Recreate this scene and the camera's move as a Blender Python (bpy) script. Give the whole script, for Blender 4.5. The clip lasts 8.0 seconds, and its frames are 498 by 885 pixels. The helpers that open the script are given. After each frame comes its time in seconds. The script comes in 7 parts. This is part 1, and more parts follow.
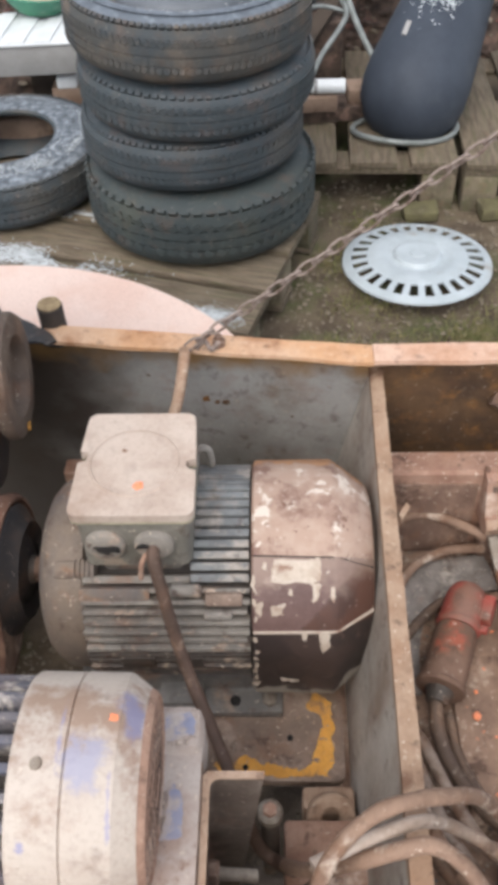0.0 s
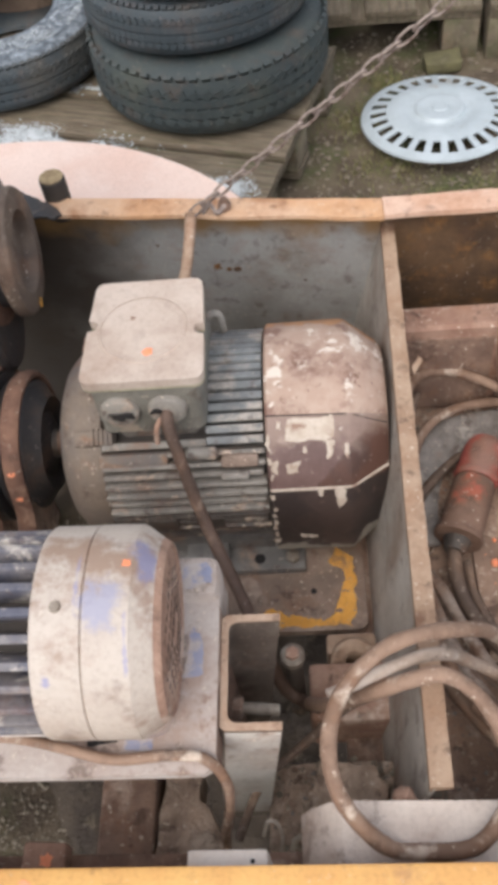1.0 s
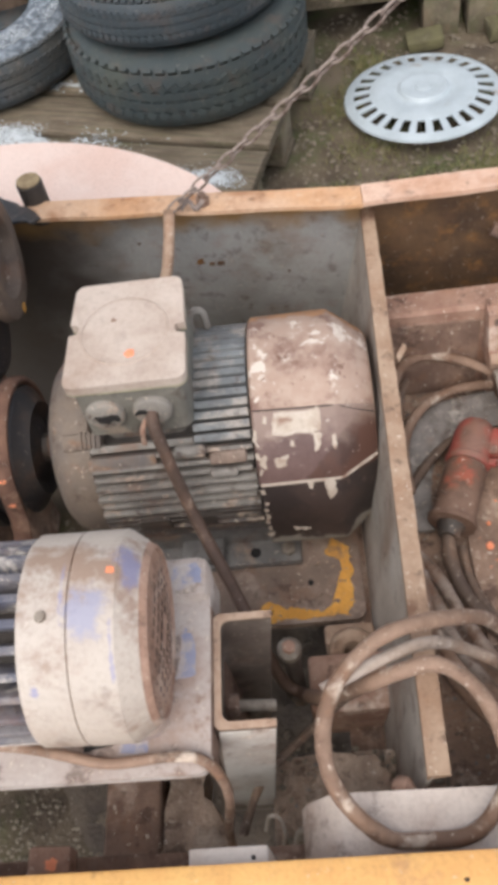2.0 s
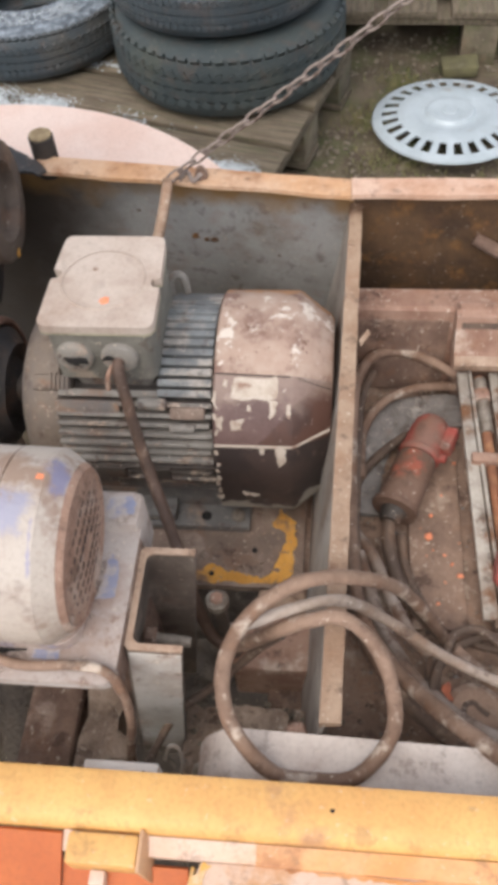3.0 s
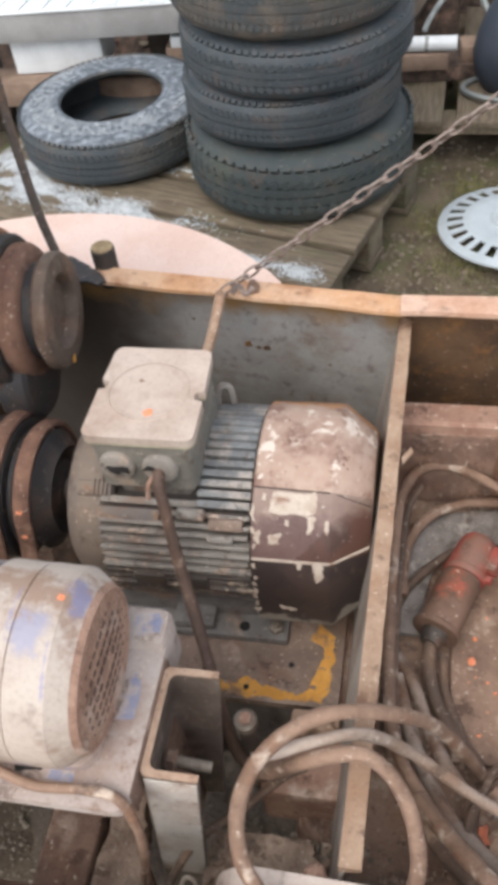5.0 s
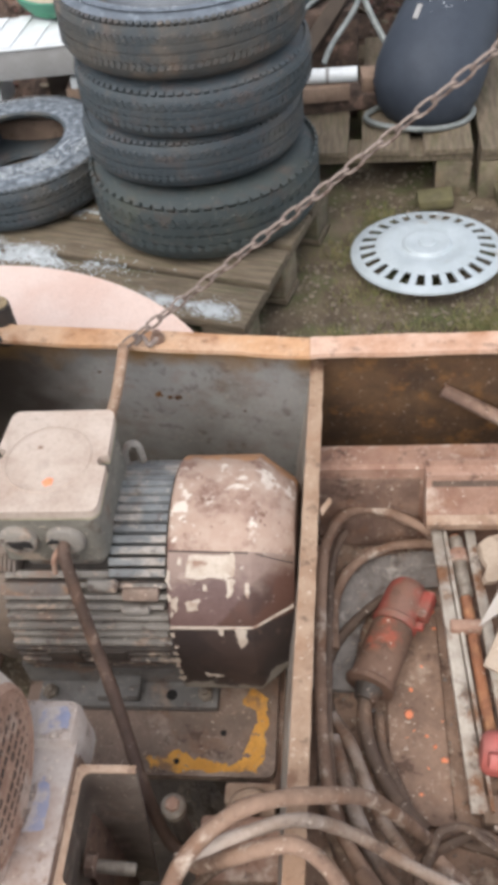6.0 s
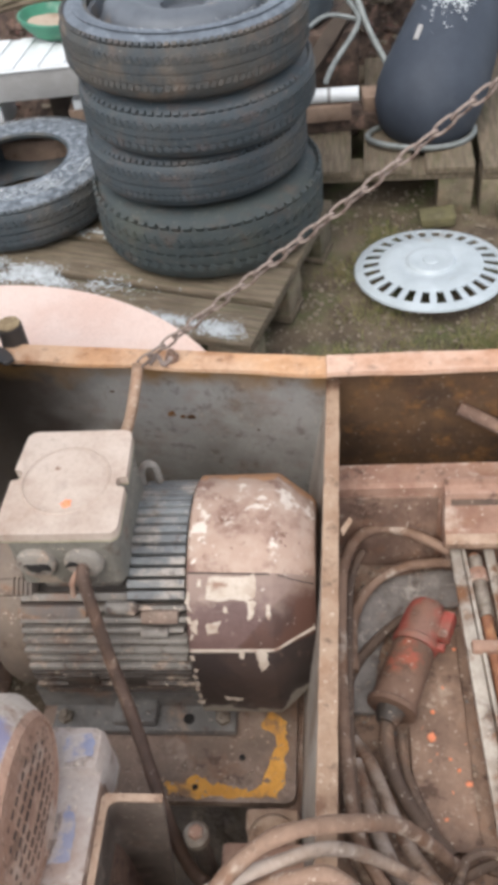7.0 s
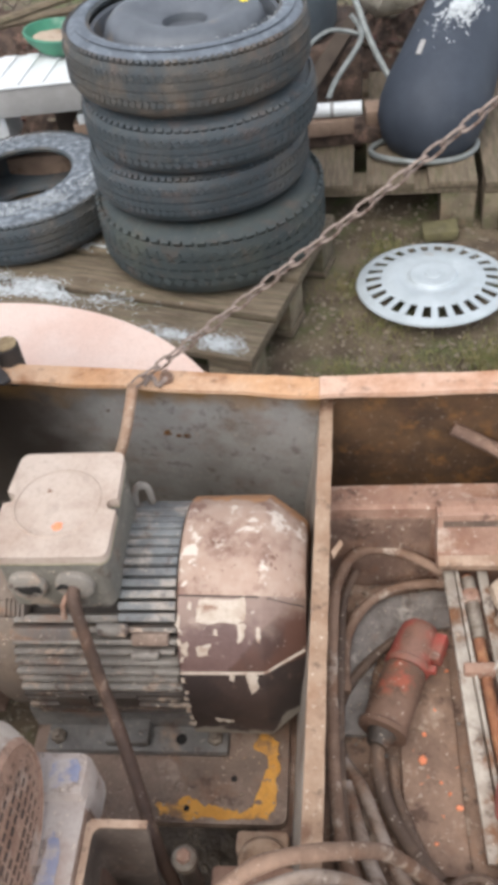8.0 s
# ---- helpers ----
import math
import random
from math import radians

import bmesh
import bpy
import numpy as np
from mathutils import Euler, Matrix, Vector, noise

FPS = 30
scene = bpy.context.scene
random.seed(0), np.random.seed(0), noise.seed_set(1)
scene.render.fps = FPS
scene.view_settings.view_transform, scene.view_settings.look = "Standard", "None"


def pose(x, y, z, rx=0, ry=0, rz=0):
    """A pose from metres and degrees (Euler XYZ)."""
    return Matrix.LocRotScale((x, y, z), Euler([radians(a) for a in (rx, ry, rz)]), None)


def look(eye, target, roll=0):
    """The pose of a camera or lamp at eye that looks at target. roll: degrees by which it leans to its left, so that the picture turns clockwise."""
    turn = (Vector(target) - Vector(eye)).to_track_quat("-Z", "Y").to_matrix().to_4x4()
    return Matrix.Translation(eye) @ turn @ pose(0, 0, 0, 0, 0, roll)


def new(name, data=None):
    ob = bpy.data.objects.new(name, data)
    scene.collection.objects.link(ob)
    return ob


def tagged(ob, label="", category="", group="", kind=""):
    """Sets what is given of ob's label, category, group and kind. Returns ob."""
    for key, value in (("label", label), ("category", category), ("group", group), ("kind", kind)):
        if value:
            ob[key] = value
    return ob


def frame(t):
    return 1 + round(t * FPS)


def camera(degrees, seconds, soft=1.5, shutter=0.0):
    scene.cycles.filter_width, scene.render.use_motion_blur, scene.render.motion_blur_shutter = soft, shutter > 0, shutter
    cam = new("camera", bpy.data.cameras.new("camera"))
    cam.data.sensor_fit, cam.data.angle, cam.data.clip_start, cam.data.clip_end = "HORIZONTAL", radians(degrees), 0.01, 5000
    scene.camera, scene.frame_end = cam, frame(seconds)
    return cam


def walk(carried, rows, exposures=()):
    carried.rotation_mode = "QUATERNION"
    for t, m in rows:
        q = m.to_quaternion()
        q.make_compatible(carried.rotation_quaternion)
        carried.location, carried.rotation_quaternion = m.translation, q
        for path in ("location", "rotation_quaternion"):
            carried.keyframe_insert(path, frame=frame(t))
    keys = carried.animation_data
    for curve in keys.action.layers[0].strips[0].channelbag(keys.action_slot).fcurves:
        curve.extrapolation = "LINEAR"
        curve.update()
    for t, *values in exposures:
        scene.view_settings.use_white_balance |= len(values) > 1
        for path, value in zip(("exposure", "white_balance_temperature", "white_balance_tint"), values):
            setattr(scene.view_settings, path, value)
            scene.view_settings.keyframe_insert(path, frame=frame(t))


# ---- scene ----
cam = camera(32.6, 8.0, soft=6.0)
PATH = [
    (0, (0.044, 0.145, 1.391), (0.071, 1.523, -0.059), -2.4),
    (0.5, (0.073, 0.138, 1.39), (0.006, 1.384, -0.173), -6.9),
    (1, (0.071, 0.12, 1.377), (-0.013, 1.297, -0.238), -9.4),
    (2.5, (0.114, 0.129, 1.386), (0.003, 1.282, -0.245), -13.8),
    (2.8, (0.129, 0.088, 1.392), (0.006, 1.252, -0.231), -12.1),
    (3, (0.149, 0.053, 1.378), (0.029, 1.23, -0.235), -5.9),
    (3.2, (0.187, 0.022, 1.367), (0.064, 1.209, -0.238), 0.6),
    (3.3, (0.2021, 0.0247, 1.3716), (0.0744, 1.2049, -0.2381), 2.1),
    (3.5, (0.221, 0.04, 1.388), (0.058, 1.236, -0.206), 2.6),
    (3.8, (0.237, 0.07, 1.392), (-0.017, 1.335, -0.137), 2.4),
    (4, (0.241, 0.093, 1.395), (-0.048, 1.372, -0.115), 2.4),
    (4.2, (0.234, 0.096, 1.401), (-0.065, 1.388, -0.096), 0.8),
    (5.3, (0.178, 0.082, 1.391), (-0.086, 1.408, -0.083), -10.5),
    (5.5, (0.196, 0.107, 1.386), (-0.025, 1.45, -0.079), -9.6),
    (6, (0.211, 0.144, 1.381), (0.073, 1.514, -0.07), -7.9),
    (6.5, (0.194, 0.156, 1.379), (0.077, 1.544, -0.056), -7.3),
    (7, (0.185, 0.152, 1.378), (0.06, 1.552, -0.045), -7.8),
    (7.5, (0.197, 0.154, 1.377), (0.063, 1.558, -0.041), -8.3),
    (8, (0.206, 0.161, 1.391), (0.061, 1.573, -0.018), -8.2),
]
walk(cam, [(t, look(eye, target, roll)) for t, eye, target, roll in PATH], exposures=[(0.0, 1.06), (0.5, 1.09), (1.0, 1.02), (2.5, 1.03), (3.0, 0.98), (3.5, 0.93), (4.0, 1.06), (6.0, 1.10), (8.0, 1.13)])

# ---- world and light: an overcast day ----
world = bpy.data.worlds.new("overcast_sky")
scene.world = world
world.use_nodes = True
wn, wl = world.node_tree.nodes, world.node_tree.links
sky = wn.new("ShaderNodeTexSky")
sky.sky_type = "NISHITA"
sky.sun_disc = False
sky.sun_elevation, sky.sun_rotation = radians(58), radians(200)
soften = wn.new("ShaderNodeHueSaturation")
soften.inputs["Saturation"].default_value = 0.35
wl.new(sky.outputs[0], soften.inputs["Color"])
wl.new(soften.outputs[0], wn["Background"].inputs[0])
wn["Background"].inputs[1].default_value = 0.148
sun_data = bpy.data.lights.new("sun", "SUN")
sun_data.energy, sun_data.angle, sun_data.color = 1.35, radians(50), (1.0, 0.96, 0.9)
sun = new("sun", sun_data)
sun.matrix_world = look((-1.0, -1.6, 4.0), (0, 0.8, 0.3))
scene.view_settings.exposure = 0.95


# ---- materials ----
def lin(r, g, b):
    return tuple((c / 255 / 12.92 if c <= 10 else ((c / 255 + 0.055) / 1.055) ** 2.4) for c in (r, g, b)) + (1.0,)


def material(name, base, second=None, stain=None, scale=30.0, rough=0.7, metal=0.0, bump=0.15, amount=0.5, stain_amount=0.35, stain_scale=None,
             grain=240.0, stretch=(1, 1, 1), rough2=None, random_tint=0.0, crisp=0.12, spec=0.5, dirt=0.0):
    """A worn surface: two colours in patches, a sharper third one in flakes, a fine grain and a relief."""
    m = bpy.data.materials.new(name)
    m.use_nodes = True
    n, l = m.node_tree.nodes, m.node_tree.links
    bsdf = n["Principled BSDF"]
    coord = n.new("ShaderNodeTexCoord")
    mapping = n.new("ShaderNodeMapping")
    mapping.inputs["Scale"].default_value = stretch
    l.new(coord.outputs["Object"], mapping.inputs[0])

    def noise_tex(sc, detail, rough_n=0.6):
        t = n.new("ShaderNodeTexNoise")
        t.inputs["Scale"].default_value, t.inputs["Detail"].default_value, t.inputs["Roughness"].default_value = sc, detail, rough_n
        l.new(mapping.outputs[0], t.inputs["Vector"])
        return t

    def mix(a, b, fac, mode="MIX"):
        x = n.new("ShaderNodeMix")
        x.data_type, x.blend_type = "RGBA", mode
        for sock, v in ((x.inputs[6], a), (x.inputs[7], b), (x.inputs[0], fac)):
            if isinstance(v, (tuple, float)):
                sock.default_value = v
            else:
                l.new(v, sock)
        return x.outputs[2]

    def ramp(src, mid, width):
        r = n.new("ShaderNodeMapRange")
        r.interpolation_type = "SMOOTHSTEP"
        r.inputs[1].default_value, r.inputs[2].default_value = mid - width / 2, mid + width / 2
        l.new(src, r.inputs[0])
        return r.outputs[0]

    big, fine = noise_tex(scale, 6), noise_tex(grain, 3)
    colour = mix(base, second or base, ramp(big.outputs[0], 0.62 - 0.24 * amount, 0.3))
    mask = None
    if stain:
        flakes = noise_tex(stain_scale or scale * 0.7, 8, 0.65)
        mask = ramp(flakes.outputs[0], 0.72 - 0.4 * stain_amount, crisp)
        colour = mix(colour, stain, mask)
    speck = n.new("ShaderNodeMath")
    speck.operation = "MULTIPLY"
    speck.inputs[1].default_value = 0.26
    l.new(ramp(fine.outputs[0], 0.6, 0.4), speck.inputs[0])
    colour = mix(colour, (0.42, 0.38, 0.35, 1.0), speck.outputs[0], "MULTIPLY")
    if dirt:
        # brown grime in blotches and runs, pale crumbs of dust
        grime, crumbs, tint = noise_tex(38, 8, 0.7), noise_tex(150, 4, 0.7), noise_tex(17, 7, 0.7)
        for tex, mid, wide, tone, share in ((tint, 0.60, 0.16, lin(134, 90, 60), 0.40), (grime, 0.60, 0.10, lin(74, 54, 44), 0.75), (crumbs, 0.65, 0.05, lin(208, 191, 174), 0.8)):
            q = n.new("ShaderNodeMath")
            q.operation = "MULTIPLY"
            q.inputs[1].default_value = share * dirt
            l.new(ramp(tex.outputs[0], mid, wide), q.inputs[0])
            colour = mix(colour, tone, q.outputs[0])
    if random_tint:
        info = n.new("ShaderNodeObjectInfo")
        hue = n.new("ShaderNodeHueSaturation")
        r = n.new("ShaderNodeMapRange")
        r.inputs[3].default_value, r.inputs[4].default_value = 1 - random_tint, 1 + random_tint
        l.new(info.outputs["Random"], r.inputs[0])
        l.new(r.outputs[0], hue.inputs["Value"])
        l.new(colour, hue.inputs["Color"])
        colour = hue.outputs[0]
    l.new(colour, bsdf.inputs["Base Color"])
    bsdf.inputs["Metallic"].default_value = metal
    bsdf.inputs["Specular IOR Level"].default_value = spec
    rr = n.new("ShaderNodeMapRange")
    rr.inputs[3].default_value, rr.inputs[4].default_value = rough, rough2 if rough2 is not None else min(1.0, rough + 0.2)
    l.new(big.outputs[0], rr.inputs[0])
    l.new(rr.outputs[0], bsdf.inputs["Roughness"])
    bp = n.new("ShaderNodeBump")
    bp.inputs["Strength"].default_value, bp.inputs["Distance"].default_value = bump, 0.004
    addh = n.new("ShaderNodeMath")
    addh.operation = "ADD"
    l.new(fine.outputs[0], addh.inputs[0])
    l.new(mask if mask is not None else big.outputs[0], addh.inputs[1])
    l.new(addh.outputs[0], bp.inputs["Height"])
    l.new(bp.outputs[0], bsdf.inputs["Normal"])
    return m


soil = material("soil", lin(76, 64, 52), lin(106, 93, 76), lin(84, 92, 54), scale=9, rough=0.95, bump=0.9, stain_amount=0.36, stain_scale=5, grain=140, crisp=0.25)
oily_soil = material("shade_dark_soil", lin(84, 72, 60), lin(64, 54, 46), lin(112, 98, 82), scale=16, stain_amount=0.28, stain_scale=40, rough=0.9, bump=0.9, grain=160)
rail_paint = material("orange_rail_paint", lin(192, 148, 110), lin(196, 162, 134), lin(148, 100, 64), scale=14, stain_amount=0.28, stain_scale=20, rough=0.6, bump=0.1, crisp=0.3, dirt=0.60)
rail_pink = material("faded_pink_rail_paint", lin(202, 170, 150), lin(194, 156, 132), lin(156, 106, 72), scale=16, stain_amount=0.24, rough=0.6, bump=0.1, crisp=0.3, dirt=0.60)
grey_sheet = material("grey_sheet_steel", lin(186, 180, 172), lin(150, 138, 127), lin(112, 88, 70), scale=6, stain_amount=0.27, stain_scale=9, rough=0.45, bump=0.1, crisp=0.35, dirt=0.7)
rust_wall = material("rusted_sheet", lin(110, 82, 56), lin(78, 58, 42), lin(142, 100, 56), scale=14, stain_amount=0.27, stain_scale=22, rough=0.85, bump=0.4, crisp=0.2, dirt=0.50)
rust = material("brown_rust", lin(140, 113, 97), lin(110, 87, 75), lin(168, 145, 130), scale=22, stain_amount=0.28, rough=0.8, bump=0.4, metal=0.1, dirt=0.90)
rust_pale = material("dusty_pale_rust", lin(164, 132, 114), lin(136, 102, 86), lin(194, 172, 156), scale=20, stain_amount=0.3, rough=0.8, bump=0.3, dirt=0.90)
dark_steel = material("dark_greasy_steel", lin(72, 65, 61), lin(92, 82, 74), lin(120, 96, 80), scale=26, stain_amount=0.25, rough=0.55, bump=0.3, metal=0.3, dirt=0.70)
divider_edge = material("worn_tan_edge", lin(166, 141, 119), lin(142, 113, 91), lin(114, 84, 65), scale=14, stain_amount=0.32, rough=0.7, bump=0.4, dirt=0.90)
motor_grey = material("dirty_grey_motor_paint", lin(142, 135, 127), lin(112, 105, 99), lin(168, 148, 132), scale=16, stain_amount=0.3, stain_scale=40, rough=0.6, bump=0.3, dirt=1.00)
motor_blue_grey = material("blue_grey_fin_paint", lin(124, 126, 126), lin(98, 99, 100), lin(158, 149, 140), scale=20, stain_amount=0.32, rough=0.55, bump=0.3, dirt=0.75)
box_paint = material("beige_terminal_box_paint", lin(188, 172, 160), lin(176, 158, 145), lin(154, 132, 117), scale=16, stain_amount=0.24, rough=0.6, bump=0.05, crisp=0.3, dirt=0.18)
box_side = material("green_grey_box_paint", lin(126, 121, 112), lin(104, 100, 92), lin(158, 142, 126), scale=22, stain_amount=0.25, rough=0.6, bump=0.2, dirt=0.80)
shield_paint = material("dusty_beige_shield_paint", lin(126, 110, 96), lin(96, 90, 88), lin(136, 104, 82), scale=8, stain_amount=0.3, stain_scale=24, rough=0.6, bump=0.2, dirt=0.8)
navy_fin = material("navy_fin_paint", lin(118, 112, 112), lin(80, 80, 92), lin(190, 180, 170), scale=30, stain_amount=0.34, stain_scale=26, rough=0.55, bump=0.2, dirt=0.6)
motor_dark = material("dark_motor_paint", lin(92, 82, 75), lin(66, 59, 55), lin(160, 142, 126), scale=20, stain_amount=0.3, stain_scale=36, rough=0.5, bump=0.3, dirt=1.00)
foot_grey = material("slate_grey_foot_paint", lin(124, 120, 116), lin(100, 96, 93), lin(142, 126, 112), scale=22, stain_amount=0.28, rough=0.6, bump=0.25, dirt=0.80)
plate_steel = material("oily_plate_steel", lin(142, 120, 106), lin(118, 100, 88), lin(162, 142, 128), scale=20, stain_amount=0.3, rough=0.6, bump=0.3, dirt=0.90)
white_blue = material("chalky_white_over_blue_paint", lin(200, 189, 181), lin(172, 152, 140), lin(146, 146, 172), scale=11, amount=0.5, stain_amount=0.22, stain_scale=22, rough=0.65, bump=0.12, crisp=0.2, dirt=0.5)
worn_face = material("worn_grey_brown_steel", lin(104, 88, 76), lin(78, 65, 57), lin(136, 110, 92), scale=16, stain_amount=0.25, rough=0.6, bump=0.2, crisp=0.3, dirt=0.70)
plate_white = material("chalky_white_plate_paint", lin(180, 169, 162), lin(162, 146, 137), lin(132, 106, 92), scale=9, stain_amount=0.24, stain_scale=26, rough=0.65, bump=0.12, dirt=0.75)
blue_paint = material("worn_blue_paint", lin(122, 127, 154), lin(148, 147, 162), lin(172, 160, 154), scale=30, stain_amount=0.5, stain_scale=40, rough=0.6, bump=0.1)
grille_rust = material("rusted_grille", lin(164, 132, 114), lin(140, 108, 92), lin(178, 156, 142), scale=30, stain_amount=0.3, rough=0.75, bump=0.3, dirt=0.70)
grille_dark = material("dark_grille_slot", lin(84, 68, 60), lin(70, 57, 51), rough=0.9, bump=0.1)
dark_gap = material("dark_opening", lin(36, 32, 30), lin(28, 25, 24), rough=0.9, bump=0.1)
rubber = material("tyre_rubber", lin(54, 62, 67), lin(63, 70, 75), lin(88, 84, 78), scale=7, stain_amount=0.3, rough=0.5, bump=0.15, crisp=0.3, dirt=0.35)
# near-black cores carry the shade between fins in their colour; also the dark peg
fin_gap = material("fin_shade_and_peg_black", lin(44, 39, 36), lin(62, 54, 49), scale=26, rough=0.7, bump=0.2)
rubber_mossy = material("mossy_tyre_rubber", lin(50, 58, 60), lin(58, 65, 65), lin(74, 77, 68), scale=10, stain_amount=0.16, rough=0.6, bump=0.15, crisp=0.35, dirt=0.35)
frosty_rubber = material("frosted_tyre_rubber", lin(72, 78, 86), lin(58, 63, 70), lin(160, 168, 176), scale=18, stain_amount=0.36, stain_scale=55, rough=0.6, bump=0.15, crisp=0.5)
# lighter blue-grey: the sky's reflection on the top sidewall, painted in
sky_sheen_rubber = material("sky_sheen_tyre_sidewall", lin(96, 103, 112), lin(80, 86, 94), lin(126, 134, 142), scale=14, stain_amount=0.25, stain_scale=60, rough=0.5, bump=0.15, crisp=0.3)
steel_rim = material("grey_wheel_paint", lin(96, 100, 106), lin(84, 88, 94), lin(120, 110, 100), scale=12, stain_amount=0.2, rough=0.45, metal=0.2, bump=0.1)
yellow_paint = material("yellow_paint", lin(222, 162, 74), lin(206, 146, 62), lin(140, 108, 82), scale=30, stain_amount=0.34, rough=0.6, bump=0.2, dirt=0.3)
beam_yellow = material("yellow_orange_beam_paint", lin(214, 166, 100), lin(206, 152, 90), lin(172, 126, 88), scale=10, stain_amount=0.2, rough=0.5, bump=0.12, dirt=0.40)
beam_orange = material("worn_orange_beam_paint", lin(202, 136, 74), lin(204, 156, 112), lin(160, 104, 64), scale=9, stain_amount=0.24, rough=0.5, bump=0.12, dirt=0.45)
flake_yellow = material("chipped_yellow_paint", lin(212, 160, 78), lin(176, 112, 54), lin(206, 176, 140), scale=30, stain_amount=0.35, rough=0.55, bump=0.2)
beam_pink = material("chalky_pink_beam_paint", lin(206, 180, 162), lin(200, 164, 138), lin(186, 132, 82), scale=9, stain_amount=0.2, rough=0.6, bump=0.12, dirt=0.5)
orange_sheet = material("deep_orange_sheet", lin(180, 92, 32), lin(166, 80, 28), lin(144, 78, 42), scale=10, stain_amount=0.15, rough=0.45, bump=0.06)
dull_orange = material("dull_orange_plastic", lin(186, 104, 70), lin(150, 84, 62), lin(130, 100, 84), scale=60, stain_amount=0.3, rough=0.6, bump=0.2)
wood_grey = material("weathered_pallet_wood", lin(120, 107, 90), lin(92, 81, 67), lin(92, 90, 64), scale=10, stain_amount=0.25, rough=0.9, bump=0.5, stretch=(1, 9, 9), random_tint=0.14, crisp=0.3, dirt=0.50)
wood_block = material("weathered_pallet_block", lin(120, 108, 90), lin(96, 86, 72), lin(88, 90, 62), scale=16, stain_amount=0.3, rough=0.9, bump=0.5, random_tint=0.14, crisp=0.3, dirt=0.50)
snow = material("old_snow", lin(190, 194, 196), lin(164, 168, 170), scale=40, rough=0.8, bump=0.5)
hub_silver = material("silver_wheel_cover", lin(182, 190, 194), lin(168, 176, 180), lin(150, 142, 132), scale=10, stain_amount=0.16, rough=0.4, metal=0.1, bump=0.04)
pink_disc = material("chalky_pink_board", lin(214, 190, 178), lin(208, 178, 164), lin(208, 168, 142), scale=10, stain_amount=0.2, rough=0.75, bump=0.1)
chain_steel = material("rusty_chain", lin(152, 137, 128), lin(124, 108, 100), lin(92, 72, 62), scale=60, stain_amount=0.3, rough=0.7, metal=0.2, bump=0.4)
hose_brown = material("dusty_brown_hose", lin(142, 115, 97), lin(112, 87, 71), lin(184, 166, 150), scale=18, stain_amount=0.3, stain_scale=26, rough=0.7, bump=0.25, dirt=0.70)
hose_pale = material("pale_dusty_hose", lin(170, 154, 142), lin(136, 116, 101), lin(112, 86, 70), scale=18, stain_amount=0.3, stain_scale=24, rough=0.7, bump=0.25, dirt=0.80)
hose_dark = material("dark_rubber_hose", lin(84, 68, 58), lin(106, 86, 72), lin(146, 124, 106), scale=20, stain_amount=0.28, stain_scale=30, rough=0.65, bump=0.25, dirt=0.80)
cable_brown = material("brown_cable_sheath", lin(94, 72, 60), lin(76, 58, 48), lin(132, 108, 92), scale=20, stain_amount=0.26, stain_scale=30, rough=0.6, bump=0.2, dirt=0.35)
red_plastic = material("dirty_red_plastic", lin(164, 72, 62), lin(146, 72, 62), lin(124, 90, 76), scale=14, stain_amount=0.36, rough=0.5, bump=0.12, dirt=0.60)
red_dusty = material("red_plastic_under_brown_dust", lin(124, 96, 80), lin(100, 76, 62), lin(156, 76, 62), scale=13, stain_amount=0.22, stain_scale=16, rough=0.7, bump=0.2, dirt=0.90)
white_plastic = material("grimy_white_plastic", lin(226, 214, 204), lin(212, 198, 186), lin(176, 156, 140), scale=20, stain_amount=0.2, rough=0.5, bump=0.1)
red_pale = material("faded_red_plastic", lin(186, 96, 88), lin(172, 104, 96), lin(150, 116, 104), scale=22, stain_amount=0.28, rough=0.5, bump=0.12, dirt=0.50)
grimy_film = material("grimy_white_film", lin(208, 190, 184), lin(192, 168, 162), lin(168, 142, 130), scale=26, stain_amount=0.3, rough=0.5, bump=0.3)
slab_grey = material("dusty_white_board", lin(204, 190, 179), lin(186, 170, 159), lin(152, 130, 116), scale=18, stain_amount=0.25, rough=0.8, bump=0.3, dirt=0.50)
greasy_flange = material("dark_greasy_flange", lin(112, 100, 91), lin(84, 72, 64), lin(156, 143, 132), scale=13, stain_amount=0.26, stain_scale=18, rough=0.5, bump=0.2, crisp=0.25, dirt=0.70)
scuffed_grey = material("scuffed_grey_steel", lin(196, 192, 186), lin(166, 152, 140), lin(112, 86, 70), scale=8, stain_amount=0.32, stain_scale=14, rough=0.5, bump=0.2, crisp=0.35, dirt=0.80)
worn_rim = material("pale_worn_rim", lin(170, 145, 125), lin(144, 116, 96), lin(112, 82, 64), scale=40, stain_amount=0.25, rough=0.7, bump=0.25, dirt=0.70)
tray_dirt = material("oily_dirt", lin(180, 157, 138), lin(136, 116, 101), lin(192, 172, 154), scale=26, stain_amount=0.35, rough=0.85, bump=0.9, dirt=0.90)
tray_floor = material("dusty_tray_steel", lin(160, 131, 111), lin(122, 98, 83), lin(184, 162, 143), scale=12, stain_amount=0.3, stain_scale=26, rough=0.75, bump=0.4, dirt=1.00)
grey_metal = material("dull_grey_metal", lin(184, 174, 162), lin(152, 140, 128), lin(118, 84, 60), scale=24, stain_amount=0.36, rough=0.5, metal=0.3, bump=0.25, dirt=0.90)
cardboard = material("dirty_cardboard", lin(178, 160, 142), lin(160, 141, 123), lin(136, 116, 96), scale=16, stain_amount=0.25, rough=0.9, bump=0.2, dirt=0.60)
paper_white = material("dirty_white_sheet", lin(186, 177, 168), lin(168, 157, 147), lin(160, 146, 132), scale=16, stain_amount=0.2, rough=0.8, bump=0.1)
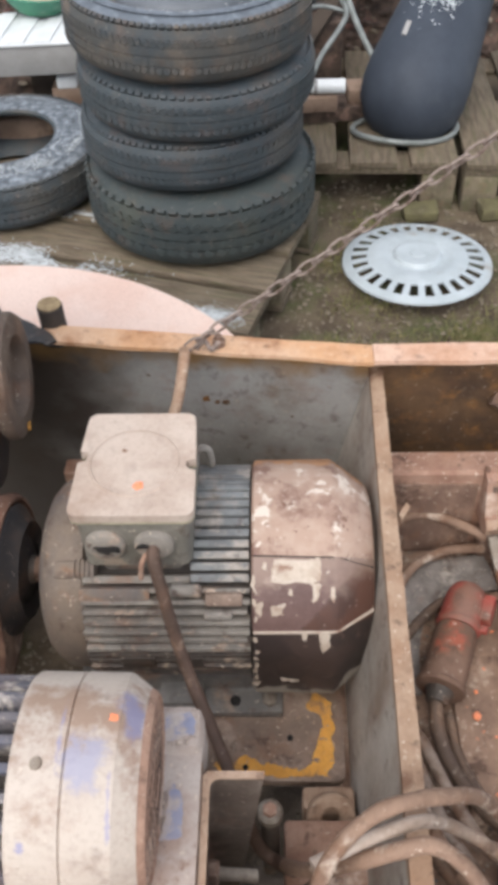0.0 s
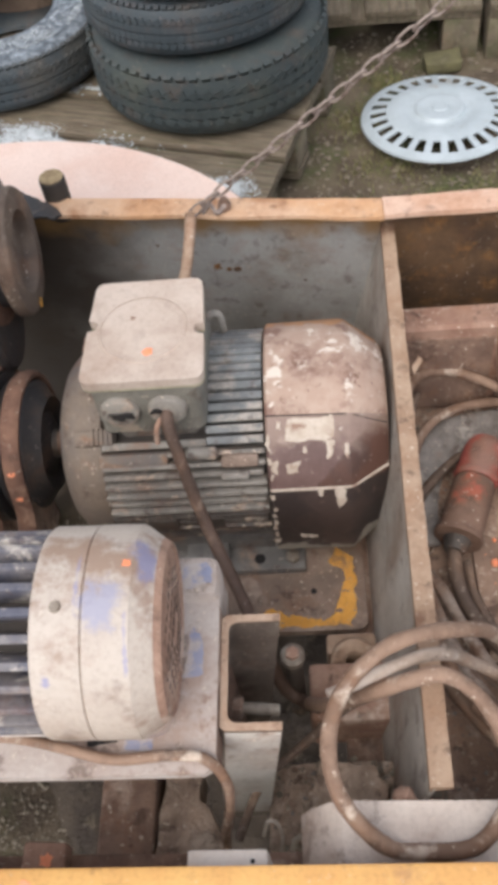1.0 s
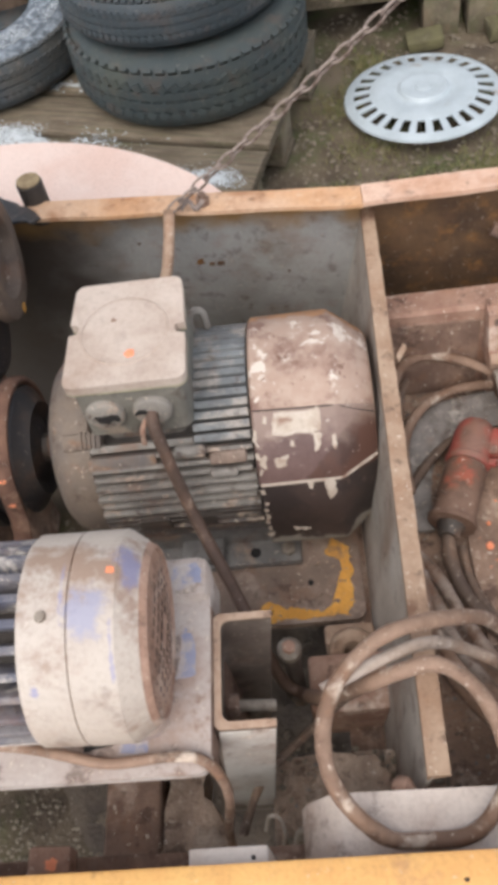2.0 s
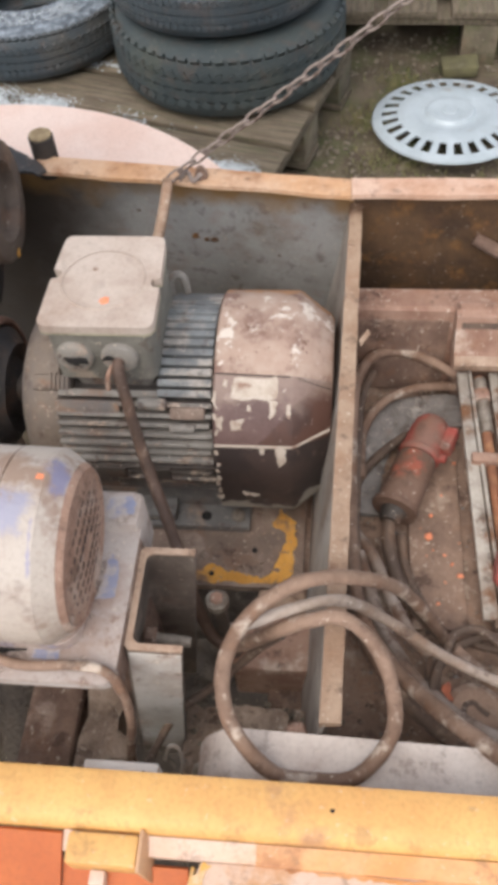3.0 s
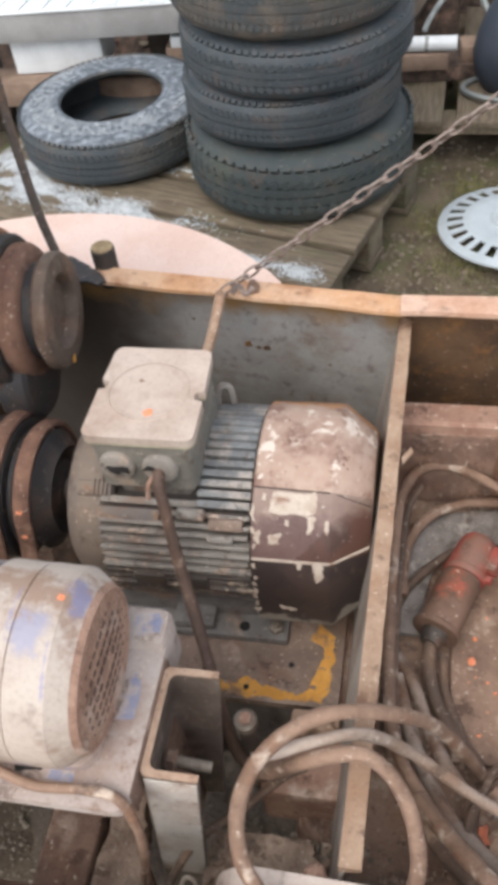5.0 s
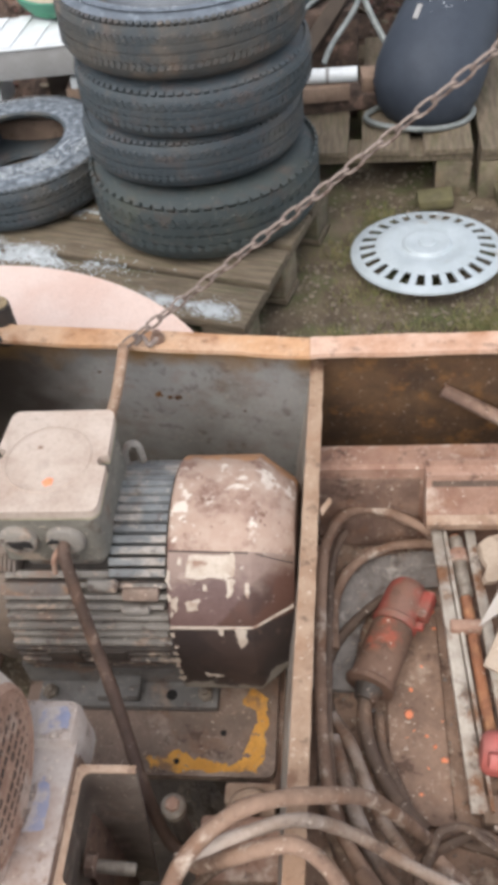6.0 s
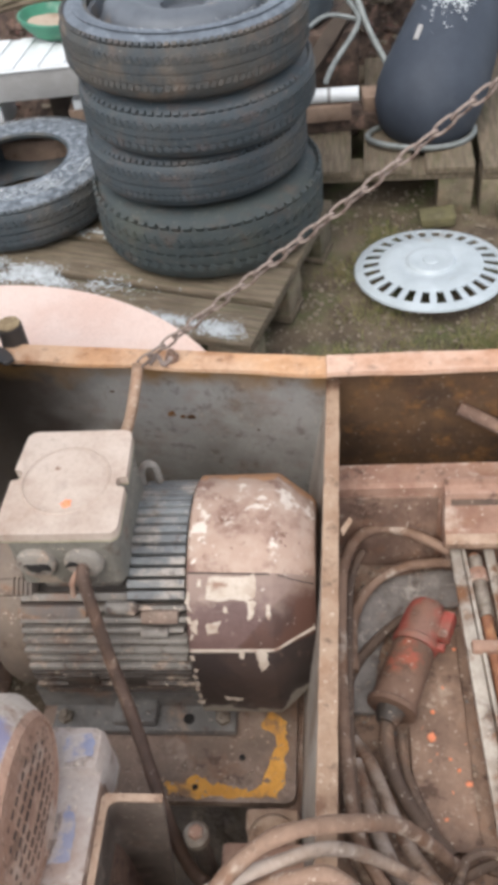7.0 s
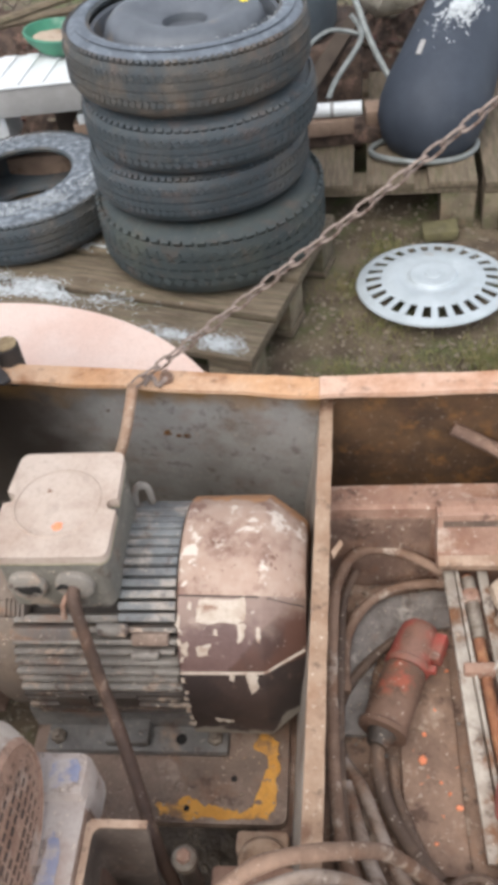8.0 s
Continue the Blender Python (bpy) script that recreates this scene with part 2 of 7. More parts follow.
felt_grey = material("grey_felt_strip", lin(138, 130, 124), lin(112, 104, 98), lin(176, 166, 156), scale=40, stain_amount=0.3, rough=0.95, bump=0.5, dirt=0.80)
tank_paint = material("dark_slate_tank_paint", lin(58, 64, 74), lin(50, 56, 66), lin(80, 84, 90), scale=8, stain_amount=0.14, rough=0.58, bump=0.05, crisp=0.3, spec=0.35)
bin_grey = material("slate_plastic", lin(76, 84, 90), lin(64, 71, 77), lin(104, 111, 116), scale=9, stain_amount=0.2, rough=0.5, bump=0.06, crisp=0.3)
pvc_white = material("white_pvc", lin(216, 218, 219), lin(202, 204, 205), lin(190, 186, 178), scale=10, stain_amount=0.15, rough=0.4, bump=0.05)
grey_pvc = material("grey_board_edge", lin(150, 148, 146), lin(134, 132, 130), scale=10, rough=0.6, bump=0.08)
green_plastic = material("green_plastic", lin(62, 128, 100), lin(54, 112, 90), lin(106, 140, 120), scale=12, stain_amount=0.2, rough=0.45, bump=0.05)
tan_wood = material("tan_timber", lin(142, 120, 104), lin(120, 100, 86), lin(100, 80, 64), scale=14, stain_amount=0.25, rough=0.85, bump=0.3)
wire_grey = material("galvanised_wire", lin(136, 140, 138), lin(116, 120, 118), rough=0.5, metal=0.4, bump=0.1)
grass_green = material("grass_blades", lin(104, 108, 64), lin(128, 118, 82), scale=30, rough=0.8, bump=0.05, random_tint=0.1)
brick_red = material("brick_crumbs", lin(118, 80, 70), lin(94, 66, 60), scale=40, rough=0.9, bump=0.3)
cream_stone = material("cream_stone", lin(206, 200, 186), lin(180, 172, 158), lin(140, 128, 112), scale=30, stain_amount=0.25, rough=0.9, bump=0.5)
pebble_grey = material("pebbles", lin(132, 120, 104), lin(108, 98, 84), scale=40, rough=0.9, bump=0.2)
dark_timber = material("dark_wet_timber", lin(70, 60, 52), lin(54, 46, 40), lin(92, 80, 66), scale=14, stain_amount=0.25, rough=0.85, bump=0.3)
bark_brown = material("dead_leaves_and_twigs", lin(94, 77, 67), lin(60, 49, 43), lin(122, 98, 86), scale=26, stain_amount=0.3, stain_scale=18, rough=0.95, bump=0.4)
orange_spot = material("orange_paint_fleck", lin(236, 150, 112), lin(226, 134, 94), rough=0.7, scale=60)
bolt_steel = material("dull_bolt_steel", lin(150, 140, 128), lin(120, 106, 94), lin(98, 76, 62), scale=60, stain_amount=0.25, rough=0.5, metal=0.4, bump=0.2)


seal_olive = material("pale_olive_paint", lin(172, 164, 140), lin(148, 140, 120), lin(120, 104, 88), scale=40, stain_amount=0.25, rough=0.6, bump=0.1)
chalk_yellow = material("yellow_chalk", lin(226, 204, 70), lin(206, 186, 66), lin(150, 140, 90), scale=60, stain_amount=0.2, rough=0.9, bump=0.1)
peg_wood = material("pale_peg_end", lin(158, 138, 106), lin(136, 116, 88), lin(104, 84, 64), scale=60, stain_amount=0.25, rough=0.8, bump=0.2)
moss_stone = material("mossy_stone", lin(106, 100, 70), lin(88, 82, 60), lin(120, 112, 94), scale=22, stain_amount=0.3, rough=0.95, bump=0.5)
belt_brown = material("dusty_brown_belt", lin(132, 98, 80), lin(104, 76, 64), lin(158, 128, 110), scale=24, stain_amount=0.3, rough=0.8, bump=0.3, dirt=0.8)
pulley_dark = material("greasy_black_pulley", lin(46, 44, 46), lin(62, 56, 53), lin(92, 74, 62), scale=20, stain_amount=0.26, rough=0.5, bump=0.25, dirt=0.4)
rust_orange = material("orange_rust", lin(158, 104, 72), lin(124, 84, 64), lin(176, 128, 92), scale=18, stain_amount=0.3, rough=0.8, bump=0.3, dirt=0.7)
yellowed = material("yellowed_brown_paint", lin(142, 116, 82), lin(114, 94, 74), lin(190, 138, 62), scale=11, stain_amount=0.3, rough=0.6, bump=0.2, stretch=(1, 1, 0.35), dirt=0.5)


def cowl_material():
    """Brown fan-cowl paint: tan dust over the upper side, flaked purple-brown paint between the seams, near-black below
    them.
    """
    m = material("flaking_brown_cowl_paint", lin(94, 70, 65), lin(112, 88, 82), lin(150, 130, 120), scale=13, amount=0.45, stain_amount=0.2, stain_scale=30, rough=0.5, bump=0.22, crisp=0.12)
    n, l = m.node_tree.nodes, m.node_tree.links
    bsdf = n["Principled BSDF"]
    middle = bsdf.inputs["Base Color"].links[0].from_socket
    coord, sep = n.new("ShaderNodeTexCoord"), n.new("ShaderNodeSeparateXYZ")
    l.new(coord.outputs["Object"], sep.inputs[0])

    def calc(op, a, b=None, c=None):
        q = n.new("ShaderNodeMath")
        q.operation = op
        for s, v in zip(q.inputs, (a, b, c)):
            if v is None:
                continue
            if isinstance(v, (int, float)):
                s.default_value = v
            else:
                l.new(v, s)
        return q.outputs[0]

    def cloud(scale, detail, mid, width):
        t = n.new("ShaderNodeTexNoise")
        t.inputs["Scale"].default_value, t.inputs["Detail"].default_value, t.inputs["Roughness"].default_value = scale, detail, 0.65
        l.new(coord.outputs["Object"], t.inputs["Vector"])
        return step(t.outputs[0], mid, width), t.outputs[0]

    def step(src, mid, width):
        r = n.new("ShaderNodeMapRange")
        r.interpolation_type = "SMOOTHSTEP"
        r.inputs[1].default_value, r.inputs[2].default_value = mid - width / 2, mid + width / 2
        l.new(src, r.inputs[0])
        return r.outputs[0]

    def mix(a, b, fac):
        x = n.new("ShaderNodeMix")
        x.data_type = "RGBA"
        for sock, v in ((x.inputs[6], a), (x.inputs[7], b), (x.inputs[0], fac)):
            if isinstance(v, (tuple, float)):
                sock.default_value = v
            else:
                l.new(v, sock)
        return x.outputs[2]

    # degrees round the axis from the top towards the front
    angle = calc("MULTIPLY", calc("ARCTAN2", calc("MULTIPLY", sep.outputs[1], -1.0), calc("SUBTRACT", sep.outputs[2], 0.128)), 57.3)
    fine, raw = cloud(48, 8, 0.54, 0.12)
    coarse, raw2 = cloud(14, 7, 0.52, 0.16)
    specks, raw3 = cloud(70, 6, 0.64, 0.06)
    chalk, raw5 = cloud(120, 5, 0.66, 0.05)
    white, raw4 = cloud(21, 9, 0.59, 0.05)
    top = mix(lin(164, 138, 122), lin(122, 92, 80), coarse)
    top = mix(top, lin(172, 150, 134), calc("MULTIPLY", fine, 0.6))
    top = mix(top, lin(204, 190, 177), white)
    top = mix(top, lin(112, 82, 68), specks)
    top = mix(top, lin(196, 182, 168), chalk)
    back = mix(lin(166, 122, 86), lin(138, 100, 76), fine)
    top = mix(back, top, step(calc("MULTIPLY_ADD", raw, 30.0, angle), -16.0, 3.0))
    # darker brown past a slanting line: shading of the tapered end, painted in
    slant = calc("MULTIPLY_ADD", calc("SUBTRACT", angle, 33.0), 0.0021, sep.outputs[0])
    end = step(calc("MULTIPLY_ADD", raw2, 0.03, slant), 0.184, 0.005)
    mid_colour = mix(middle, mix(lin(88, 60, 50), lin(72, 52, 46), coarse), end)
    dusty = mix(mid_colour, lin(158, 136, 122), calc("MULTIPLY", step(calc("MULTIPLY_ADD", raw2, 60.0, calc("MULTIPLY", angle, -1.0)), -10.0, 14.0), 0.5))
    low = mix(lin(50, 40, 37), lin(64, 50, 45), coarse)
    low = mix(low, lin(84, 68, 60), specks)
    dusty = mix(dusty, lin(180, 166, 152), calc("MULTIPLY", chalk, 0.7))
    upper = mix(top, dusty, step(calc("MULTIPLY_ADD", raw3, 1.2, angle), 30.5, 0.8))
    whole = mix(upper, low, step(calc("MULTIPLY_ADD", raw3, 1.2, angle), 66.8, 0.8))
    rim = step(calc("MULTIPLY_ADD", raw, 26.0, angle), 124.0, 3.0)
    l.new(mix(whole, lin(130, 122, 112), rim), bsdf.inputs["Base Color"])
    return m


def treaded(m, count, skew, radius, depth):
    """Adds sipes across the tread to a tyre's relief."""
    n, l = m.node_tree.nodes, m.node_tree.links
    bump = next(q for q in n if q.type == "BUMP")
    old = bump.inputs["Height"].links[0].from_socket
    coord, sep = n.new("ShaderNodeTexCoord"), n.new("ShaderNodeSeparateXYZ")
    l.new(coord.outputs["Object"], sep.inputs[0])

    def calc(op, a, b=None, c=None):
        q = n.new("ShaderNodeMath")
        q.operation = op
        for s, v in zip(q.inputs, (a, b, c)):
            if v is None:
                continue
            if isinstance(v, (int, float)):
                s.default_value = v
            else:
                l.new(v, s)
        return q.outputs[0]

    angle = calc("ARCTAN2", sep.outputs[1], sep.outputs[0])
    zig = calc("PINGPONG", sep.outputs[2], 0.045)
    wave = calc("SINE", calc("MULTIPLY_ADD", angle, count, calc("MULTIPLY", zig, skew)))
    cut = calc("GREATER_THAN", wave, 0.45)
    away = calc("SQRT", calc("ADD", calc("MULTIPLY", sep.outputs[0], sep.outputs[0]), calc("MULTIPLY", sep.outputs[1], sep.outputs[1])))
    on = calc("GREATER_THAN", away, radius)
    l.new(calc("SUBTRACT", old, calc("MULTIPLY", calc("MULTIPLY", cut, on), depth)), bump.inputs["Height"])
    bump.inputs["Strength"].default_value = 0.5
    return m


def panel_material():
    """Grey sheet, the pulley's shade painted dark brown towards its far end, and bleeding rust under the rail."""
    m = material("shaded_rusty_grey_sheet", lin(164, 162, 159), lin(134, 130, 125), lin(112, 94, 76), scale=6, stain_amount=0.2, stain_scale=9, rough=0.42, bump=0.06, crisp=0.3, dirt=0.6)
    n, l = m.node_tree.nodes, m.node_tree.links
    bsdf = n["Principled BSDF"]
    colour = bsdf.inputs["Base Color"].links[0].from_socket
    coord, sep = n.new("ShaderNodeTexCoord"), n.new("ShaderNodeSeparateXYZ")
    l.new(coord.outputs["Object"], sep.inputs[0])
    # first row: shade beside the pulley, put into the colour; second row: rust
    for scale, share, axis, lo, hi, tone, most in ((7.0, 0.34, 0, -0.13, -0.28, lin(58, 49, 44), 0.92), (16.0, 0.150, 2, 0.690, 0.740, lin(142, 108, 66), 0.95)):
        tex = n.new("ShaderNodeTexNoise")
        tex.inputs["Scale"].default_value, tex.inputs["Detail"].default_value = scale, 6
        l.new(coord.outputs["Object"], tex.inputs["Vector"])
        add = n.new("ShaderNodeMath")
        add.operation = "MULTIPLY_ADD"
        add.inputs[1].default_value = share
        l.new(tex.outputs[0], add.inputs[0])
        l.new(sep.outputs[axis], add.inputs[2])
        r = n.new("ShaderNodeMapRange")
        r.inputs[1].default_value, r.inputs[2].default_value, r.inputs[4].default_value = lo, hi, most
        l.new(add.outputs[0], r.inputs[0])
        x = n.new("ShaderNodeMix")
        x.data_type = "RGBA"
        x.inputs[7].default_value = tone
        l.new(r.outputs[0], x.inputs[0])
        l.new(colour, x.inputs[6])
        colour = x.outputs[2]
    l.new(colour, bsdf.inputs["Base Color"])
    return m


def white_cowl_material():
    """Chalky white paint over blue: the blue shows round the shoulder and the top, brown dust lies along the crown."""
    m = material("chalky_white_cowl_paint", lin(180, 167, 156), lin(166, 151, 140), lin(144, 121, 106), scale=10, amount=0.45, stain_amount=0.18, stain_scale=22, rough=0.6, bump=0.1, crisp=0.2, dirt=0.4)
    n, l = m.node_tree.nodes, m.node_tree.links
    bsdf = n["Principled BSDF"]
    colour = bsdf.inputs["Base Color"].links[0].from_socket
    coord = n.new("ShaderNodeTexCoord")

    def spot(at, size, scale, gain, tone, most):
        """A blurred patch about a place, broken up by noise."""
        d = n.new("ShaderNodeVectorMath")
        d.operation = "SUBTRACT"
        d.inputs[1].default_value = at
        l.new(coord.outputs["Object"], d.inputs[0])
        sc = n.new("ShaderNodeVectorMath")
        sc.operation = "DIVIDE"
        sc.inputs[1].default_value = size
        l.new(d.outputs[0], sc.inputs[0])
        ln = n.new("ShaderNodeVectorMath")
        ln.operation = "LENGTH"
        l.new(sc.outputs[0], ln.inputs[0])
        tex = n.new("ShaderNodeTexNoise")
        tex.inputs["Scale"].default_value, tex.inputs["Detail"].default_value, tex.inputs["Roughness"].default_value = scale, 8, 0.7
        l.new(coord.outputs["Object"], tex.inputs["Vector"])
        add = n.new("ShaderNodeMath")
        add.operation = "MULTIPLY_ADD"
        add.inputs[1].default_value = -gain
        l.new(tex.outputs[0], add.inputs[0])
        l.new(ln.outputs["Value"], add.inputs[2])
        r = n.new("ShaderNodeMapRange")
        r.inputs[1].default_value, r.inputs[2].default_value, r.inputs[3].default_value, r.inputs[4].default_value = 0.45 - gain * 0.5 - 0.2, 0.45 - gain * 0.5 + 0.2, most, 0.0
        l.new(add.outputs[0], r.inputs[0])
        x = n.new("ShaderNodeMix")
        x.data_type = "RGBA"
        x.inputs[7].default_value = tone
        l.new(r.outputs[0], x.inputs[0])
        l.new(colour, x.inputs[6])
        return x.outputs[2]

    colour = spot((0.045, 0.022, 0.166), (0.120, 0.056, 0.030), 30, 2.6, lin(142, 116, 98), 0.85)
    colour = spot((0.051, -0.018, 0.162), (0.026, 0.034, 0.026), 34, 2.6, lin(142, 142, 162), 0.75)
    colour = spot((0.078, 0.010, 0.140), (0.014, 0.085, 0.060), 40, 3.0, lin(134, 106, 90), 0.75)
    colour = spot((0.076, 0.022, 0.150), (0.015, 0.036, 0.034), 36, 2.4, lin(122, 120, 148), 0.85)
    colour = spot((0.066, -0.040, 0.148), (0.0030, 0.050, 0.040), 60, 3.0, lin(142, 138, 162), 0.75)
    colour = spot((0.031, 0.004, 0.165), (0.0035, 0.034, 0.026), 60, 3.0, lin(138, 134, 158), 0.8)
    colour = spot((0.010, -0.062, 0.137), (0.005, 0.009, 0.010), 60, 3.0, lin(138, 135, 160), 0.85)
    l.new(colour, bsdf.inputs["Base Color"])
    return m


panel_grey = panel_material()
white_cowl = white_cowl_material()
rubber_muddy = material("muddy_tyre_rubber", lin(58, 64, 68), lin(72, 70, 67), lin(100, 90, 80), scale=9, stain_amount=0.34, stain_scale=12, rough=0.6, bump=0.15, crisp=0.3, dirt=0.35)
treaded(rubber_muddy, 104, 180, 0.268, 1.6)
treaded(rubber, 92, 160, 0.258, 1.6)
treaded(rubber_mossy, 62, 120, 0.268, 1.4)
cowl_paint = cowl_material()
flake_paint = material("pale_primer", lin(190, 176, 162), lin(172, 155, 139), lin(140, 112, 96), scale=50, stain_amount=0.32, rough=0.75, bump=0.2)

# ---- building helpers ----
YARD = Matrix.Identity(4)
MACHINE = pose(0.222, 0.971, 0, 0, 0, -3.7)
ORIGIN = {}


def thing(name, origin, label, category, group="", kind="", place=YARD):
    """An Empty at the base of a thing; its parts are built in the coordinates of the yard or of the machine."""
    ob = new(name)
    ob.empty_display_size = 0.05
    ob.matrix_world = place @ Matrix.Translation(origin)
    ORIGIN[ob.name] = Vector(origin)
    return tagged(ob, label, category, group, kind)


def smooth_by_angle(mesh, angle=0.6):
    for p in mesh.polygons:
        p.use_smooth = True
    mesh.set_sharp_from_angle(angle=angle)


def part(name, bm, mat, parent, label="", kind=""):
    at = ORIGIN[parent.name]
    bmesh.ops.translate(bm, vec=-at, verts=bm.verts)
    bmesh.ops.recalc_face_normals(bm, faces=bm.faces)
    mesh = bpy.data.meshes.new(name)
    bm.to_mesh(mesh)
    bm.free()
    mesh.materials.append(mat)
    smooth_by_angle(mesh)
    ob = new(name, mesh)
    ob.parent = parent
    ORIGIN[ob.name] = at
    return tagged(ob, label, kind=kind)


def solid(name, bm, mat, origin, label, category, group="", kind="", place=YARD):
    """A thing that is one mesh."""
    bmesh.ops.translate(bm, vec=-Vector(origin), verts=bm.verts)
    bmesh.ops.recalc_face_normals(bm, faces=bm.faces)
    mesh = bpy.data.meshes.new(name)
    bm.to_mesh(mesh)
    bm.free()
    mesh.materials.append(mat)
    smooth_by_angle(mesh)
    ob = new(name, mesh)
    ob.matrix_world = place @ Matrix.Translation(origin)
    ORIGIN[ob.name] = Vector(origin)
    return tagged(ob, label, category, group, kind)


def box(x0, x1, y0, y1, z0, z1, bevel=0.0015, bm=None, m=None):
    b = bmesh.new()
    bmesh.ops.create_cube(b, size=1)
    for v in b.verts:
        v.co = Vector((x0 + (v.co.x + 0.5) * (x1 - x0), y0 + (v.co.y + 0.5) * (y1 - y0), z0 + (v.co.z + 0.5) * (z1 - z0)))
    if bevel:
        bmesh.ops.bevel(b, geom=b.edges[:], offset=bevel, segments=2, profile=0.5, affect="EDGES")
    if m is not None:
        b.transform(m)
    return join(bm, b)


def join(bm, b):
    if bm is None:
        return b
    tmp = bpy.data.meshes.new("tmp")
    b.to_mesh(tmp)
    b.free()
    bm.from_mesh(tmp)
    bpy.data.meshes.remove(tmp)
    return bm


def prism(outline, z0, z1, bevel=0.0015, bm=None, m=None, holes=None):
    """An outline in x and y, thickened from z0 to z1."""
    b = bmesh.new()
    low = [b.verts.new((x, y, z0)) for x, y in outline]
    top = [b.verts.new((x, y, z1)) for x, y in outline]
    b.faces.new(low[::-1])
    b.faces.new(top)
    for i in range(len(outline)):
        j = (i + 1) % len(outline)
        b.faces.new((low[i], low[j], top[j], top[i]))
    if bevel:
        bmesh.ops.bevel(b, geom=[e for e in b.edges if e.calc_face_angle(0) > 0.5], offset=bevel, segments=2, profile=0.5, affect="EDGES")
    if m is not None:
        b.transform(m)
    return join(bm, b)


def turned(profile, m=None, segs=48, bm=None, arc=None):
    """A profile of (along, radius), turned about the x axis."""
    b = bmesh.new()
    rings = []
    for x, r in profile:
        if r < 1e-5:
            rings.append([b.verts.new((x, 0, 0))])
        else:
            rings.append([b.verts.new((x, r * math.cos(2 * math.pi * i / segs), r * math.sin(2 * math.pi * i / segs))) for i in range(segs)])
    for a, c in zip(rings, rings[1:]):
        for i in range(segs):
            j = (i + 1) % segs
            if len(a) == 1 and len(c) > 1:
                b.faces.new((a[0], c[j], c[i]))
            elif len(c) == 1 and len(a) > 1:
                b.faces.new((a[i], a[j], c[0]))
            elif len(a) > 1:
                b.faces.new((a[i], a[j], c[j], c[i]))
    if m is not None:
        b.transform(m)
    return join(bm, b)


def rod(a, b_, r, segs=16, bevel=0.001, bm=None):
    """A round bar from a to b_."""
    a, b_ = Vector(a), Vector(b_)
    d = b_ - a
    m = Matrix.Translation(a) @ d.to_track_quat("X", "Z").to_matrix().to_4x4()
    n = d.length
    e = min(bevel, r * 0.4)
    return turned([(0, 0), (0, r - e), (e, r), (n - e, r), (n, r - e), (n, 0)], m, segs, bm)


def spline(points, steps=8, closed=False):
    """A smooth line through points."""
    p = [Vector(q) for q in points]
    out, n = [], len(p)
    for i in range(n if closed else n - 1):
        a, b_, c, d = (p[(i - 1) % n], p[i], p[(i + 1) % n], p[(i + 2) % n]) if closed else (p[max(i - 1, 0)], p[i], p[i + 1], p[min(i + 2, n - 1)])
        for s in range(steps):
            t = s / steps
            out.append(0.5 * (2 * b_ + (c - a) * t + (2 * a - 5 * b_ + 4 * c - d) * t * t + (3 * b_ - a - 3 * c + d) * t ** 3))
    return out if closed else out + [p[-1]]


def tube(points, r, segs=10, steps=8, bm=None, closed=False, wobble=0.0, flat=1.0):
    """A hose, cable or wire along a smooth line."""
    line = spline(points, steps, closed) if steps else [Vector(q) for q in points]
    b = bmesh.new()
    n, rings = len(line), []
    normal = None
    for i, q in enumerate(line):
        ahead = (line[(i + 1) % n] - line[i - 1]) if closed else (line[min(i + 1, n - 1)] - line[max(i - 1, 0)])
        ahead.normalize()
        if normal is None:
            normal = ahead.orthogonal().normalized()
            if flat != 1.0:
                normal = (Vector((0, 0, 1)) - ahead * ahead.z).normalized()
        normal = (normal - ahead * normal.dot(ahead)).normalized()
        side = ahead.cross(normal)
        rr = r * (1 + wobble * noise.noise(q * 60))
        rings.append([b.verts.new(q + rr * (math.cos(2 * math.pi * k / segs) * normal * flat + math.sin(2 * math.pi * k / segs) * side)) for k in range(segs)])
    for i in range(n if closed else n - 1):
        a, c = rings[i], rings[(i + 1) % n]
        for k in range(segs):
            j = (k + 1) % segs
            b.faces.new((a[k], a[j], c[j], c[k]))
    if not closed:
        b.faces.new(rings[0][::-1])
        b.faces.new(rings[-1])
    return join(bm, b)


def rounded(x0, x1, y0, y1, r, steps=5):
    """The outline of a rectangle with round corners."""
    out = []
    for cx, cy, a in ((x1 - r, y1 - r, 0), (x0 + r, y1 - r, 90), (x0 + r, y0 + r, 180), (x1 - r, y0 + r, 270)):
        for i in range(steps + 1):
            t = radians(a + 90 * i / steps)
            out.append((cx + r * math.cos(t), cy + r * math.sin(t)))
    return out


def hex_bolt(at, r, h, shank=0.0, bm=None, axis="z"):
    """A hexagon head, with its threaded end if any."""
    turn = {"z": Matrix.Rotation(-math.pi / 2, 4, "Y"), "x": Matrix.Identity(4), "y": Matrix.Rotation(math.pi / 2, 4, "Z")}[axis]
    m = Matrix.Translation(at) @ turn
    bm = turned([(0, 0), (0, r), (h * 0.8, r), (h, r * 0.82), (h, 0)], m, 6, bm)
    if shank:
        turned([(h, 0), (h, r * 0.55), (h + shank * 0.9, r * 0.55), (h + shank, r * 0.45), (h + shank, 0)], m, 12, bm)
    return bm


def rumple(bm, size, amount, seed=0.0):
    """Makes a surface slightly uneven."""
    for v in bm.verts:
        v.co += amount * noise.noise_vector(v.co * size + Vector((seed, seed, seed)))
    return bm


def small_ball():
    b = bmesh.new()
    bmesh.ops.create_icosphere(b, subdivisions=1, radius=1)
    b.verts.ensure_lookup_table()
    out = np.array([v.co[:] for v in b.verts]), np.array([[v.index for v in f.verts] for f in b.faces])
    b.free()
    return out


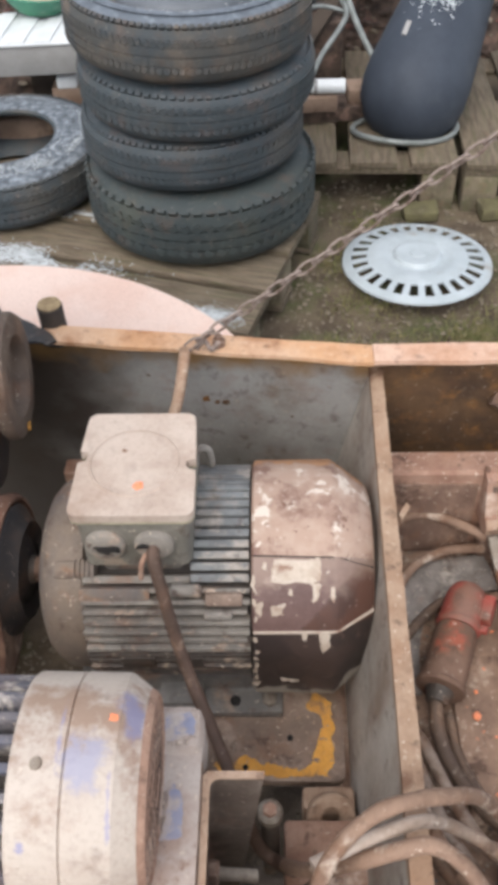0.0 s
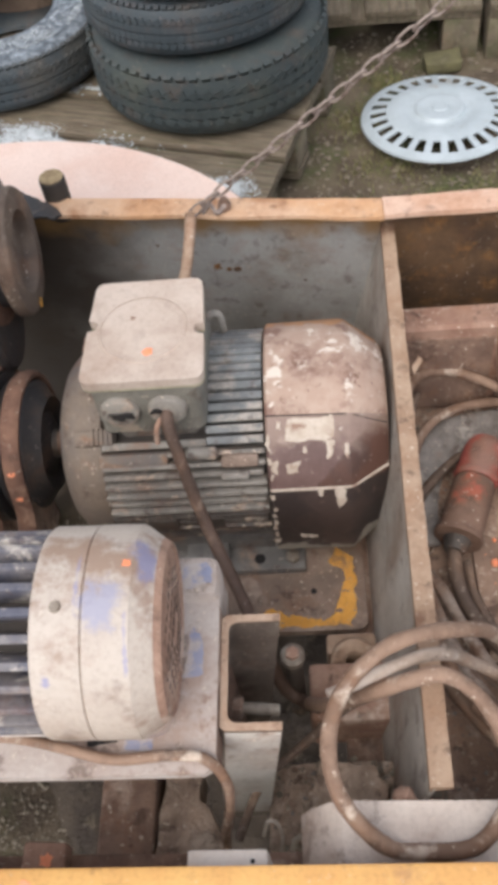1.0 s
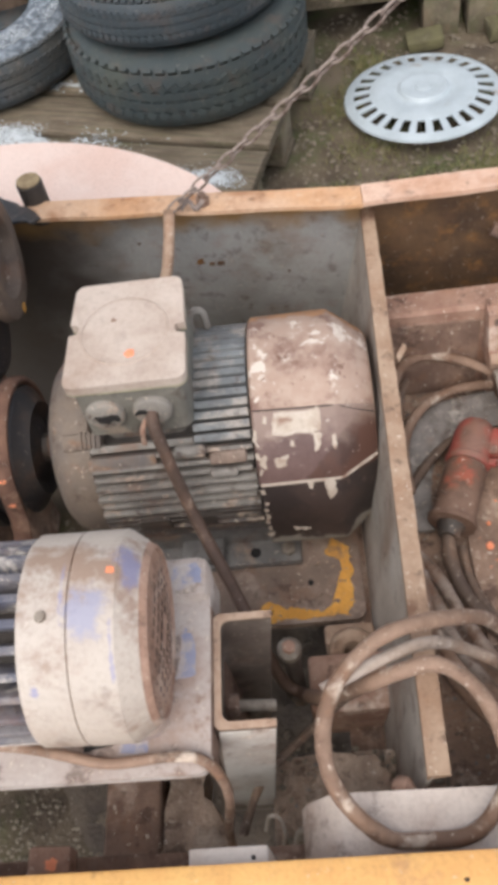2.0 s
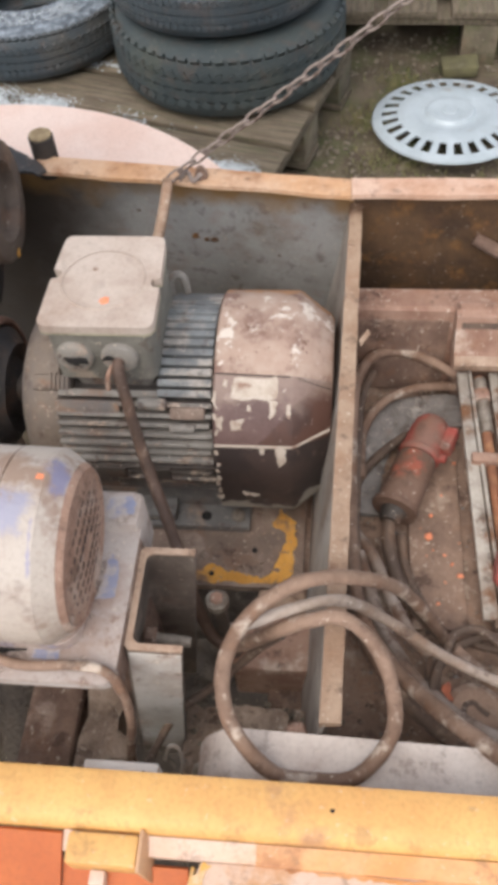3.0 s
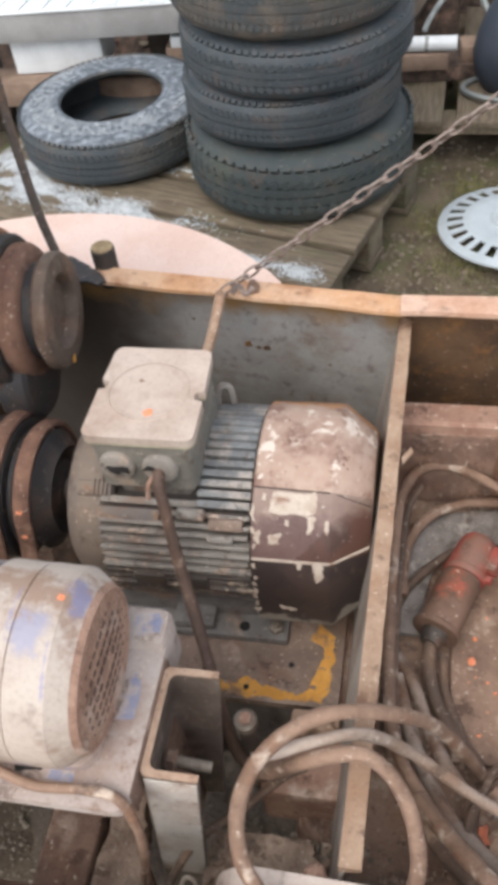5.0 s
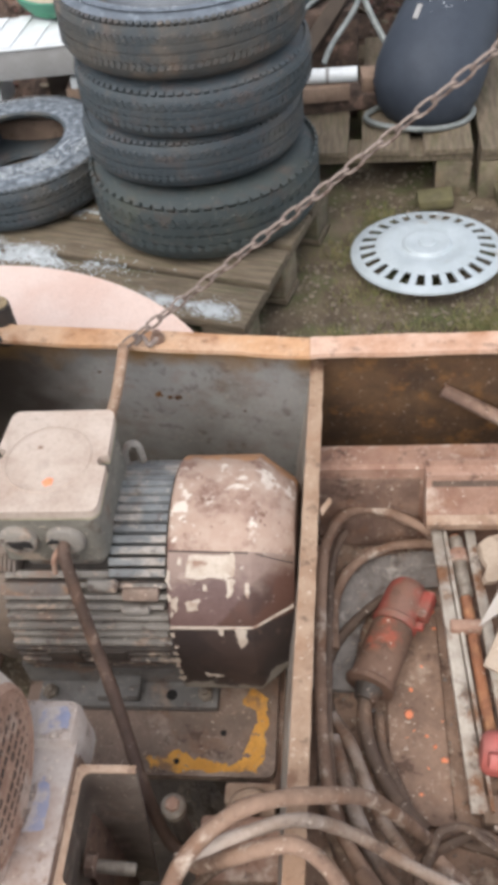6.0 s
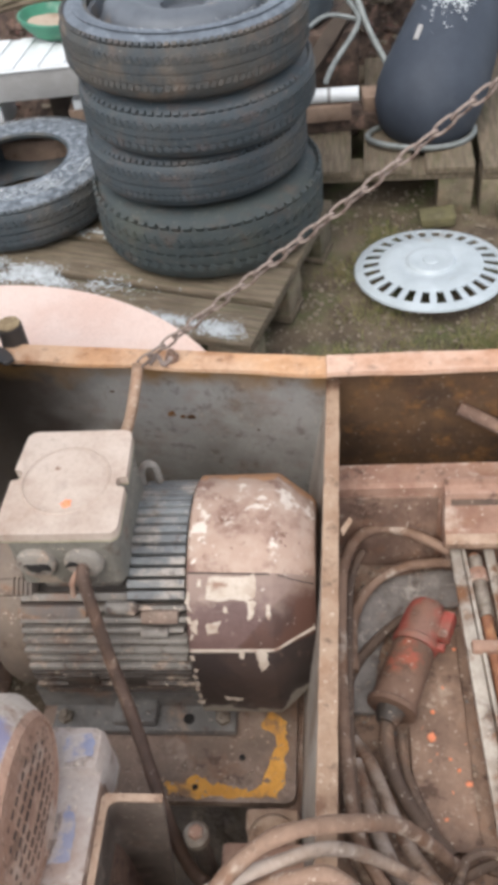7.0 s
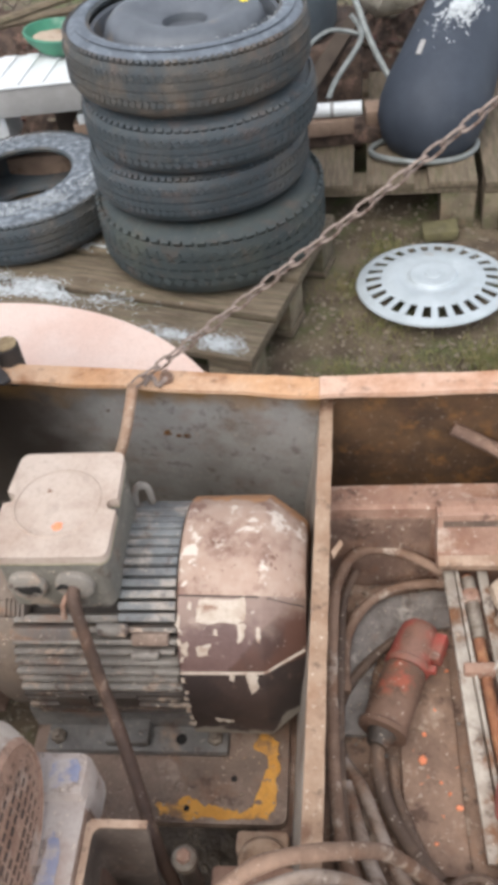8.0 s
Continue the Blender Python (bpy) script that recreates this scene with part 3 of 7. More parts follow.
def small_block():
    b = bmesh.new()
    bmesh.ops.create_cube(b, size=1)
    out = np.array([v.co[:] for v in b.verts]), np.array([[v.index for v in f.verts] for f in b.faces])
    b.free()
    return out


def scatter(places, shape):
    """One mesh of many small pieces, each at its own pose and scale."""
    verts, faces = shape
    m = np.array([np.array(q) for q in places])
    co = np.einsum("nij,kj->nki", m[:, :3, :3], verts) + m[:, None, :3, 3]
    fa = faces[None] + (np.arange(len(m)) * len(verts))[:, None, None]
    mesh = bpy.data.meshes.new("pieces")
    mesh.from_pydata(co.reshape(-1, 3).tolist(), [], fa.reshape(-1, faces.shape[1]).tolist())
    return mesh


def strewn(name, places, shape, mat, label, category, place=YARD):
    mesh = scatter(places, shape)
    mesh.name = name
    mesh.materials.append(mat)
    ob = new(name, mesh)
    ob.matrix_world = place
    return tagged(ob, label, category, kind="stuff")


BALL, BLOCK = small_ball(), small_block()


def sheet(corners, thick, bm=None, bevel=0.0):
    """A flat plate through four corners, thickened to both sides of them."""
    a, b_, c, d = (Vector(q) for q in corners)
    n = (b_ - a).cross(d - a).normalized() * thick / 2
    b = bmesh.new()
    low = [b.verts.new(q - n) for q in (a, b_, c, d)]
    top = [b.verts.new(q + n) for q in (a, b_, c, d)]
    b.faces.new(low[::-1])
    b.faces.new(top)
    for i in range(4):
        j = (i + 1) % 4
        b.faces.new((low[i], low[j], top[j], top[i]))
    if bevel:
        bmesh.ops.bevel(b, geom=b.edges[:], offset=bevel, segments=2, profile=0.5, affect="EDGES")
    return join(bm, b)


def profile_bar(section, u0, u1, bm=None, bevel=0.0015, taper=None):
    """A cross-section in (v, w), drawn out along u."""
    m = Matrix(((0, 0, 1, 0), (1, 0, 0, 0), (0, 1, 0, 0), (0, 0, 0, 1)))
    return prism(section, u0, u1, bevel, bm, m)


def ragged(outline, seed, jag=0.006, n=10):
    out = []
    for i, (x, y) in enumerate(outline):
        x2, y2 = outline[(i + 1) % len(outline)]
        for k in range(n):
            s = k / n
            p = Vector((x + (x2 - x) * s, y + (y2 - y) * s, seed))
            q = noise.noise_vector(p * 55) + 0.6 * noise.noise_vector(p * 190)
            out.append((p.x + jag * q.x, p.y + jag * q.y))
    return out


# ---- the ground: one sheet ----
def build_ground():
    b = bmesh.new()
    def spread(k, near, centre):
        s = k / 70
        return centre + near * s + 400 * s ** 9
    xs = [spread(k, 3.0, 0.2) for k in range(-70, 71)]
    ys = [spread(k, 3.2, 1.6) for k in range(-70, 71)]
    rows = []
    for y in ys:
        row = []
        for x in xs:
            near = max(0.0, 1 - (abs(x) + abs(y - 1.5)) / 12)
            z = near * (0.018 * noise.noise(Vector((x * 2.1, y * 2.1, 0))) + 0.008 * noise.noise(Vector((x * 9, y * 9, 3)))) - 0.012
            row.append(b.verts.new((x, y, z)))
        rows.append(row)
    for a, c in zip(rows, rows[1:]):
        for i in range(len(a) - 1):
            b.faces.new((a[i], a[i + 1], c[i + 1], c[i]))
    return solid("ground", b, soil, (0, 0, 0), "trodden brown earth with gravel and thin grass", "ground", kind="structure")


build_ground()


# darker earth laid under the machine, its shade put into the colour
def shade_patch():
    b = bmesh.new()
    n = 48
    outline = [(0.02 + (0.42 + 0.08 * noise.noise(Vector((math.cos(6.283 * k / n) * 2, math.sin(6.283 * k / n) * 2, 4)))) * math.cos(6.283 * k / n), 0.55 + (0.40 + 0.08 * noise.noise(Vector((math.cos(6.283 * k / n) * 2, math.sin(6.283 * k / n) * 2, 7)))) * math.sin(6.283 * k / n)) for k in range(n)]
    rings = []
    for s in range(0, 21):
        row = []
        for x, y in outline:
            q = Vector((0.02 + (x - 0.02) * s / 20, 0.55 + (y - 0.55) * s / 20, 0))
            edge = 1 - s / 20
            q.z = -0.03 + 0.055 * min(1.0, edge * 6) * (0.75 + 0.3 * noise.noise(q * 16) + 0.2 * noise.noise(q * 50))
            row.append(b.verts.new(q))
        rings.append(row)
    for a, c in zip(rings[1:], rings[2:]):
        for k in range(n):
            b.faces.new((a[k], a[(k + 1) % n], c[(k + 1) % n], c[k]))
    b.faces.new(rings[1])
    for v in rings[0]:
        b.verts.remove(v)
    return solid("oily_soil", b, oily_soil, (0, 0.5, 0), "dark earth patch standing for the shade under the machine", "soil", kind="stuff")


shade_patch()


# ---- the machine: an open steel tub ----
frame_ob = thing("machine_frame", (0, -0.35, 0), "open rusty steel machine frame with orange painted rails", "machine", place=MACHINE)


def rail_v(u, inner):
    """The rear rail runs straight right of the divider and bends back left of it."""
    return (-0.030 if inner else 0.004) + (0.0 if u > 0 else -0.12 * u)


def wavy(us, seed):
    """The rail's outline with dents."""
    out = []
    for inner, seq in ((True, us), (False, us[::-1])):
        for u in seq:
            out.append((u, rail_v(u, inner) + 0.0028 * noise.noise(Vector((u * 14, seed, inner * 3.0)))))
    return out


def steps(a, b_, n):
    return [a + (b_ - a) * i / n for i in range(n + 1)]


back_rail = part("back_rail", prism(wavy(steps(-0.428, 0.0, 24), 1.0), 0.679, 0.685, 0.0015), rail_paint, frame_ob, "orange-tan rear rail with worn paint")
part("back_rail", prism(wavy(steps(0.0005, 0.62, 26), 2.0), 0.680, 0.687, 0.0015), rail_pink, frame_ob, "faded pink rear rail")
# rear sheets lean outwards towards the ground
def rear_sheet(u0, u1):
    k0, k1 = (-0.12 * min(u0, 0), -0.12 * min(u1, 0))
    return sheet([(u0, 0.002 + k0, 0.678), (u1, 0.002 + k1, 0.678), (u1, 0.101 + k1, 0.02), (u0, 0.101 + k0, 0.02)], 0.005)


part("torn_edge", prism(ragged([(-0.92, 0.070), (-0.470, 0.020), (-0.440, 0.018), (-0.415, 0.012), (-0.408, 0.022), (-0.440, 0.052), (-0.475, 0.074), (-0.92, 0.125)], 6.0, 0.004, 6), 0.6835, 0.6875, 0.0008), pulley_dark, frame_ob, "blackened torn sheet edge")
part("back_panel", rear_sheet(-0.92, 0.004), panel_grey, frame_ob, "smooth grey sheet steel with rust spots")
part("back_panel", rear_sheet(0.006, 0.62), rust_wall, frame_ob, "brown rusted sheet steel")
def blot(s, seed):
    out = []
    for k in range(22):
        a = 2 * math.pi * k / 22
        r = s * (0.75 + 0.55 * noise.noise(Vector((math.cos(a) * 1.6, math.sin(a) * 1.6, seed))) + 0.25 * noise.noise(Vector((math.cos(a) * 5, math.sin(a) * 5, seed))))
        out.append((1.3 * r * math.cos(a), r * math.sin(a)))
    return out


for k, (u, w, s) in enumerate(((-0.222, 0.556, 0.0060), (-0.206, 0.551, 0.0040), (-0.194, 0.552, 0.0052), (-0.30, 0.600, 0.0022), (-0.10, 0.53, 0.0020))):
    part("rust_spot", prism(blot(s, 40.0 + k), 0, 0.0008, 0, m=pose(u, -0.0012 - 0.12 * u + (0.678 - w) * 0.150, w, 81.5, 0, -6.8)), rust_wall, frame_ob, "dark rust spot")

# divider: a plate with a folded top edge
def divider_plate():
    b = sheet([(0.003, 0.012, 0.641), (-0.0145, -0.678, 0.619), (-0.040, -0.678, 0.389), (-0.032, 0.14, 0.389)], 0.004)
    return b


part("divider_panel", divider_plate(), grey_sheet, frame_ob, "grey painted partition sheet")
def divider_top():
    b = bmesh.new()
    n = 40
    rings = []
    for i in range(n + 1):
        s = i / n
        v = 0.012 - 0.690 * s
        c = -0.0005 - 0.0175 * s
        w = 0.648 - 0.022 * s
        j = 0.0007 * noise.noise(Vector((0, s * 26, 1)))
        k = 0.0012 * noise.noise(Vector((3, s * 45, 5)))
        rings.append([b.verts.new(q) for q in ((c + j, v, w - 0.014), (c + j, v, w), (c + 0.0165 + 0.003 * s + k, v, w + 0.0008), (c + 0.0165 + 0.003 * s + k, v, w - 0.006))])
    for a, d in zip(rings, rings[1:]):
        for i in range(4):
            b.faces.new((a[i], a[(i + 1) % 4], d[(i + 1) % 4], d[i]))
    b.faces.new(rings[0])
    b.faces.new(rings[-1][::-1])
    return b


part("divider_edge", divider_top(), divider_edge, frame_ob, "worn tan folded top edge")
part("splinter", prism([(0.013, -0.238), (0.023, -0.222), (0.026, -0.228), (0.015, -0.248)], 0.642, 0.645, 0.0005), divider_edge, frame_ob)

# front beam, in three folds
part("front_beam", profile_bar([(-0.743, 0.676), (-0.744, 0.6815), (-0.7465, 0.683), (-0.772, 0.6825), (-0.779, 0.6812), (-0.784, 0.6782), (-0.7872, 0.6735), (-0.788, 0.667), (-0.784, 0.664), (-0.743, 0.660)], -0.92, 0.62, bevel=0.0), beam_yellow, frame_ob, "yellow-orange painted front beam")
part("beam_step", profile_bar([(-0.7885, 0.671), (-0.802, 0.664), (-0.802, 0.657), (-0.7885, 0.660)], -0.2135, -0.062, bevel=0.001), beam_pink, frame_ob, "chalky pink fold of the beam")
part("beam_step", profile_bar([(-0.7885, 0.671), (-0.803, 0.6645), (-0.803, 0.657), (-0.7885, 0.660)], -0.062, 0.62, bevel=0.001), beam_orange, frame_ob, "worn orange fold of the beam")
part("worn_edge", prism(ragged([(-0.113, -0.830), (-0.106, -0.828), (-0.099, -0.810), (-0.094, -0.804), (-0.102, -0.803), (-0.109, -0.812)], 21.0, 0.0035, 8), 0.6622, 0.6630, 0), flake_yellow, frame_ob, "chipped yellow edge of the flange")
part("worn_edge", prism(ragged([(-0.040, -0.803), (0.62, -0.803), (0.62, -0.813), (0.16, -0.811), (0.06, -0.808)], 23.0, 0.004, 40), 0.6622, 0.6632, 0), beam_orange, frame_ob, "ragged orange paint along the fold")
part("beam_flange", prism([(-0.104, -0.8025), (0.62, -0.8025), (0.62, -0.836), (-0.098, -0.8315), (-0.110, -0.8305), (-0.114, -0.826)], 0.656, 0.662, 0.0022), beam_pink, frame_ob, "chalky pink lower flange with a cut end")
part("flange_end", sheet([(-0.1135, -0.8300, 0.660), (-0.1105, -0.8060, 0.660), (-0.1040, -0.8060, 0.590), (-0.1050, -0.8330, 0.590)], 0.003, bevel=0.001), flake_yellow, frame_ob, "bent-down yellow end of the flange")
part("inner_web", sheet([(-0.098, -0.8120, 0.655), (0.62, -0.8120, 0.655), (0.62, -0.8240, 0.42), (-0.090, -0.8240, 0.42)], 0.005, bevel=0.001), rust, frame_ob, "dark rusty web under the flange")
part("lower_ledge", rumple(prism(ragged([(-0.085, -0.826), (0.62, -0.826), (0.62, -0.868), (0.02, -0.862), (-0.03, -0.850), (-0.080, -0.846)], 31.0, 0.003, 10), 0.596, 0.602, 0.001), 20, 0.002), plate_white, frame_ob, "pale worn ledge below the flange")
for u, s in ((-0.045, 0.006), (0.012, 0.004), (0.055, 0.007), (0.10, 0.005), (0.16, 0.006)):
    part("bare_patch", prism(blot(s, u * 90), 0.6621, 0.6626, 0, m=pose(u, -0.818, 0)), worn_rim if u < 0.03 else beam_yellow, frame_ob, "worn patch in the paint")
part("tab", box(-0.208, -0.152, -0.813, -0.7895, 0.650, 0.677, 0.003), beam_yellow, frame_ob, "short yellow box-shaped tab")
part("tab_flap", sheet([(-0.1505, -0.786, 0.680), (-0.1505, -0.816, 0.678), (-0.143, -0.818, 0.648), (-0.143, -0.790, 0.656)], 0.003, bevel=0.001), rail_paint, frame_ob, "bent end flap of the tab")
part("tab_stub", box(-0.190, -0.178, -0.824, -0.8135, 0.618, 0.660, 0.001), beam_pink, frame_ob)
part("side_sheet", sheet([(-0.92, -0.7905, 0.671), (-0.214, -0.7905, 0.671), (-0.214, -0.99, 0.53), (-0.92, -0.99, 0.53)], 0.004), orange_sheet, frame_ob, "deep orange front sheet")
part("side_sheet", sheet([(-0.2135, -0.8065, 0.654), (-0.1145, -0.8065, 0.654), (-0.1005, -0.99, 0.525), (-0.2135, -0.99, 0.53)], 0.004), orange_sheet, frame_ob, "deep orange front sheet")
part("front_skirt", sheet([(-0.02, -0.765, 0.658), (0.62, -0.765, 0.658), (0.62, -0.765, 0.36), (-0.02, -0.765, 0.36)], 0.005), rust, frame_ob)
part("paint_fleck", prism(blot(0.0055, 5.0), 0.6828, 0.6836, 0, m=pose(-0.333, -0.757, 0)), orange_spot, frame_ob, "orange paint fleck")
for u, v in ((-0.005, -0.763), (-0.222, -0.760)):
    part("screw_hole", turned([(0, 0), (0, 0.002), (0.0012, 0.002), (0.0012, 0)], pose(u, v, 0.6815, 0, -90, 0), 10), dark_gap, frame_ob)

# what carries the tub
for u in (-0.90, 0.60):
    for v in (-0.73, 0.10):
        part("leg", box(u - 0.03, u + 0.03, v - 0.03, v + 0.03, 0.0 - 0.01, 0.40, 0.003), rust, frame_ob)
part("side_panel", sheet([(0.60, -0.765, 0.66), (0.60, -0.02, 0.66), (0.60, 0.12, 0.38), (0.60, -0.765, 0.38)], 0.005), rust, frame_ob)
part("cross_beam", box(-0.30, -0.26, -0.74, -0.06, 0.345, 0.388, 0.003), rust, frame_ob)
part("cross_beam", box(-0.08, -0.03, -0.74, -0.06, 0.345, 0.388, 0.003), rust, frame_ob)
part("cross_member", box(-0.119, -0.024, -0.566, -0.500, 0.37, 0.452, 0.005), rust_pale, frame_ob, "brown box-section cross member")
part("cross_beam", box(-0.340, -0.281, -0.742, -0.46, 0.405, 0.462, 0.006), rust, frame_ob, "rusty square cross beam")
part("dirt_crust", rumple(prism(ragged([(-0.277, -0.735), (-0.200, -0.735), (-0.206, -0.690), (-0.236, -0.640), (-0.240, -0.58), (-0.277, -0.58)], 12.0, 0.006, 6), 0.405, 0.455, 0.003), 40, 0.006), tray_dirt, frame_ob, "caked oily dirt")
part("rear_ledge", box(-0.44, -0.30, -0.002, 0.028, 0.37, 0.450, 0.003), rust_pale, frame_ob, "brown ledge along the foot of the rear sheet")
part("front_ledge", box(-0.90, -0.12, -0.742, -0.712, 0.54, 0.555, 0.002), rust, frame_ob)

def dirt_floor(u0, u1, v0, v1, w, bumpy, seed):
    b = bmesh.new()
    nu, nv = max(8, int((u1 - u0) / 0.008)), max(8, int((v1 - v0) / 0.008))
    g = [[b.verts.new((u0 + (u1 - u0) * i / nu, v0 + (v1 - v0) * j / nv, w)) for j in range(nv + 1)] for i in range(nu + 1)]
    for col in g:
        for q in col:
            q.co.z += bumpy * (noise.noise(q.co * 25 + Vector((seed, 0, 0))) + 0.6 * noise.noise(q.co * 80))
    for a, c in zip(g, g[1:]):
        for j in range(nv):
            b.faces.new((a[j], a[j + 1], c[j + 1], c[j]))
    ext = bmesh.ops.extrude_face_region(b, geom=b.faces[:])
    bmesh.ops.translate(b, vec=(0, 0, -0.02), verts=[q for q in ext["geom"] if isinstance(q, bmesh.types.BMVert)])
    return b


part("dirt_tray", dirt_floor(-0.165, -0.021, -0.742, -0.606, 0.44, 0.008, 2.0), tray_dirt, frame_ob, "oily dirt on a steel tray")
part("tray_floor", dirt_floor(-0.030, 0.60, -0.742, -0.090, 0.425, 0.003, 7.0), tray_floor, frame_ob, "dusty brown steel tray floor")
part("dirt_crust", rumple(prism(ragged([(-0.125, -0.690), (-0.052, -0.676), (-0.044, -0.640), (-0.060, -0.612), (-0.118, -0.618)], 9.0, 0.008, 8), 0.450, 0.462, 0.0015), 40, 0.006), tray_dirt, frame_ob, "broken crust of dried dirt")
part("steel_strip", box(0.085, 0.150, -0.50, -0.20, 0.426, 0.436, 0.002), tray_floor, frame_ob)

# a beam and a slotted bracket across the back of the tray
part("tray_beam", profile_bar([(-0.083, 0.577), (-0.116, 0.579), (-0.121, 0.575), (-0.130, 0.43), (-0.083, 0.43)], 0.006, 0.60, bevel=0.002), rust_pale, frame_ob, "dusty pink-brown box beam")
part("beam_front", sheet([(0.006, -0.1235, 0.560), (0.134, -0.1235, 0.560), (0.134, -0.1325, 0.435), (0.006, -0.1325, 0.435)], 0.003), rust, frame_ob)
bracket = part("slotted_bracket", profile_bar([(-0.119, 0.580), (-0.119, 0.592), (-0.124, 0.593), (-0.126, 0.584), (-0.134, 0.582), (-0.136, 0.586), (-0.141, 0.585), (-0.142, 0.576), (-0.160, 0.540), (-0.166, 0.537), (-0.173, 0.532), (-0.174, 0.522), (-0.160, 0.512), (-0.112, 0.505)], 0.139, 0.60, bevel=0.0012), rust_pale, frame_ob, "pale rusty folded bracket")
part("bracket_slot", profile_bar([(-0.1420, 0.5762), (-0.1456, 0.5690), (-0.1464, 0.5694), (-0.1428, 0.5766)], 0.146, 0.60, bevel=0.0), hose_dark, frame_ob, "dark dirt packed in the groove")
part("bracket_lip", profile_bar([(-0.1662, 0.5385), (-0.1735, 0.5335), (-0.1758, 0.5225), (-0.1770, 0.5335), (-0.1680, 0.5425)], 0.139, 0.60, bevel=0.0005), worn_rim, frame_ob, "pale worn lip")
part("bracket_foot", box(0.145, 0.26, -0.150, -0.112, 0.43, 0.506, 0.002), rust, frame_ob)

# rounded guard plate outside the rear rail
def guard():
    pts = []
    cu, cv, r = -0.57, -0.12, 0.48
    for i in range(61):
        a = radians(20 + 140 * i / 60)
        pts.append((cu + r * math.cos(a), cv + r * math.sin(a)))
    pts = [q for q in pts if q[1] > 0.075 - 0.12 * min(q[0], 0)]
    return prism(pts, 0.562, 0.570, 0.002)


part("guard_plate", guard(), pink_disc, frame_ob, "rounded chalky pink guard plate")
part("peg", turned([(0, 0), (0, 0.017), (0.058, 0.017), (0.060, 0.015), (0.060, 0)], pose(-0.42, 0.062, 0.652, 0, -90, 0), 24), fin_gap, frame_ob, "short dark round peg")
part("peg_top", turned([(0, 0), (0, 0.0155), (0.0015, 0.0155), (0.0015, 0)], pose(-0.42, 0.062, 0.7123, 0, -90, 0), 24), peg_wood, frame_ob)
part("hook_rod", tube([(-0.238, -0.004, 0.690), (-0.241, -0.030, 0.674), (-0.247, -0.062, 0.652), (-0.256, -0.082, 0.630), (-0.258, -0.088, 0.60)], 0.0072, 12), worn_rim, frame_ob, "bent orange rod")
part("tray_rod", tube([(0.171, 0.010, 0.584), (0.206, -0.003, 0.571), (0.241, -0.022, 0.562), (0.315, -0.060, 0.545)], 0.0095, 12), rust, frame_ob, "rusty bent rod")
part("rail_nut", hex_bolt((-0.196, 0.008, 0.685), 0.009, 0.010, 0.006), rust, frame_ob)
part("wire_scrap", tube([(-0.225, -0.002, 0.689), (-0.213, 0.004, 0.695), (-0.205, -0.006, 0.690), (-0.195, 0.004, 0.693)], 0.004, 8, wobble=0.4), chain_steel, frame_ob)


# ---- motor plate and grey motor ----
plate_ob = thing("motor_plate", (-0.2, -0.25, 0.389), "oily steel mounting plate with worn yellow paint", "plate", place=MACHINE)
part("plate", prism(rounded(-0.365, -0.046, -0.440, 0.03, 0.012), 0.389, 0.402, 0.002), plate_steel, plate_ob)


part("paint_patch", prism(ragged([(-0.195, -0.436), (-0.13, -0.434), (-0.062, -0.434), (-0.062, -0.416), (-0.095, -0.424), (-0.13, -0.421), (-0.165, -0.412), (-0.195, -0.420)], 1.0, 0.008), 0.402, 0.4028, 0), yellow_paint, plate_ob, "worn yellow paint")
part("paint_patch", prism(ragged([(-0.080, -0.412), (-0.060, -0.425), (-0.058, -0.37), (-0.060, -0.34), (-0.078, -0.325), (-0.086, -0.345), (-0.074, -0.37)], 4.0, 0.008), 0.402, 0.4029, 0), yellow_paint, plate_ob, "worn yellow paint")
for u, v in ((-0.110, -0.388), (-0.163, -0.424), (-0.30, -0.39)):
    part("plate_hole", turned([(0, 0), (0, 0.0038), (0.001, 0.0038), (0.001, 0)], pose(u, v, 0.4022, 0, -90, 0), 14), dark_gap, plate_ob)

AV, AW = -0.230, 0.530
AXIS = pose(0, AV, AW)
motor = thing("electric_motor", (-0.2, AV, 0.402), "dirty grey electric motor with brown fan cowl and beige terminal box", "motor", place=MACHINE)
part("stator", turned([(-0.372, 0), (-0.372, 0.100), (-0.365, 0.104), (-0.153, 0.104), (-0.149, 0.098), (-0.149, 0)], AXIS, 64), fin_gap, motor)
part("end_shield", turned([(-0.408, 0), (-0.408, 0.030), (-0.403, 0.036), (-0.399, 0.062), (-0.394, 0.082), (-0.387, 0.098), (-0.378, 0.108), (-0.367, 0.1145), (-0.352, 0.116), (-0.345, 0.1165), (-0.338, 0.1155), (-0.3365, 0.112), (-0.3365, 0)], AXIS, 64), shield_paint, motor, "domed grey-beige end shield")


def skirt(deg):
    """How far the cowl's front hangs straight down below the axis before it turns under."""
    if deg <= 90 or deg >= 150:
        return 1.0
    return 1 / math.sin(radians(deg)) if deg <= 115 else 1.103 - 0.103 * (deg - 115) / 35


def cowl_shell():
    b = turned([(-0.148, 0.105), (-0.1515, 0.129), (-0.149, 0.1322), (-0.062, 0.1325), (-0.058, 0.1318), (-0.021, 0.1045), (-0.016, 0.098), (-0.013, 0)], AXIS, 144)
    for v in b.verts:
        dy, dz = v.co.y - AV, v.co.z - AW
        if math.hypot(dy, dz) > 0.09:
            k = skirt(math.degrees(math.atan2(-dy, dz))) * (1 + 0.006 * noise.noise(v.co * 22))
            v.co.y, v.co.z = AV + dy * k, AW + dz * k
    return b


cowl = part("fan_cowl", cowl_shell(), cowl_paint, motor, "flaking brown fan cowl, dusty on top")


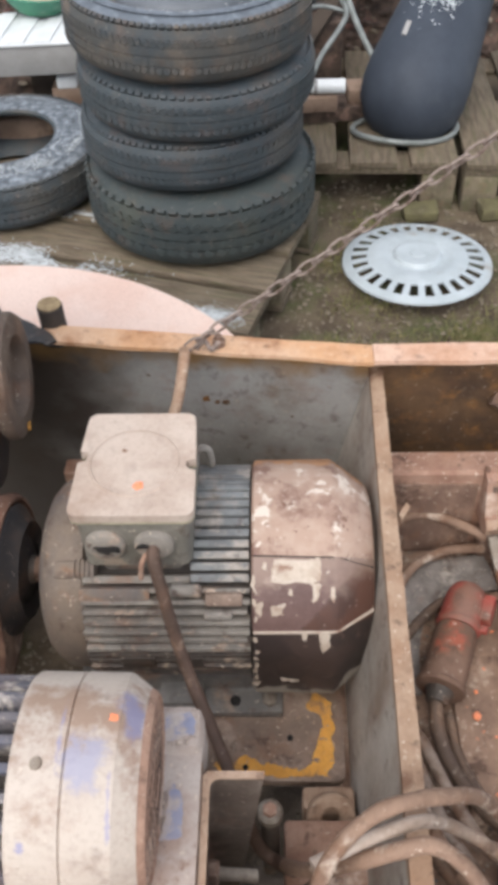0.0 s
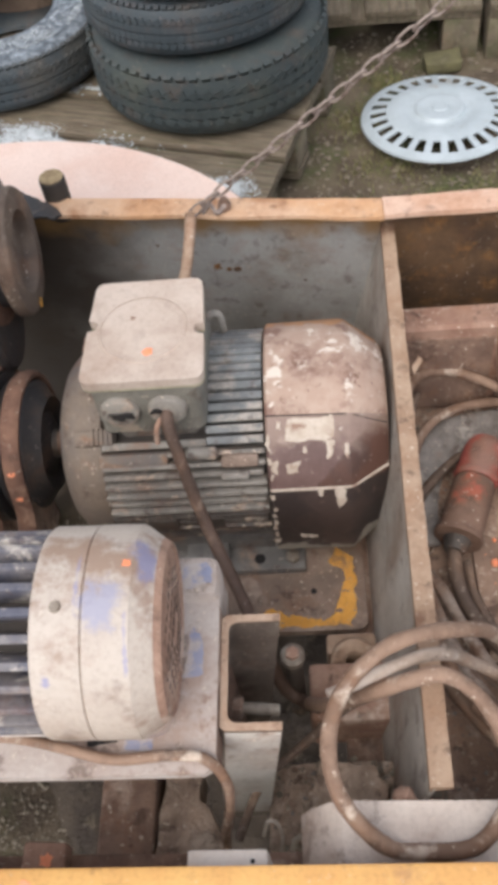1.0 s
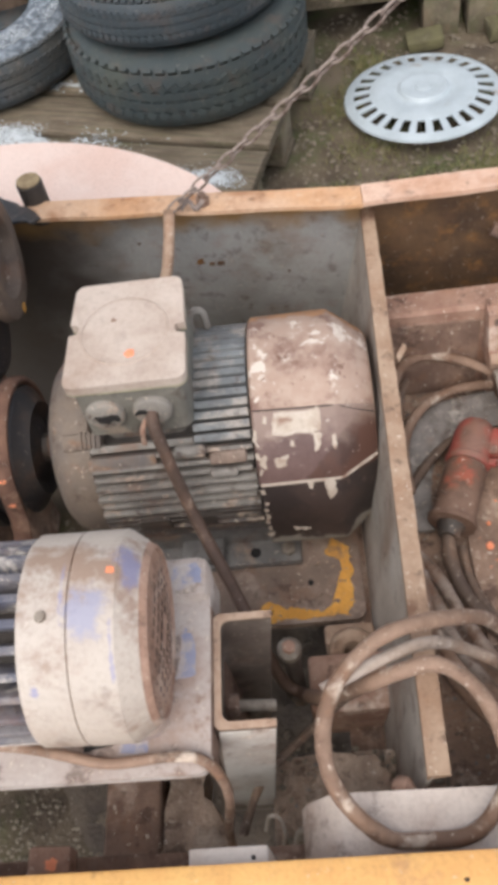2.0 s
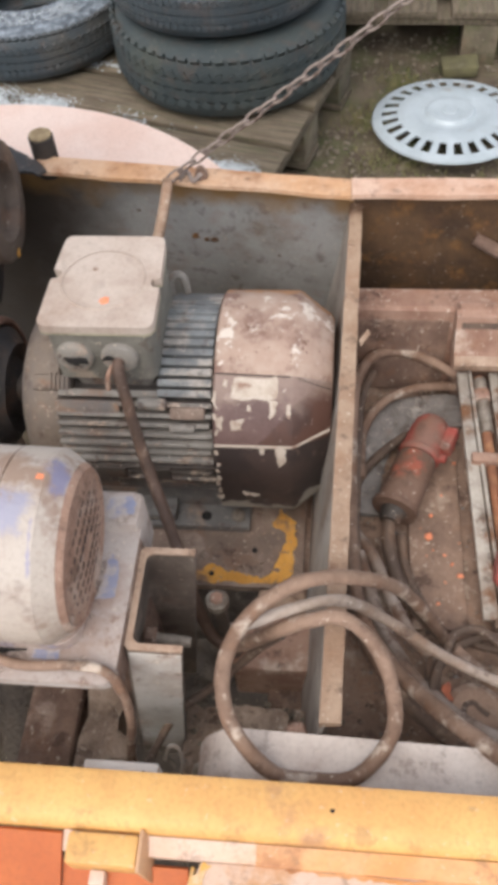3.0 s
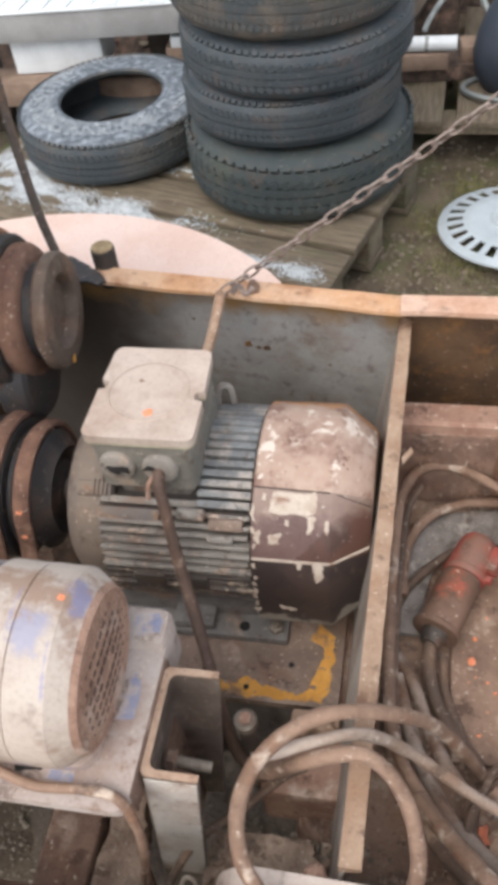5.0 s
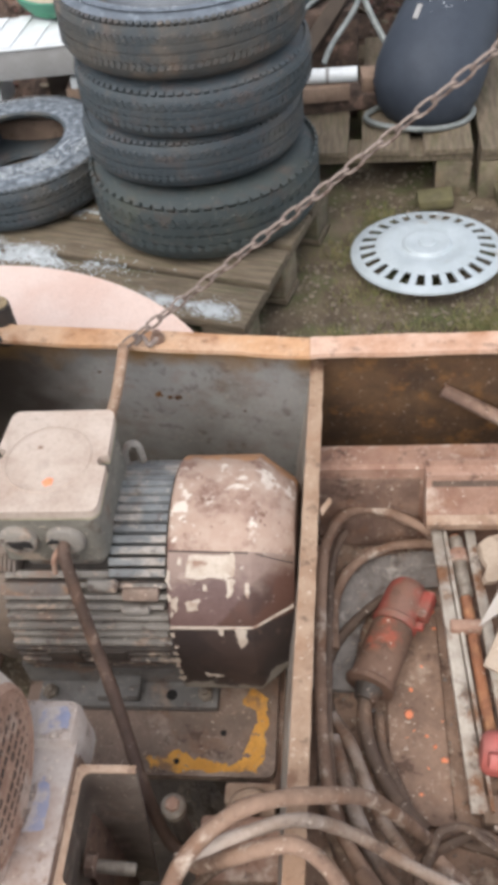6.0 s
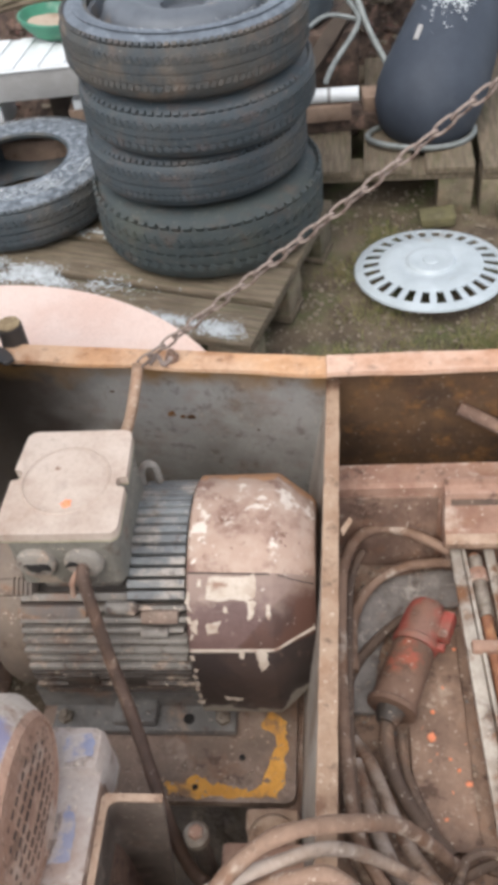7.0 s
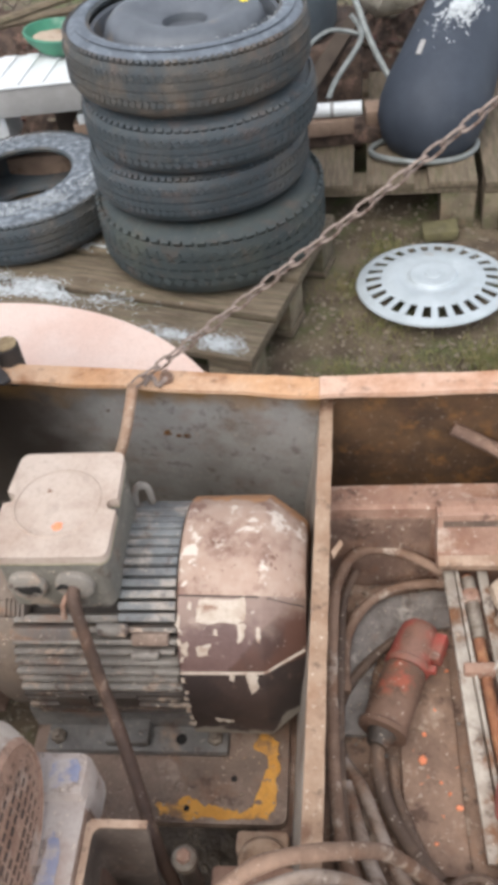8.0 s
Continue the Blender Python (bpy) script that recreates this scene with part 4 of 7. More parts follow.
def on_cowl(outline, seed, jag=0.002, lift=0.0007, n=6, r=0.1325):
    """A patch bent round the cowl: an outline of (along, degrees from the top towards the front)."""
    b = bmesh.new()
    b.faces.new([b.verts.new((x, y, 0)) for x, y in ragged([(u, radians(a) * r) for u, a in outline], seed, jag, n)])
    bmesh.ops.triangulate(b, faces=b.faces[:])
    bmesh.ops.subdivide_edges(b, edges=b.edges[:], cuts=2, use_grid_fill=True)
    for v in b.verts:
        a, u = v.co.y / r, v.co.x
        k = (r + lift + 0.0006) * skirt(math.degrees(a))
        v.co = Vector((u, AV - k * math.sin(a), AW + k * math.cos(a)))
    return b


PATCHES = (((-0.128, 31.5), (-0.080, 31.8), (-0.078, 42.0), (-0.128, 41.4)), ((-0.089, 41.5), (-0.078, 41.5), (-0.081, 50.6), (-0.086, 51.4)), ((-0.132, 53.3), (-0.116, 51.4), (-0.117, 57.5), (-0.131, 57.5)),
           ((-0.148, 52.4), (-0.138, 51.4), (-0.139, 58.1), (-0.147, 57.5)), ((-0.099, 66.5), (-0.092, 65.9), (-0.093, 71.2), (-0.097, 70.5)), ((-0.081, 66.5), (-0.066, 65.9), (-0.068, 76.8), (-0.076, 79.9)),
           ((-0.149, 38.0), (-0.145, 39.0), (-0.146, 47.0), (-0.149, 46.0)), ((-0.149, 86.0), (-0.145, 87.0), (-0.146, 94.0), (-0.150, 95.0)))
PATCHES += tuple(((-0.1495, a), (-0.1495 + s, a + 0.6), (-0.1495 + s * 0.8, a + w), (-0.1495, a + w * 0.9)) for a, s, w in ((50.0, 0.004, 3.0), (57.0, 0.006, 4.5), (69.0, 0.004, 3.5), (76.0, 0.006, 2.5), (81.0, 0.003, 3.0), (98.0, 0.005, 4.0), (104.0, 0.007, 3.0)))
PATCHES += (((-0.066, 44.0), (-0.061, 44.5), (-0.061, 52.0), (-0.064, 51.0)), ((-0.140, 33.0), (-0.135, 33.5), (-0.136, 37.0), (-0.140, 36.5)), ((-0.112, 45.0), (-0.107, 45.5), (-0.108, 48.0), (-0.112, 47.5)), ((-0.120, 101.0), (-0.100, 101.5), (-0.102, 104.0), (-0.118, 103.5)))
for i, outline in enumerate(PATCHES):
    part("paint_flake", on_cowl(outline, 10.0 + i, 0.0042, n=14, lift=0.0004), flake_paint, cowl, "bare pale primer where the paint came off")


def cowl_line(a0, a1, bend, r):
    """A bead round the cowl along its length and down its tapered end."""
    pts = []
    for k in range(15):
        s = k / 14
        u = -0.150 + 0.132 * s
        a = radians(a0 + (a1 - a0) * s + (bend * max(0.0, s - 0.70) / 0.30))
        rad = 0.1328 if u < -0.060 else 0.1328 - (u + 0.060) * 0.735
        pts.append((u, AV - rad * math.sin(a), AW + rad * math.cos(a)))
    return tube(pts, r, 6, steps=2)


part("seam", cowl_line(29.5, 31.0, 4.0, 0.0008), dark_gap, cowl, "dark open seam")
part("seam", cowl_line(66.6, 66.2, -4.0, 0.0019), flake_paint, cowl, "pale lower seam")


def fin(a, u0, u1, r0, r1, t):
    m = AXIS @ Matrix.Rotation(radians(a), 4, "X")
    return box(u0, u1, -t / 2, t / 2, r0, r1, min(0.0012, t * 0.3), m=m)


# angle 0 is up; positive turns towards the front
for k in range(62):
    a = k * 360 / 62
    d = (a + 180) % 360 - 180
    t = 0.0056
    if abs(d) < 44:
        continue
    # front fins from 86 degrees downwards take the darker colour
    part("fin", fin(d, -0.337, -0.1535 - 0.003 * (k % 3 == 1), 0.100, 0.1245 + 0.0012 * math.sin(k * 2.3), t), motor_grey if d < 86 else motor_dark, motor)
for k in range(17):
    d = -52 + k * 5.75
    part("fin", fin(d, -0.2175, -0.1540, 0.099, 0.1255 + 0.0008 * math.sin(k * 1.9), 0.0088), motor_blue_grey, motor, "dusty blue-grey cooling fin")
for d in (40.8,):
    part("fin", fin(d, -0.336, -0.2185, 0.100, 0.1215, 0.0085), motor_grey, motor)
part("fin_bridge", box(-0.339, -0.262, -0.0075, 0.0075, 0.100, 0.1262, 0.002, m=AXIS @ Matrix.Rotation(radians(48.2), 4, "X")), shield_paint, motor, "broad dusty brown rib")
part("cast_lug", box(-0.368, -0.322, -0.0095, 0.0095, 0.100, 0.1215, 0.003, m=AXIS @ Matrix.Rotation(radians(35.5), 4, "X")), shield_paint, motor, "cast lug beside the box")
for k in range(5):
    part("lug_rib", box(-0.346 + 0.0052 * k, -0.3436 + 0.0052 * k, -0.010, 0.010, 0.118, 0.1245, 0.0006, m=AXIS @ Matrix.Rotation(radians(35.0), 4, "X")), shield_paint, motor)
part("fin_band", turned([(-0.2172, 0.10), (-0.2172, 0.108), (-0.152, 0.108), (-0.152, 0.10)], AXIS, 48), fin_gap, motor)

# feet
for s in (-1, 1):
    v0, v1 = sorted((AV + s * 0.075, AV + s * 0.132))
    part("foot", box(-0.345, -0.118, v0, v1, 0.402, 0.416, 0.003), foot_grey, motor, "cast grey foot")
    part("foot_rib", prism([(-0.36, AV + s * 0.07), (-0.13, AV + s * 0.07), (-0.13, AV + s * 0.10), (-0.36, AV + s * 0.10)], 0.416, 0.46, 0.004), foot_grey, motor)
    part("foot_boss", box(-0.268, -0.214, AV + s * 0.108 - 0.020, AV + s * 0.108 + 0.020, 0.4162, 0.432, 0.004), foot_grey, motor)
    for u in (-0.134, -0.33):
        part("foot_bolt", hex_bolt((u, AV + s * 0.116, 0.416), 0.0095, 0.008, 0.006), bolt_steel, motor)
part("foot_hole", turned([(0, 0), (0, 0.007), (0.001, 0.007), (0.001, 0)], pose(-0.176, AV - 0.117, 0.4163, 0, -90, 0), 14), dark_gap, motor)
for u0, u1, d in ((-0.300, -0.262, 92), (-0.238, -0.208, 92)):
    part("name_plate", box(u0, u1, -0.011, 0.011, 0.1235, 0.1265, 0.001, m=AXIS @ Matrix.Rotation(radians(d), 4, "X")), dark_steel, motor, "blackened maker's plate")

# terminal box
tbox = part("terminal_box", prism(rounded(-0.328, -0.214, -0.306, -0.168, 0.010), 0.645, 0.722, 0.002), box_side, motor, "green-grey terminal box")
part("box_base", prism(rounded(-0.318, -0.224, -0.29, -0.176, 0.010), 0.615, 0.6445, 0.002), motor_grey, motor)
def lid_shape():
    out = []
    x0, x1, y0, y1 = -0.332, -0.210, -0.306, -0.162
    r = 0.010
    base = rounded(x0, x1, y0, y1, r)
    # notches for the lid's screws half-way along both sides
    right = [(x1, -0.246), (x1 - 0.008, -0.244), (x1 - 0.0105, -0.238), (x1 - 0.008, -0.232), (x1, -0.230)]
    left = [(x0, -0.218), (x0 + 0.008, -0.220), (x0 + 0.0105, -0.226), (x0 + 0.008, -0.232), (x0, -0.234)]
    return base[:12] + left + base[12:] + [] , right


shape, notch = lid_shape()
# the outline runs back right, back left, left notch, front left, front right, right notch
lid_line = []
for x, y in shape + notch:
    s = (-0.234 - y) / 0.072
    # a little wider in front, its sides bowed
    lid_line.append((-0.270 + (x + 0.271) * (1.02 + 0.045 * s - 0.02 * s * s), y))
lid = part("lid", prism(lid_line, 0.7228, 0.7335, 0.0036, m=pose(0, -0.004, 0)), box_paint, tbox, "dusty beige lid with a round moulding")
part("lid_seal", prism(lid_line, 0.7196, 0.7226, 0.0008, m=pose(0, -0.004, 0)), seal_olive, tbox, "pale olive edge under the lid")
part("dirt_spot", prism(blot(0.0028, 2.0), 0.7333, 0.7338, 0, m=pose(-0.284, -0.222, 0)), rust, tbox, "brown speck of dirt")
part("lid_ring", turned([(0, 0.0445), (0, 0.0480), (0.0018, 0.0468), (0.0018, 0.0456)], pose(-0.272, -0.238, 0.7328, 0, -90, 0), 48), box_paint, tbox)
part("paint_fleck", prism(ragged([(-0.266, -0.264), (-0.258, -0.262), (-0.257, -0.254), (-0.264, -0.252), (-0.269, -0.257)], 2.0, 0.003, 5), 0.733, 0.7340, 0, m=pose(-0.002, -0.014, 0)), orange_spot, tbox)
for u in (-0.213, -0.3305):
    part("lid_screw", turned([(0, 0), (0, 0.004), (0.006, 0.004), (0.007, 0.003), (0.007, 0)], pose(u, -0.242 if u > -0.3 else -0.230, 0.716, 0, -90, 0), 10), dark_steel, tbox)
for u in (-0.301, -0.250):
    g = part("gland", turned([(0, 0), (0, 0.0210), (0.005, 0.0210), (0.0075, 0.0195), (0.009, 0.016), (0.0095, 0.010), (0.0095, 0)], pose(u, -0.305, 0.684, 0, 0, -90), 20), motor_grey, tbox, "round grey cable gland")
    torn = ragged([(-0.002, -0.004), (0.006, -0.008), (0.017, -0.004), (0.015, 0.004), (0.004, 0.003), (-0.012, 0.004)] if u < -0.28 else [(-0.017, 0.002), (-0.004, 0.004), (-0.006, 0.009), (-0.016, 0.008)], u * 50, 0.004, 5)
    part("gland_slot", prism(torn, 0, 0.003, 0, m=pose(u, -0.3135, 0.684, 90, 0, 0)), dark_gap, tbox, "broken dark opening")
part("eye_lug", tube([(-0.219, -0.162, 0.632), (-0.219, -0.156, 0.652), (-0.212, -0.152, 0.661), (-0.203, -0.151, 0.656), (-0.201, -0.152, 0.632)], 0.0048, 10), motor_grey, motor)
part("clamp_lug", rod((-0.240, -0.322, 0.621), (-0.205, -0.323, 0.620), 0.0075, 14, 0.003), motor_grey, motor, "short round clamp lug")
part("rating_rib", box(-0.020, 0.021, -0.0075, 0.0075, 0, 0.014, 0.003, m=AXIS @ Matrix.Rotation(radians(50.5), 4, "X") @ pose(-0.182, 0, 0.116)), plate_steel, motor, "tan dusty pad")
part("rating_rib", box(-0.018, 0.014, -0.0050, 0.0050, 0, 0.015, 0.004, m=AXIS @ Matrix.Rotation(radians(58.5), 4, "X") @ pose(-0.186, 0, 0.116)), motor_grey, motor, "grey pad")

cable = solid("motor_cable", tube([(-0.251, -0.311, 0.685), (-0.250, -0.325, 0.676), (-0.242, -0.345, 0.645), (-0.230, -0.372, 0.602), (-0.213, -0.405, 0.568), (-0.190, -0.452, 0.552), (-0.170, -0.496, 0.540), (-0.157, -0.521, 0.510), (-0.144, -0.537, 0.474), (-0.127, -0.548, 0.468), (-0.110, -0.566, 0.500)], 0.0069, 12, wobble=0.1), cable_brown, (-0.21, -0.426, 0.46), "brown rubber cable from the terminal box", "cable", place=MACHINE)
solid("cut_lead", tube([(-0.258, -0.312, 0.676), (-0.264, -0.322, 0.668), (-0.266, -0.327, 0.650)], 0.003, 8), rust_pale, (-0.262, -0.318, 0.665), "pale cut lead beside the motor cable", "cable", place=MACHINE)


# ---- pulleys and belts ----
def pulley(name, m, r, origin, label, width=0.044):
    ob = thing(name, origin, label, "pulley", "belt pulleys", place=MACHINE)
    w = width / 2
    prof = [(-w, 0), (-w, r * 0.55), (-w + 0.004, r * 0.6), (-w + 0.002, r - 0.004), (-w, r), (-w + 0.006, r), (-w * 0.5, r - 0.012), (0, r - 0.012), (w * 0.25, r - 0.002), (w * 0.35, r - 0.003),
            (w * 0.55, r * 0.86), (w - 0.004, r * 0.76), (w, r * 0.72), (w - 0.002, r * 0.66), (w - 0.008, r * 0.5), (w - 0.004, r * 0.4), (w, r * 0.30), (w, 0)]
    part("sheave", turned(prof, m, 56), pulley_dark, ob, "dark greasy twin-groove sheave")
    part("hub", turned([(w - 0.002, 0), (w - 0.002, 0.019), (w + 0.006, 0.017), (w + 0.006, 0)], m, 24), dark_steel, ob)
    return ob


BELT_FLECKS = ((-0.484, 0.1066, 12.0), (-0.447, 0.0946, 58.0), (-0.445, 0.0946, 80.0))
motor_pulley = pulley("belt_pulley", AXIS @ pose(-0.450, 0, 0), 0.083, (-0.452, AV, 0.53), "rusty twin-groove pulley on the motor shaft", 0.050)
part("back_sheave", turned([(-0.528, 0), (-0.528, 0.095), (-0.477, 0.095), (-0.477, 0)], AXIS, 48), pulley_dark, motor_pulley, "dark larger sheave behind")
part("shaft", rod((-0.475, AV, AW), (-0.404, AV, AW), 0.016, 20), rust, motor_pulley, "dusty rust-brown shaft")
DISC = pose(-0.443, -0.070, 0.706, 0, 0, 4)
upper = thing("belt_pulley", (-0.452, -0.070, 0.708), "worn rusty pulley with a dished face above the tub", "pulley", "belt pulleys", place=MACHINE)
part("face_disc", rumple(turned([(-0.010, 0), (-0.010, 0.0735), (-0.006, 0.0770), (0.005, 0.0770), (0.0080, 0.0750), (0.0090, 0.0715), (0.0088, 0.0500), (0.0060, 0.0475), (-0.0065, 0.0430), (-0.0085, 0.0330), (-0.0060, 0.0200), (-0.0045, 0.0100), (-0.0070, 0.0080), (-0.0070, 0)], DISC, 72), 30, 0.0009), worn_face, upper, "grey-brown dished face")
part("belt_ring", turned([(-0.026, 0), (-0.026, 0.064), (-0.010, 0.064), (-0.010, 0)], DISC, 56), pulley_dark, upper, "dark greasy groove")
part("middle_disc", turned([(-0.052, 0), (-0.052, 0.086), (-0.049, 0.0895), (-0.036, 0.0895), (-0.030, 0.085), (-0.026, 0.074), (-0.026, 0)], DISC, 56), belt_brown, upper, "rusty brown disc")
part("belt_ring", turned([(-0.069, 0), (-0.069, 0.098), (-0.066, 0.101), (-0.055, 0.101), (-0.052, 0.098), (-0.052, 0)], DISC, 56), pulley_dark, upper, "dark belt round the pulley")
part("back_disc", turned([(-0.112, 0), (-0.112, 0.104), (-0.104, 0.110), (-0.076, 0.110), (-0.069, 0.104), (-0.069, 0)], DISC, 56), rust_orange, upper, "larger orange-rusty disc behind")
part("belt_guide", turned([(-0.080, 0), (-0.080, 0.062), (-0.074, 0.068), (-0.040, 0.068), (-0.034, 0.062), (-0.030, 0.030), (-0.030, 0)], DISC @ pose(0, -0.030, -0.078), 48), pulley_dark, upper, "black rubber-faced roller below")
part("paint_fleck", prism(blot(0.0065, 8.0), 0, 0.0010, 0, m=DISC @ pose(0.0092, -0.022, -0.066, 0, 90, 0)), yellow_paint, upper, "yellow paint fleck")
part("axle", rod((-0.66, -0.081, 0.706), (-0.55, -0.075, 0.706), 0.022, 20), dark_steel, upper)
part("axle_bearing", box(-0.66, -0.60, -0.10, 0.0, -0.01, 0.745, 0.006), rust, upper)
def belt(points, label, mat):
    return solid("drive_belt", tube(points, 0.0115, 10, steps=6, flat=0.55), mat, points[0], label, "belt", "drive belts", place=MACHINE)


def belt_loop(u, r, lean):
    """A belt lying over the pulley's back and leaving it downwards in front."""
    pts = []
    for k in range(15):
        a = radians(150 - 215 * k / 14)
        pts.append((u, AV + r * math.sin(a), AW + r * math.cos(a)))
    pts += [(u - 0.006, AV - r - 0.02, AW - 0.05), (u - 0.02 - lean, AV - r - 0.10, AW - 0.16), (u - 0.03 - lean, AV - r - 0.16, AW - 0.26)]
    return pts


belt(belt_loop(-0.490, 0.100, 0.012), "dusty brown drive belt over the motor pulley", belt_brown)
belt(belt_loop(-0.453, 0.088, 0.022), "dusty brown drive belt over the motor pulley", belt_brown)
for u, r, deg in BELT_FLECKS:
    part("paint_fleck", prism(blot(0.0040, u * 70), r, r + 0.0006, 0, m=AXIS @ Matrix.Rotation(radians(deg), 4, "X") @ pose(u - 0.006, 0, 0)), orange_spot, motor_pulley, "orange paint fleck")
solid("steel_strap", tube([(-0.488, 0.060, 0.680), (-0.494, 0.066, 0.70), (-0.510, 0.082, 0.76), (-0.527, 0.112, 0.86), (-0.538, 0.14, 0.95), (-0.546, 0.16, 1.05)], 0.0068, 8, flat=0.5), dark_steel, (-0.488, 0.06, 0.68), "thin dark bent strap beside the pulley", "strap", place=MACHINE)
WHEEL = pose(-0.540, -0.144, 1.000, 0, 0, 3)
flywheel = thing("flywheel", (-0.57, -0.144, 0.0), "large upright flywheel with a grey rim and yellowed brown web", "wheel", place=MACHINE)
part("rim", turned([(-0.040, 0.205), (-0.040, 0.246), (-0.034, 0.252), (0.012, 0.252), (0.018, 0.249), (0.019, 0.240), (0.012, 0.236), (-0.036, 0.205), (-0.040, 0.205)], WHEEL, 96), felt_grey, flywheel, "dusty grey rim")
part("web", rumple(turned([(-0.030, 0), (-0.030, 0.206), (0.010, 0.2365), (0.008, 0.215), (-0.004, 0.150), (-0.012, 0.070), (0.020, 0.060), (0.022, 0.0)], WHEEL, 72), 14, 0.003), yellowed, flywheel, "yellowed brown web")
part("shaft", rod((-0.68, -0.151, 1.0), (-0.55, -0.144, 1.0), 0.025, 20), dark_steel, flywheel)
part("post", box(-0.70, -0.63, -0.19, -0.11, -0.012, 1.05, 0.006), rust, flywheel)


# ---- white and blue motor ----
BV, BW = -0.591, 0.769
BAX = pose(-0.25, BV, BW, 0, 2.6, 0) @ pose(0.25, 0, 0)
bmotor = thing("electric_motor", (-0.30, BV, 0.688), "white electric motor with worn blue paint and rusty fan grille", "motor", place=MACHINE)
part("mounting_plate", prism(rounded(-0.86, -0.188, -0.682, -0.497, 0.012), 0.688, 0.700, 0.003), plate_white, bmotor, "chalky white mounting plate")
part("corner_block", box(-0.268, -0.187, -0.538, -0.497, 0.640, 0.714, 0.011), plate_white, bmotor, "raised block with worn blue paint")
for k, line in enumerate(([(-0.216, -0.531), (-0.195, -0.529), (-0.197, -0.508), (-0.216, -0.506)], [(-0.216, -0.606), (-0.199, -0.602), (-0.203, -0.566), (-0.212, -0.560)])):
    part("blue_patch", prism(ragged(line, 7.0 + k, 0.0045, 8), (0.7141, 0.7002)[k], (0.7146, 0.7008)[k], 0), blue_paint, bmotor, "patch of worn blue paint")
part("plate_edge", box(-0.1915, -0.1875, -0.668, -0.5405, 0.660, 0.6985, 0.0015), rust, bmotor, "rusty turned-down plate edge")
part("blue_patch", prism(ragged([(-0.262, -0.663), (-0.240, -0.664), (-0.239, -0.650), (-0.261, -0.651)], 3.0, 0.002, 6), 0.7002, 0.7010, 0), blue_paint, bmotor, "square of bare blue paint")
part("plate_slot", prism(ragged([(-0.292, -0.660), (-0.268, -0.657), (-0.266, -0.653), (-0.292, -0.655)], 5.0, 0.002, 5), 0.7003, 0.7012, 0), dark_gap, bmotor, "dark slot in the plate")
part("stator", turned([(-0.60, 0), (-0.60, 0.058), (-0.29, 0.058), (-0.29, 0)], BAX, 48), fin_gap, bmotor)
for k in range(26):
    m = BAX @ Matrix.Rotation(radians(k * 360 / 26), 4, "X")
    part("fin", box(-0.60, -0.296, -0.0033, 0.0033, 0.054, 0.0775 + 0.001 * math.sin(k * 2.7), 0.0012, m=m), white_blue if 7 < k < 12 else navy_fin, bmotor)
part("fan_cowl", turned([(-0.302, 0.072), (-0.304, 0.0792), (-0.302, 0.0808), (-0.2690, 0.0808), (-0.2680, 0.0792), (-0.2668, 0.0812), (-0.2360, 0.0812), (-0.2342, 0.0806)], BAX, 64), white_cowl, bmotor, "white fan cowl with blue wear")
part("cowl_front", turned([(-0.2350, 0.0780), (-0.2341, 0.0804), (-0.2325, 0.0794), (-0.2195, 0.0700), (-0.2195, 0.0640)], BAX, 64), white_cowl, bmotor, "tapered cowl front with blue and brown wear")
part("grille_rim", turned([(-0.2194, 0.0640), (-0.2194, 0.0699), (-0.2160, 0.0676), (-0.2142, 0.0656), (-0.2146, 0.0636), (-0.2180, 0.0628)], BAX, 64), grille_rust, bmotor, "rusty worn rim round the grille")


def grille():
    b = bmesh.new()
    m = BAX @ pose(-0.216, 0, 0)
    turned([(-0.004, 0), (-0.004, 0.0645), (-0.001, 0.0645), (0.0004, 0.0625), (0.0006, 0.060), (0.0016, 0.050), (0.0030, 0.030), (0.0036, 0)], m, 48, b)
    return b


grille_ob = part("fan_grille", grille(), grille_rust, bmotor, "rusty round grille with slots")
for i in range(-6, 7):
    for j in range(-4, 5):
        y, z = i * 0.0088, j * 0.0128
        away = math.hypot(y, z)
        if 0.011 < away < 0.0555:
            face = -0.2124 - 0.0036 * (away / 0.056) ** 2
            part("slot", box(face - 0.002, face + 0.0007, y - 0.0032, y + 0.0032, z - 0.0021, z + 0.0021, 0, m=BAX), grille_dark, grille_ob)
part("cowl_screw", turned([(0, 0), (0, 0.0045), (0.0022, 0.0038), (0.0022, 0)], BAX @ Matrix.Rotation(radians(12), 4, "X") @ pose(-0.286, 0, 0.0804, 0, -90, 0), 12), bolt_steel, bmotor)
part("pedestal", prism(rounded(-0.33, -0.222, -0.655, -0.525, 0.02), 0.700, 0.712, 0.004), white_blue, bmotor)
part("stand", box(-0.84, -0.77, -0.67, -0.51, -0.01, 0.688, 0.003), rust, bmotor)
part("stand", box(-0.236, -0.190, -0.600, -0.52, 0.386, 0.688, 0.003), rust, bmotor)
part("paint_fleck", prism(ragged([(-0.238, 0.001), (-0.233, 0.001), (-0.233, 0.006), (-0.238, 0.006)], 6.0, 0.003, 6), 0, 0.0006, 0, m=BAX @ Matrix.Rotation(radians(-9), 4, "X") @ pose(-0.003, 0, 0.0812)), orange_spot, bmotor)
